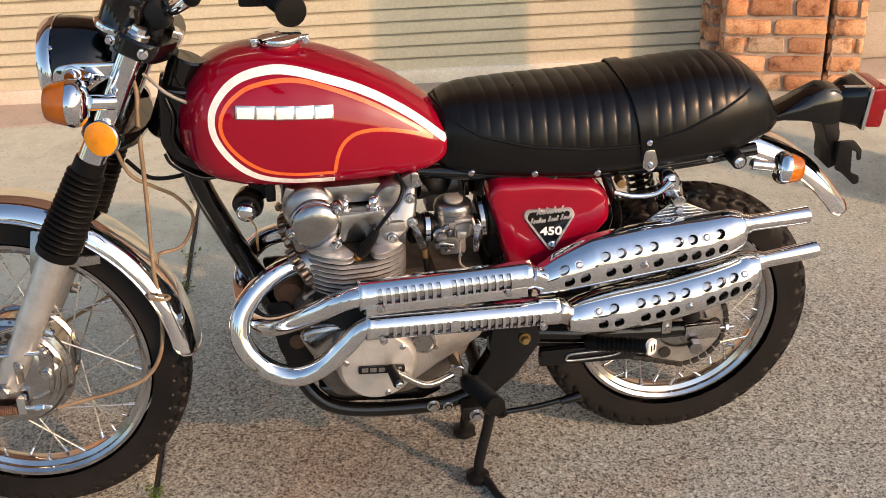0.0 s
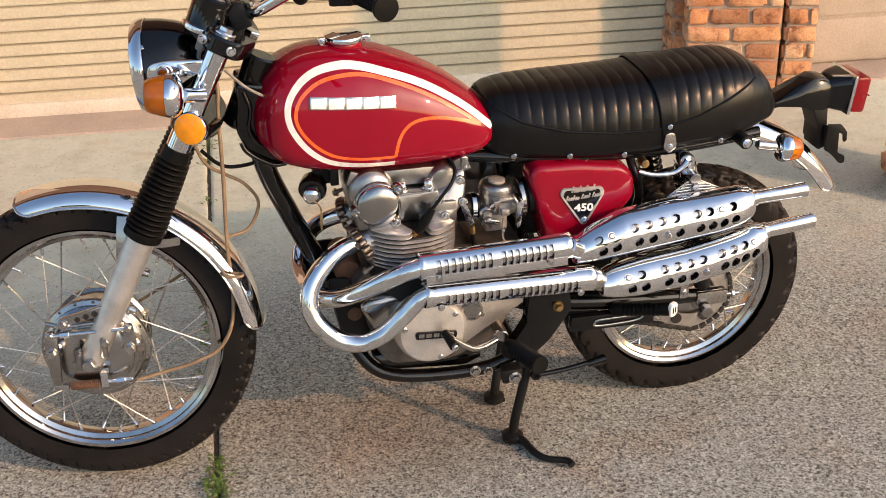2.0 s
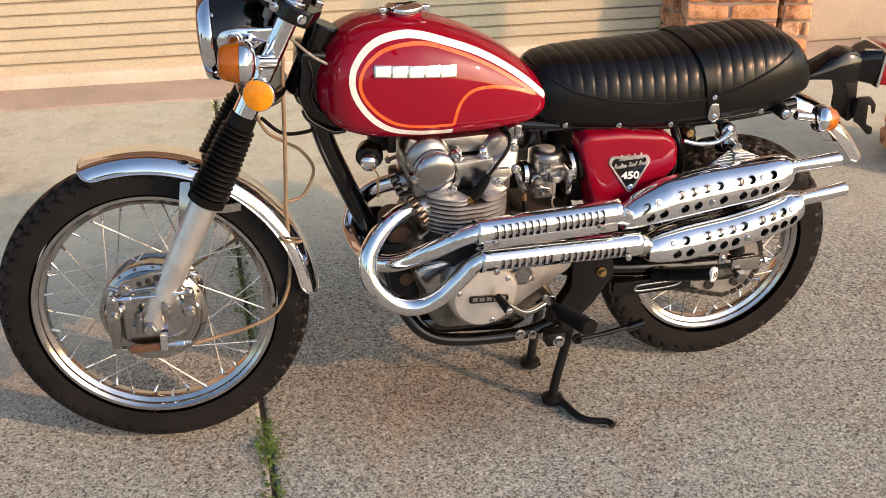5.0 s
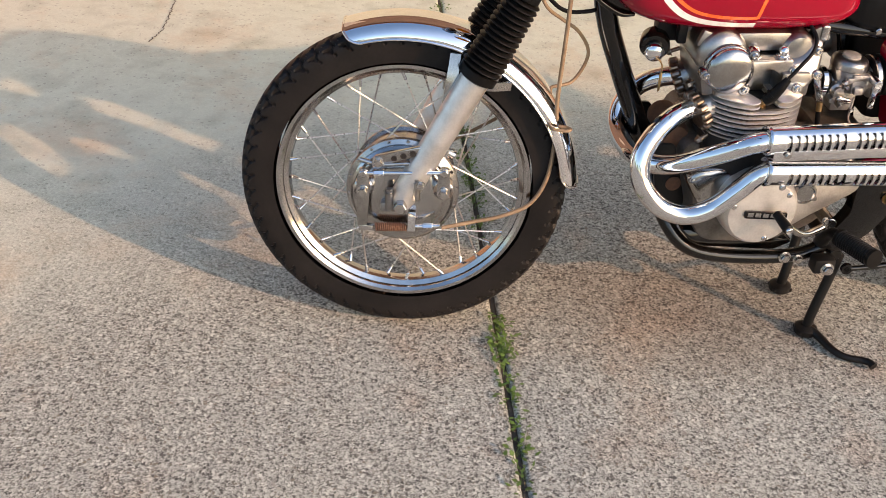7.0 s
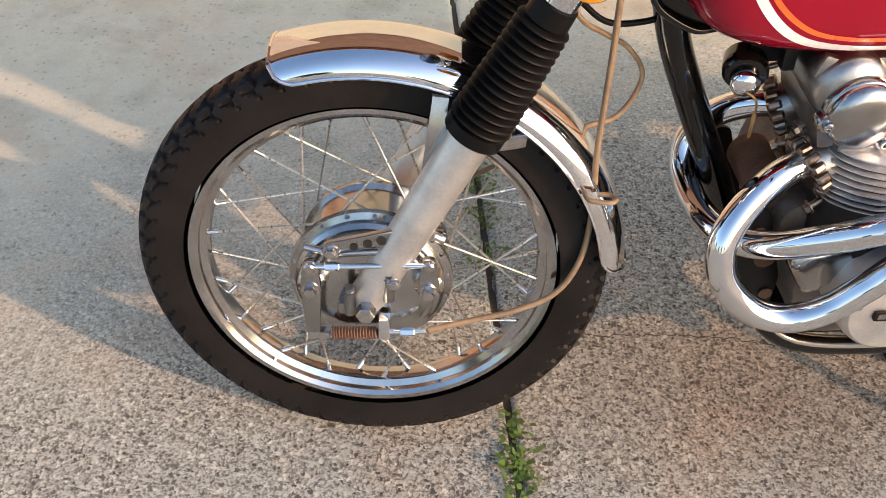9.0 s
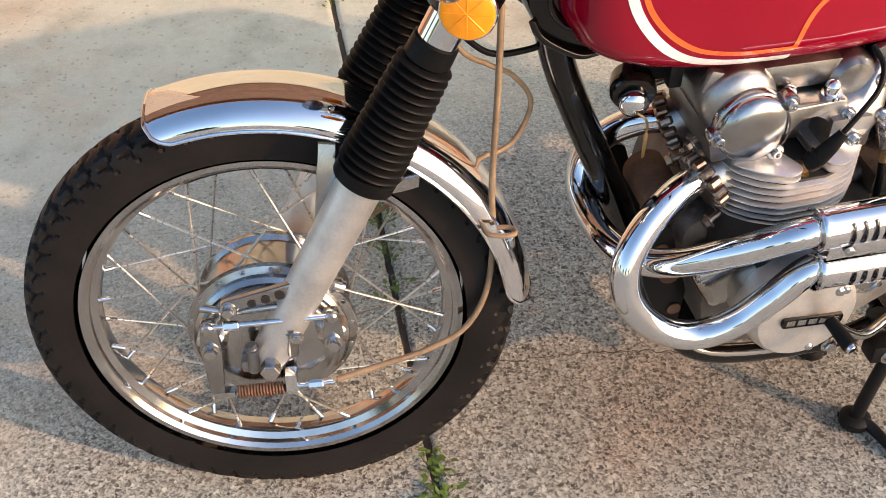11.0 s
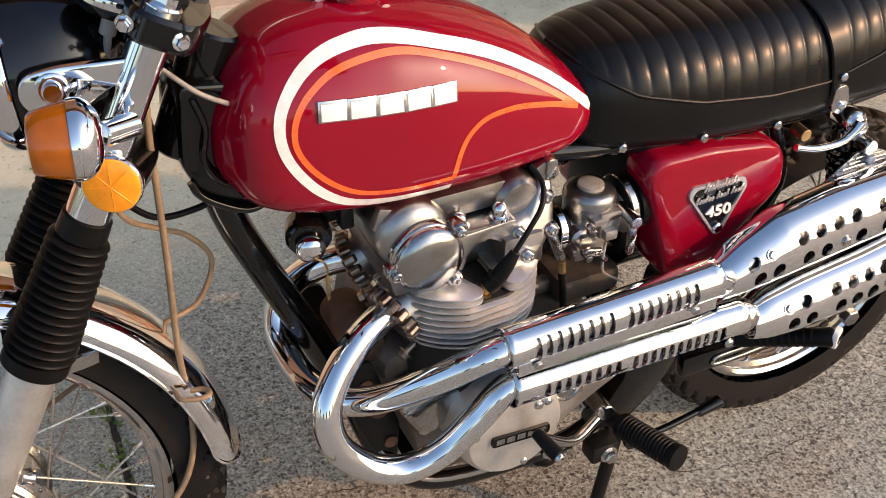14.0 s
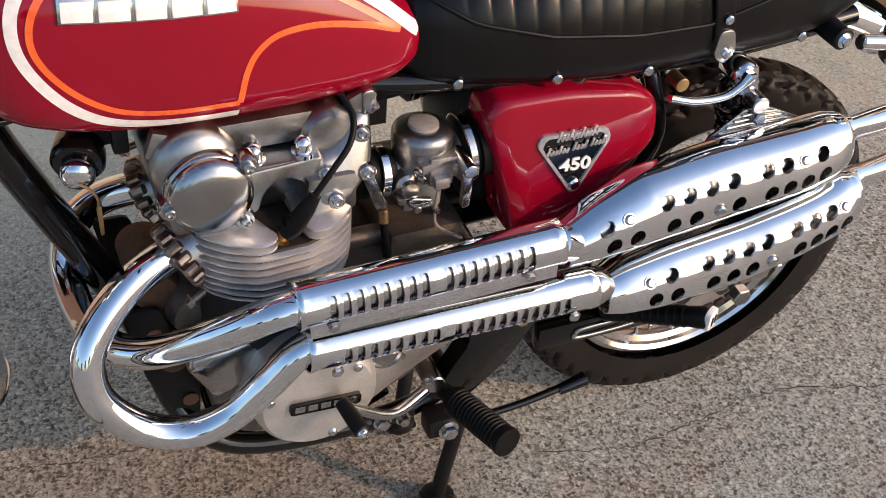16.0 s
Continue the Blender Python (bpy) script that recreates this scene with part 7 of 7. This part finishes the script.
def swingarm():
    bm = B()
    for s in (-1, 1):
        tube(bm, ((0.985, 0.10 * s, 0.345), (1.10, 0.112 * s, 0.335), (1.25, 0.115 * s, 0.322), (1.395, 0.115 * s, 0.314)), [0.026, 0.023, 0.020, 0.016], 16, 5)
    rod(bm, (0.985, -0.11, 0.345), (0.985, 0.11, 0.345), 0.024, 20)
    arm = part("swingarm", bm, BLACK_PAINT, bike, "black steel swingarm")
    bm = B()
    tube(bm, ((1.085, -0.151, 0.302), (1.092, -0.151, 0.292), (1.180, -0.151, 0.294), (1.194, -0.151, 0.306), (1.100, -0.151, 0.307), (1.085, -0.151, 0.302)), 0.0032, 10, 5)
    part("footrest_loop", bm, POLISHED, arm, "bright wire loop")
    bm = B()
    box(bm, (0.20, 0.022, 0.040), pose(1.13, -0.138, 0.298, 0, 1, 0), 0.008)
    part("passenger_bracket", bm, BLACK_PAINT, arm)
    for s in (-1, 1):
        bm = B()
        box(bm, (0.075, 0.012, 0.035), pose(1.375, 0.130 * s, 0.314), 0.005)
        rod(bm, (1.41, 0.125 * s, 0.314), (1.445, 0.125 * s, 0.314), 0.005)
        rod(bm, (1.425, 0.125 * s, 0.314), (1.433, 0.125 * s, 0.314), 0.010, 6)
        part("chain_adjuster", bm, CHROME_OLD, arm)
        # passenger peg
        bm = B()
        p, q = Vector((1.130, 0.140 * s, 0.322)), Vector((1.222, 0.246 * s, 0.372))
        d = (q - p).normalized()
        prof = [(0.010, 0.0), (0.0155, 0.004)]
        ln = (q - p).length
        for k in range(9):
            prof += [(0.0155, 0.03 + k * 0.011), (0.0142, 0.032 + k * 0.011), (0.0142, 0.035 + k * 0.011)]
        prof += [(0.0155, ln - 0.004), (0.013, ln)]
        lathe(bm, prof, axis_matrix(p, d), 24)
        peg = part("passenger_footpeg", bm, RUBBER, arm, "black rubber passenger peg")
        bm = B()
        out = round_outline(((-0.012, -0.017), (0.012, -0.017), (0.012, 0.017), (-0.012, 0.017)), 0.010)
        slab(bm, out, -0.004, 0.004, 0.002)
        part("peg_plate", bm, WHITE, peg, "white peg end", m=pose(q.x + d.x * 0.004, q.y + d.y * 0.004, q.z, 0, 0, 30 * -s))
        bm = B()
        for dx in (-0.004, 0.004):
            box(bm, (0.0025, 0.002, 0.014), pose(dx, -0.0045, 0), 0.0006)
        part("plate_bar", bm, BLACK_SATIN, peg, m=pose(q.x + d.x * 0.004, q.y + d.y * 0.004, q.z, 0, 0, 30 * -s), each=True)
        bm = B()
        # shock absorber with its spring
        a, b = Vector((1.280, 0.118 * s, 0.664)), Vector((1.352, 0.125 * s, 0.345))
        rod(bm, a, b, 0.010, 16)
        rod(bm, a + (b - a) * 0.55, b, 0.019, 20)
        sh = part("shock_absorber", bm, BLACK_SATIN, bike, "rear shock absorber with a black coil spring")
        bm = B()
        d = (b - a).normalized()
        u = d.orthogonal().normalized()
        w = d.cross(u)
        pts = []
        for k in range(11 * 14 + 1):
            t = k / (11 * 14)
            q = 2 * math.pi * k / 14
            pts.append(a + d * (0.036 + t * 0.19) + (u * math.cos(q) + w * math.sin(q)) * 0.027)
        tube(bm, pts, 0.0042, 8, 1)
        part("spring", bm, BLACK_PAINT, sh)
        bm = B()
        lathe(bm, ((0.012, 0.0), (0.024, 0.006), (0.026, 0.034), (0.022, 0.042)), axis_matrix(a + d * 0.005, d), 28)
        lathe(bm, ((0.016, -0.020), (0.019, -0.016), (0.019, 0.016), (0.016, 0.020)), axis_matrix(a, (0, 1, 0)), 24)
        bolt(bm, a + Vector((0, 0.020 * s, 0)), (0, s, 0), 0.010, 0.012)
        part("shock_cap", bm, CHROME, sh)
        bm = B()
        tube(bm, ((1.275, 0.148 * s, 0.672), (1.262, 0.150 * s, 0.661), (1.240, 0.150 * s, 0.650), (1.20, 0.148 * s, 0.650), (1.165, 0.146 * s, 0.660)), [0.009, 0.006, 0.0055, 0.0055, 0.005], 12, 6)
        part("grab_loop", bm, CHROME, sh, "chrome helmet hook")
    bm = B()
    rod(bm, (1.180, -0.120, 0.675), (1.180, -0.146, 0.675), 0.009, 20)
    part("seat_lock", bm, BRASS, bike)
    bm = B()
    tube(bm, ((1.13, -0.07, 0.460), (1.20, -0.075, 0.455), (1.30, -0.075, 0.438), (1.40, -0.075, 0.40)), 0.012, 10, 4)
    part("chain_guard", bm, BLACK_PAINT, arm)
    bm = B()
    tube(bm, ((1.10, -0.120, 0.375), (1.20, -0.122, 0.372), (1.29, -0.124, 0.378), (1.34, -0.124, 0.40)), 0.005, 10, 5)
    part("brake_stay", bm, POLISHED, arm)


swingarm()

rear_fender = mudguard("rear_mudguard", Vector((1.346, 0, 0.312)), 0.418, 112, 30.5, 0.128, 0.044, Matrix.Identity(4), "chrome rear mudguard")


def tail():
    # sheet-steel arm that rises from the mudguard to the lamp
    rings = []
    for x, z0, z1, w in ((1.500, 0.716, 0.724, 0.030), (1.530, 0.720, 0.738, 0.034), (1.575, 0.716, 0.761, 0.036), (1.612, 0.706, 0.778, 0.036), (1.636, 0.702, 0.777, 0.035), (1.652, 0.706, 0.768, 0.032)):
        rings.append([Vector((x, w * sx, z0 + (z1 - z0) * q)) for sx, q in ((-1, 0.0), (-1.02, 0.45), (-0.95, 0.80), (-0.70, 0.97), (0, 1.02), (0.70, 0.97), (0.95, 0.80), (1.02, 0.45), (1, 0.0))])
    bm = B()
    rings_mesh(bm, rings)
    lamp = part("tail_light", bm, BLACK_PAINT, bike, "tail light on a black steel arm with a square red lens")
    lamp.location = (0.011, 0.0, 0.006)
    bm = B()
    rings = []
    for x, hw, z0, z1 in ((1.640, 0.028, 0.708, 0.768), (1.660, 0.038, 0.702, 0.776), (1.692, 0.048, 0.694, 0.782)):
        ring = []
        for k in range(28):
            a = 2 * math.pi * k / 28
            q = (abs(math.cos(a)) ** 6 + abs(math.sin(a)) ** 6) ** (-1 / 6)
            ring.append(Vector((x + 0.010 * math.sin(a), hw * q * math.cos(a), (z0 + z1) / 2 + (z1 - z0) / 2 * q * math.sin(a))))
        rings.append(ring)
    rings_mesh(bm, rings)
    part("lamp_body", bm, BLACK_PAINT, lamp, "black lamp body")
    bm = B()
    box(bm, (0.009, 0.106, 0.092), pose(1.696, 0, 0.737, 0, 6, 0), 0.004)
    part("lamp_rim", bm, CHROME, lamp, "chrome lens rim")
    bm = B()
    box(bm, (0.038, 0.098, 0.084), pose(1.718, 0, 0.735, 0, 6, 0), 0.009)
    lens = part("lens", bm, RED_LENS, lamp, "red plastic lens")
    bm = B()
    box(bm, (0.003, 0.100, 0.003), pose(1.738, 0, 0.733, 0, 6, 0), 0.001)
    part("lens_rib", bm, RED_LENS, lens)
    bm = B()
    slab(bm, round_outline(((1.640, 0.789), (1.692, 0.785), (1.692, 0.782), (1.640, 0.786)), 0.001), -0.050, -0.043, 0.001)
    part("trim", bm, CHROME_OLD, lamp, "thin bright strip")
    # drop arm and number plate bracket
    bm = B()
    slab(bm, round_outline(((1.612, 0.712), (1.650, 0.712), (1.658, 0.640), (1.664, 0.612), (1.640, 0.602), (1.636, 0.650)), 0.006), -0.032, 0.032, 0.003)
    part("drop_arm", bm, BLACK_SATIN, lamp)
    for s in (-1, 1):
        bm = B()
        out = round_outline(((1.646, 0.672), (1.680, 0.670), (1.697, 0.650), (1.699, 0.628), (1.691, 0.626), (1.688, 0.645), (1.676, 0.652), (1.680, 0.600), (1.700, 0.590), (1.702, 0.574), (1.690, 0.572), (1.662, 0.600), (1.646, 0.610)), 0.004)
        slab(bm, out, s * 0.052, s * 0.047, 0.001)
        part("plate_bracket", bm, BLACK_SATIN, lamp, "black number plate bracket")
    bm = B()
    box(bm, (0.005, 0.100, 0.05), pose(1.652, 0, 0.640, 0, -6, 0), 0.002)
    part("plate_backing", bm, BLACK_SATIN, lamp)


tail()
for s in (-1, 1):
    bm = B()
    rod(bm, (1.409, 0.100 * s, 0.699), (1.409, 0.146 * s, 0.699), 0.015, 20)
    mount = part("indicator_mount", bm, BLACK_SATIN, bike)
    bm = B()
    bolt(bm, (1.409, 0.146 * s, 0.699), (0, s, 0), 0.008, 0.006)
    part("mount_bolt", bm, CHROME, mount)
    indicator("rear_indicator", (1.430, 0.152 * s, 0.696), (1, 0, -0.20), 0.062, (1, 0, -0.22), Matrix.Identity(4), "chrome rear turn signal with an amber lens", 0.76)


# ---- motorcycle: stands, pegs and controls ----
def controls():
    bm = B()
    rod(bm, (0.925, -0.14, 0.212), (0.925, 0.14, 0.212), 0.014, 20)
    for y0, y1 in ((-0.128, -0.137), (0.060, 0.023)):
        tube(bm, ((0.940, y0, 0.205), (0.928, y0 * 0.6 + y1 * 0.4, 0.140), (0.910, y1, 0.060), (0.906, y1, 0.022)), 0.0110, 16, 5)
        box(bm, (0.046, 0.038, 0.010), pose(0.906, y1, 0.010), 0.004)
        lathe(bm, ((0.021, 0), (0.025, 0.004), (0.025, 0.016), (0.016, 0.022)), axis_matrix((0.905, y1, 0.002), (0, 0, 1)), 20)
    tube(bm, ((0.909, -0.140, 0.016), (0.924, -0.164, 0.012), (0.933, -0.198, 0.011), (0.945, -0.225, 0.011), (0.964, -0.241, 0.011), (0.988, -0.251, 0.012), (1.000, -0.262, 0.014), (1.004, -0.274, 0.012)), [0.0105, 0.0095, 0.0085, 0.0080, 0.0075, 0.0075, 0.008, 0.009], 14, 6)
    st = part("centre_stand", bm, BLACK_SATIN, bike, "black steel centre stand with a curved foot tang")
    bm = B()
    pts = []
    for k in range(15 * 8 + 1):
        q = 2 * math.pi * k / 8
        t = k / 120
        pts.append(Vector((0.915 + 0.055 * t, -0.105 + 0.006 * math.cos(q), 0.15 + 0.10 * t + 0.006 * math.sin(q))))
    tube(bm, pts, 0.0016, 6, 1)
    part("stand_spring", bm, RUST, st, "rusty stand spring")
    bm = B()
    tube(bm, ((0.96, -0.150, 0.182), (1.02, -0.150, 0.186), (1.09, -0.148, 0.196)), 0.0058, 12, 3)
    lathe(bm, ((0.0125, -0.004), (0.0125, 0.004), (0.007, 0.004), (0.007, -0.004)), axis_matrix((0.952, -0.150, 0.182), (0, 1, 0)), 20)
    rod(bm, (1.075, -0.150, 0.192), (1.118, -0.148, 0.200), 0.008, 16, 0.011)
    part("side_stand", bm, BLACK_PAINT, bike, "folded black side stand")
    # footpegs
    for s in (-1, 1):
        a, b = Vector((0.876, 0.198 * s, 0.304)), Vector((0.907, 0.313 * s, 0.320))
        d = (b - a).normalized()
        prof = [(0.0205, 0.0), (0.0225, 0.003)]
        for k in range(14):
            prof += [(0.0225, 0.012 + k * 0.0072), (0.0208, 0.0135 + k * 0.0072), (0.0208, 0.0165 + k * 0.0072)]
        prof += [(0.0225, 0.114), (0.0235, 0.117), (0.0225, 0.123)]
        bm = B()
        lathe(bm, prof, axis_matrix(a + d * 0.014, d) @ Matrix.Scale(0.86, 4), 32)
        peg = part("footpeg", bm, RUBBER, bike, "ribbed black rubber footpeg")
        bm = B()
        tube(bm, ((0.900, 0.110 * s, 0.225), (0.882, 0.150 * s, 0.262), (0.874, 0.190 * s, 0.302), a + d * 0.024), [0.016, 0.014, 0.012, 0.012], 14, 5)
        box(bm, (0.046, 0.034, 0.034), pose(0.892, 0.152 * s, 0.200), 0.006)
        part("peg_bracket", bm, BLACK_SATIN, peg)
        bm = B()
        bolt(bm, (0.897, 0.168 * s, 0.197), (0, s, 0), 0.011, 0.012)
        bolt(bm, (0.815, 0.132 * s, 0.205), (0, s, 0), 0.010, 0.010)
        bolt(bm, (0.845, 0.132 * s, 0.200), (0, s, 0), 0.008, 0.010)
        part("peg_bolt", bm, CHROME_OLD, peg, each=True)
    # gear pedal
    bm = B()
    tube(bm, ((0.855, -0.196, 0.332), (0.835, -0.205, 0.324), (0.785, -0.228, 0.328), (0.722, -0.240, 0.378)), [0.008, 0.0075, 0.007, 0.0065], 14, 6)
    rod(bm, (0.855, -0.150, 0.334), (0.855, -0.208, 0.334), 0.013, 20)
    bolt(bm, (0.842, -0.208, 0.345), (0, -1, 0), 0.006, 0.006)
    gp = part("gear_pedal", bm, POLISHED, bike, "chrome gear pedal with a black rubber toe piece")
    bm = B()
    rod(bm, (0.720, -0.238, 0.384), (0.730, -0.282, 0.374), 0.0090, 16, 0.0105)
    part("toe_rubber", bm, RUBBER, gp)
    bm = B()
    rod(bm, (0.730, -0.281, 0.374), (0.7315, -0.287, 0.3725), 0.0075, 16)
    part("toe_pin", bm, CHROME, gp)
    # clutter behind the carburettors and over the gearbox, in the shade
    bm = B()
    box(bm, (0.17, 0.16, 0.20), pose(1.02, 0, 0.60), 0.02)
    part("battery_box", bm, BLACK_SATIN, bike, "black battery and air box")
    bm = B()
    box(bm, (0.10, 0.20, 0.04), pose(0.88, 0, 0.478), 0.012)
    rod(bm, (0.70, -0.06, 0.47), (0.93, -0.06, 0.475), 0.014)
    part("breather_box", bm, CASE, eng)
    bm = B()
    tube(bm, ((0.97, -0.13, 0.60), (1.05, -0.125, 0.55), (1.13, -0.12, 0.50), (1.20, -0.11, 0.48)), 0.012, 12, 4)
    tube(bm, ((1.16, -0.10, 0.68), (1.19, -0.10, 0.58), (1.16, -0.10, 0.50)), 0.010, 12, 4)
    part("rear_tube", bm, BLACK_PAINT, frame_ob)


controls()


def cables():
    bm = B()
    tube(bm, ((0.285, 0.0, 0.965), (0.312, -0.035, 0.90), (0.309, -0.050, 0.836), (0.306, -0.062, 0.70), (0.300, -0.074, 0.555), (0.303, -0.080, 0.470), (0.294, -0.085, 0.38), (0.262, -0.092, 0.325), (0.205, -0.098, 0.302), (0.150, -0.100, 0.292), (0.085, -0.102, 0.280)), 0.0042, 12, 8)
    part("front_brake_cable", bm, CABLE, bike, "aged tan front brake cable")
    bm = B()
    tube(bm, ((0.250, 0.02, 0.775), (0.275, 0.0, 0.715), (0.315, 0.01, 0.680), (0.352, 0.02, 0.650), (0.378, 0.026, 0.600), (0.352, 0.020, 0.545), (0.305, 0.010, 0.535), (0.270, 0.03, 0.50), (0.20, 0.08, 0.42), (0.06, 0.085, 0.34)), 0.0036, 12, 8)
    part("speedometer_cable", bm, CABLE, bike, "aged tan speedometer cable")
    bm = B()
    tube(bm, ((0.330, -0.045, 0.925), (0.365, -0.065, 0.895), (0.400, -0.060, 0.870), (0.45, -0.03, 0.83)), 0.0030, 10, 6)
    part("clutch_cable", bm, CABLE_GREY, bike, "grey control cable")
    bm = B()
    tube(bm, ((0.27, 0.02, 0.735), (0.31, 0.0, 0.705), (0.36, 0.0, 0.702), (0.40, 0.0, 0.715)), 0.0042, 10, 6)
    tube(bm, ((0.345, -0.02, 0.96), (0.40, -0.05, 1.04), (0.45, -0.10, 1.12), (0.47, -0.12, 1.16), (0.52, -0.2, 1.17)), 0.0042, 10, 6)
    tube(bm, ((0.33, 0.03, 0.96), (0.36, 0.04, 1.06), (0.40, 0.06, 1.14), (0.44, 0.12, 1.19)), 0.0042, 10, 6)
    part("wiring", bm, RUBBER, bike, "black wiring and cables round the steering head", each=True)


cables()
lay_bricks()
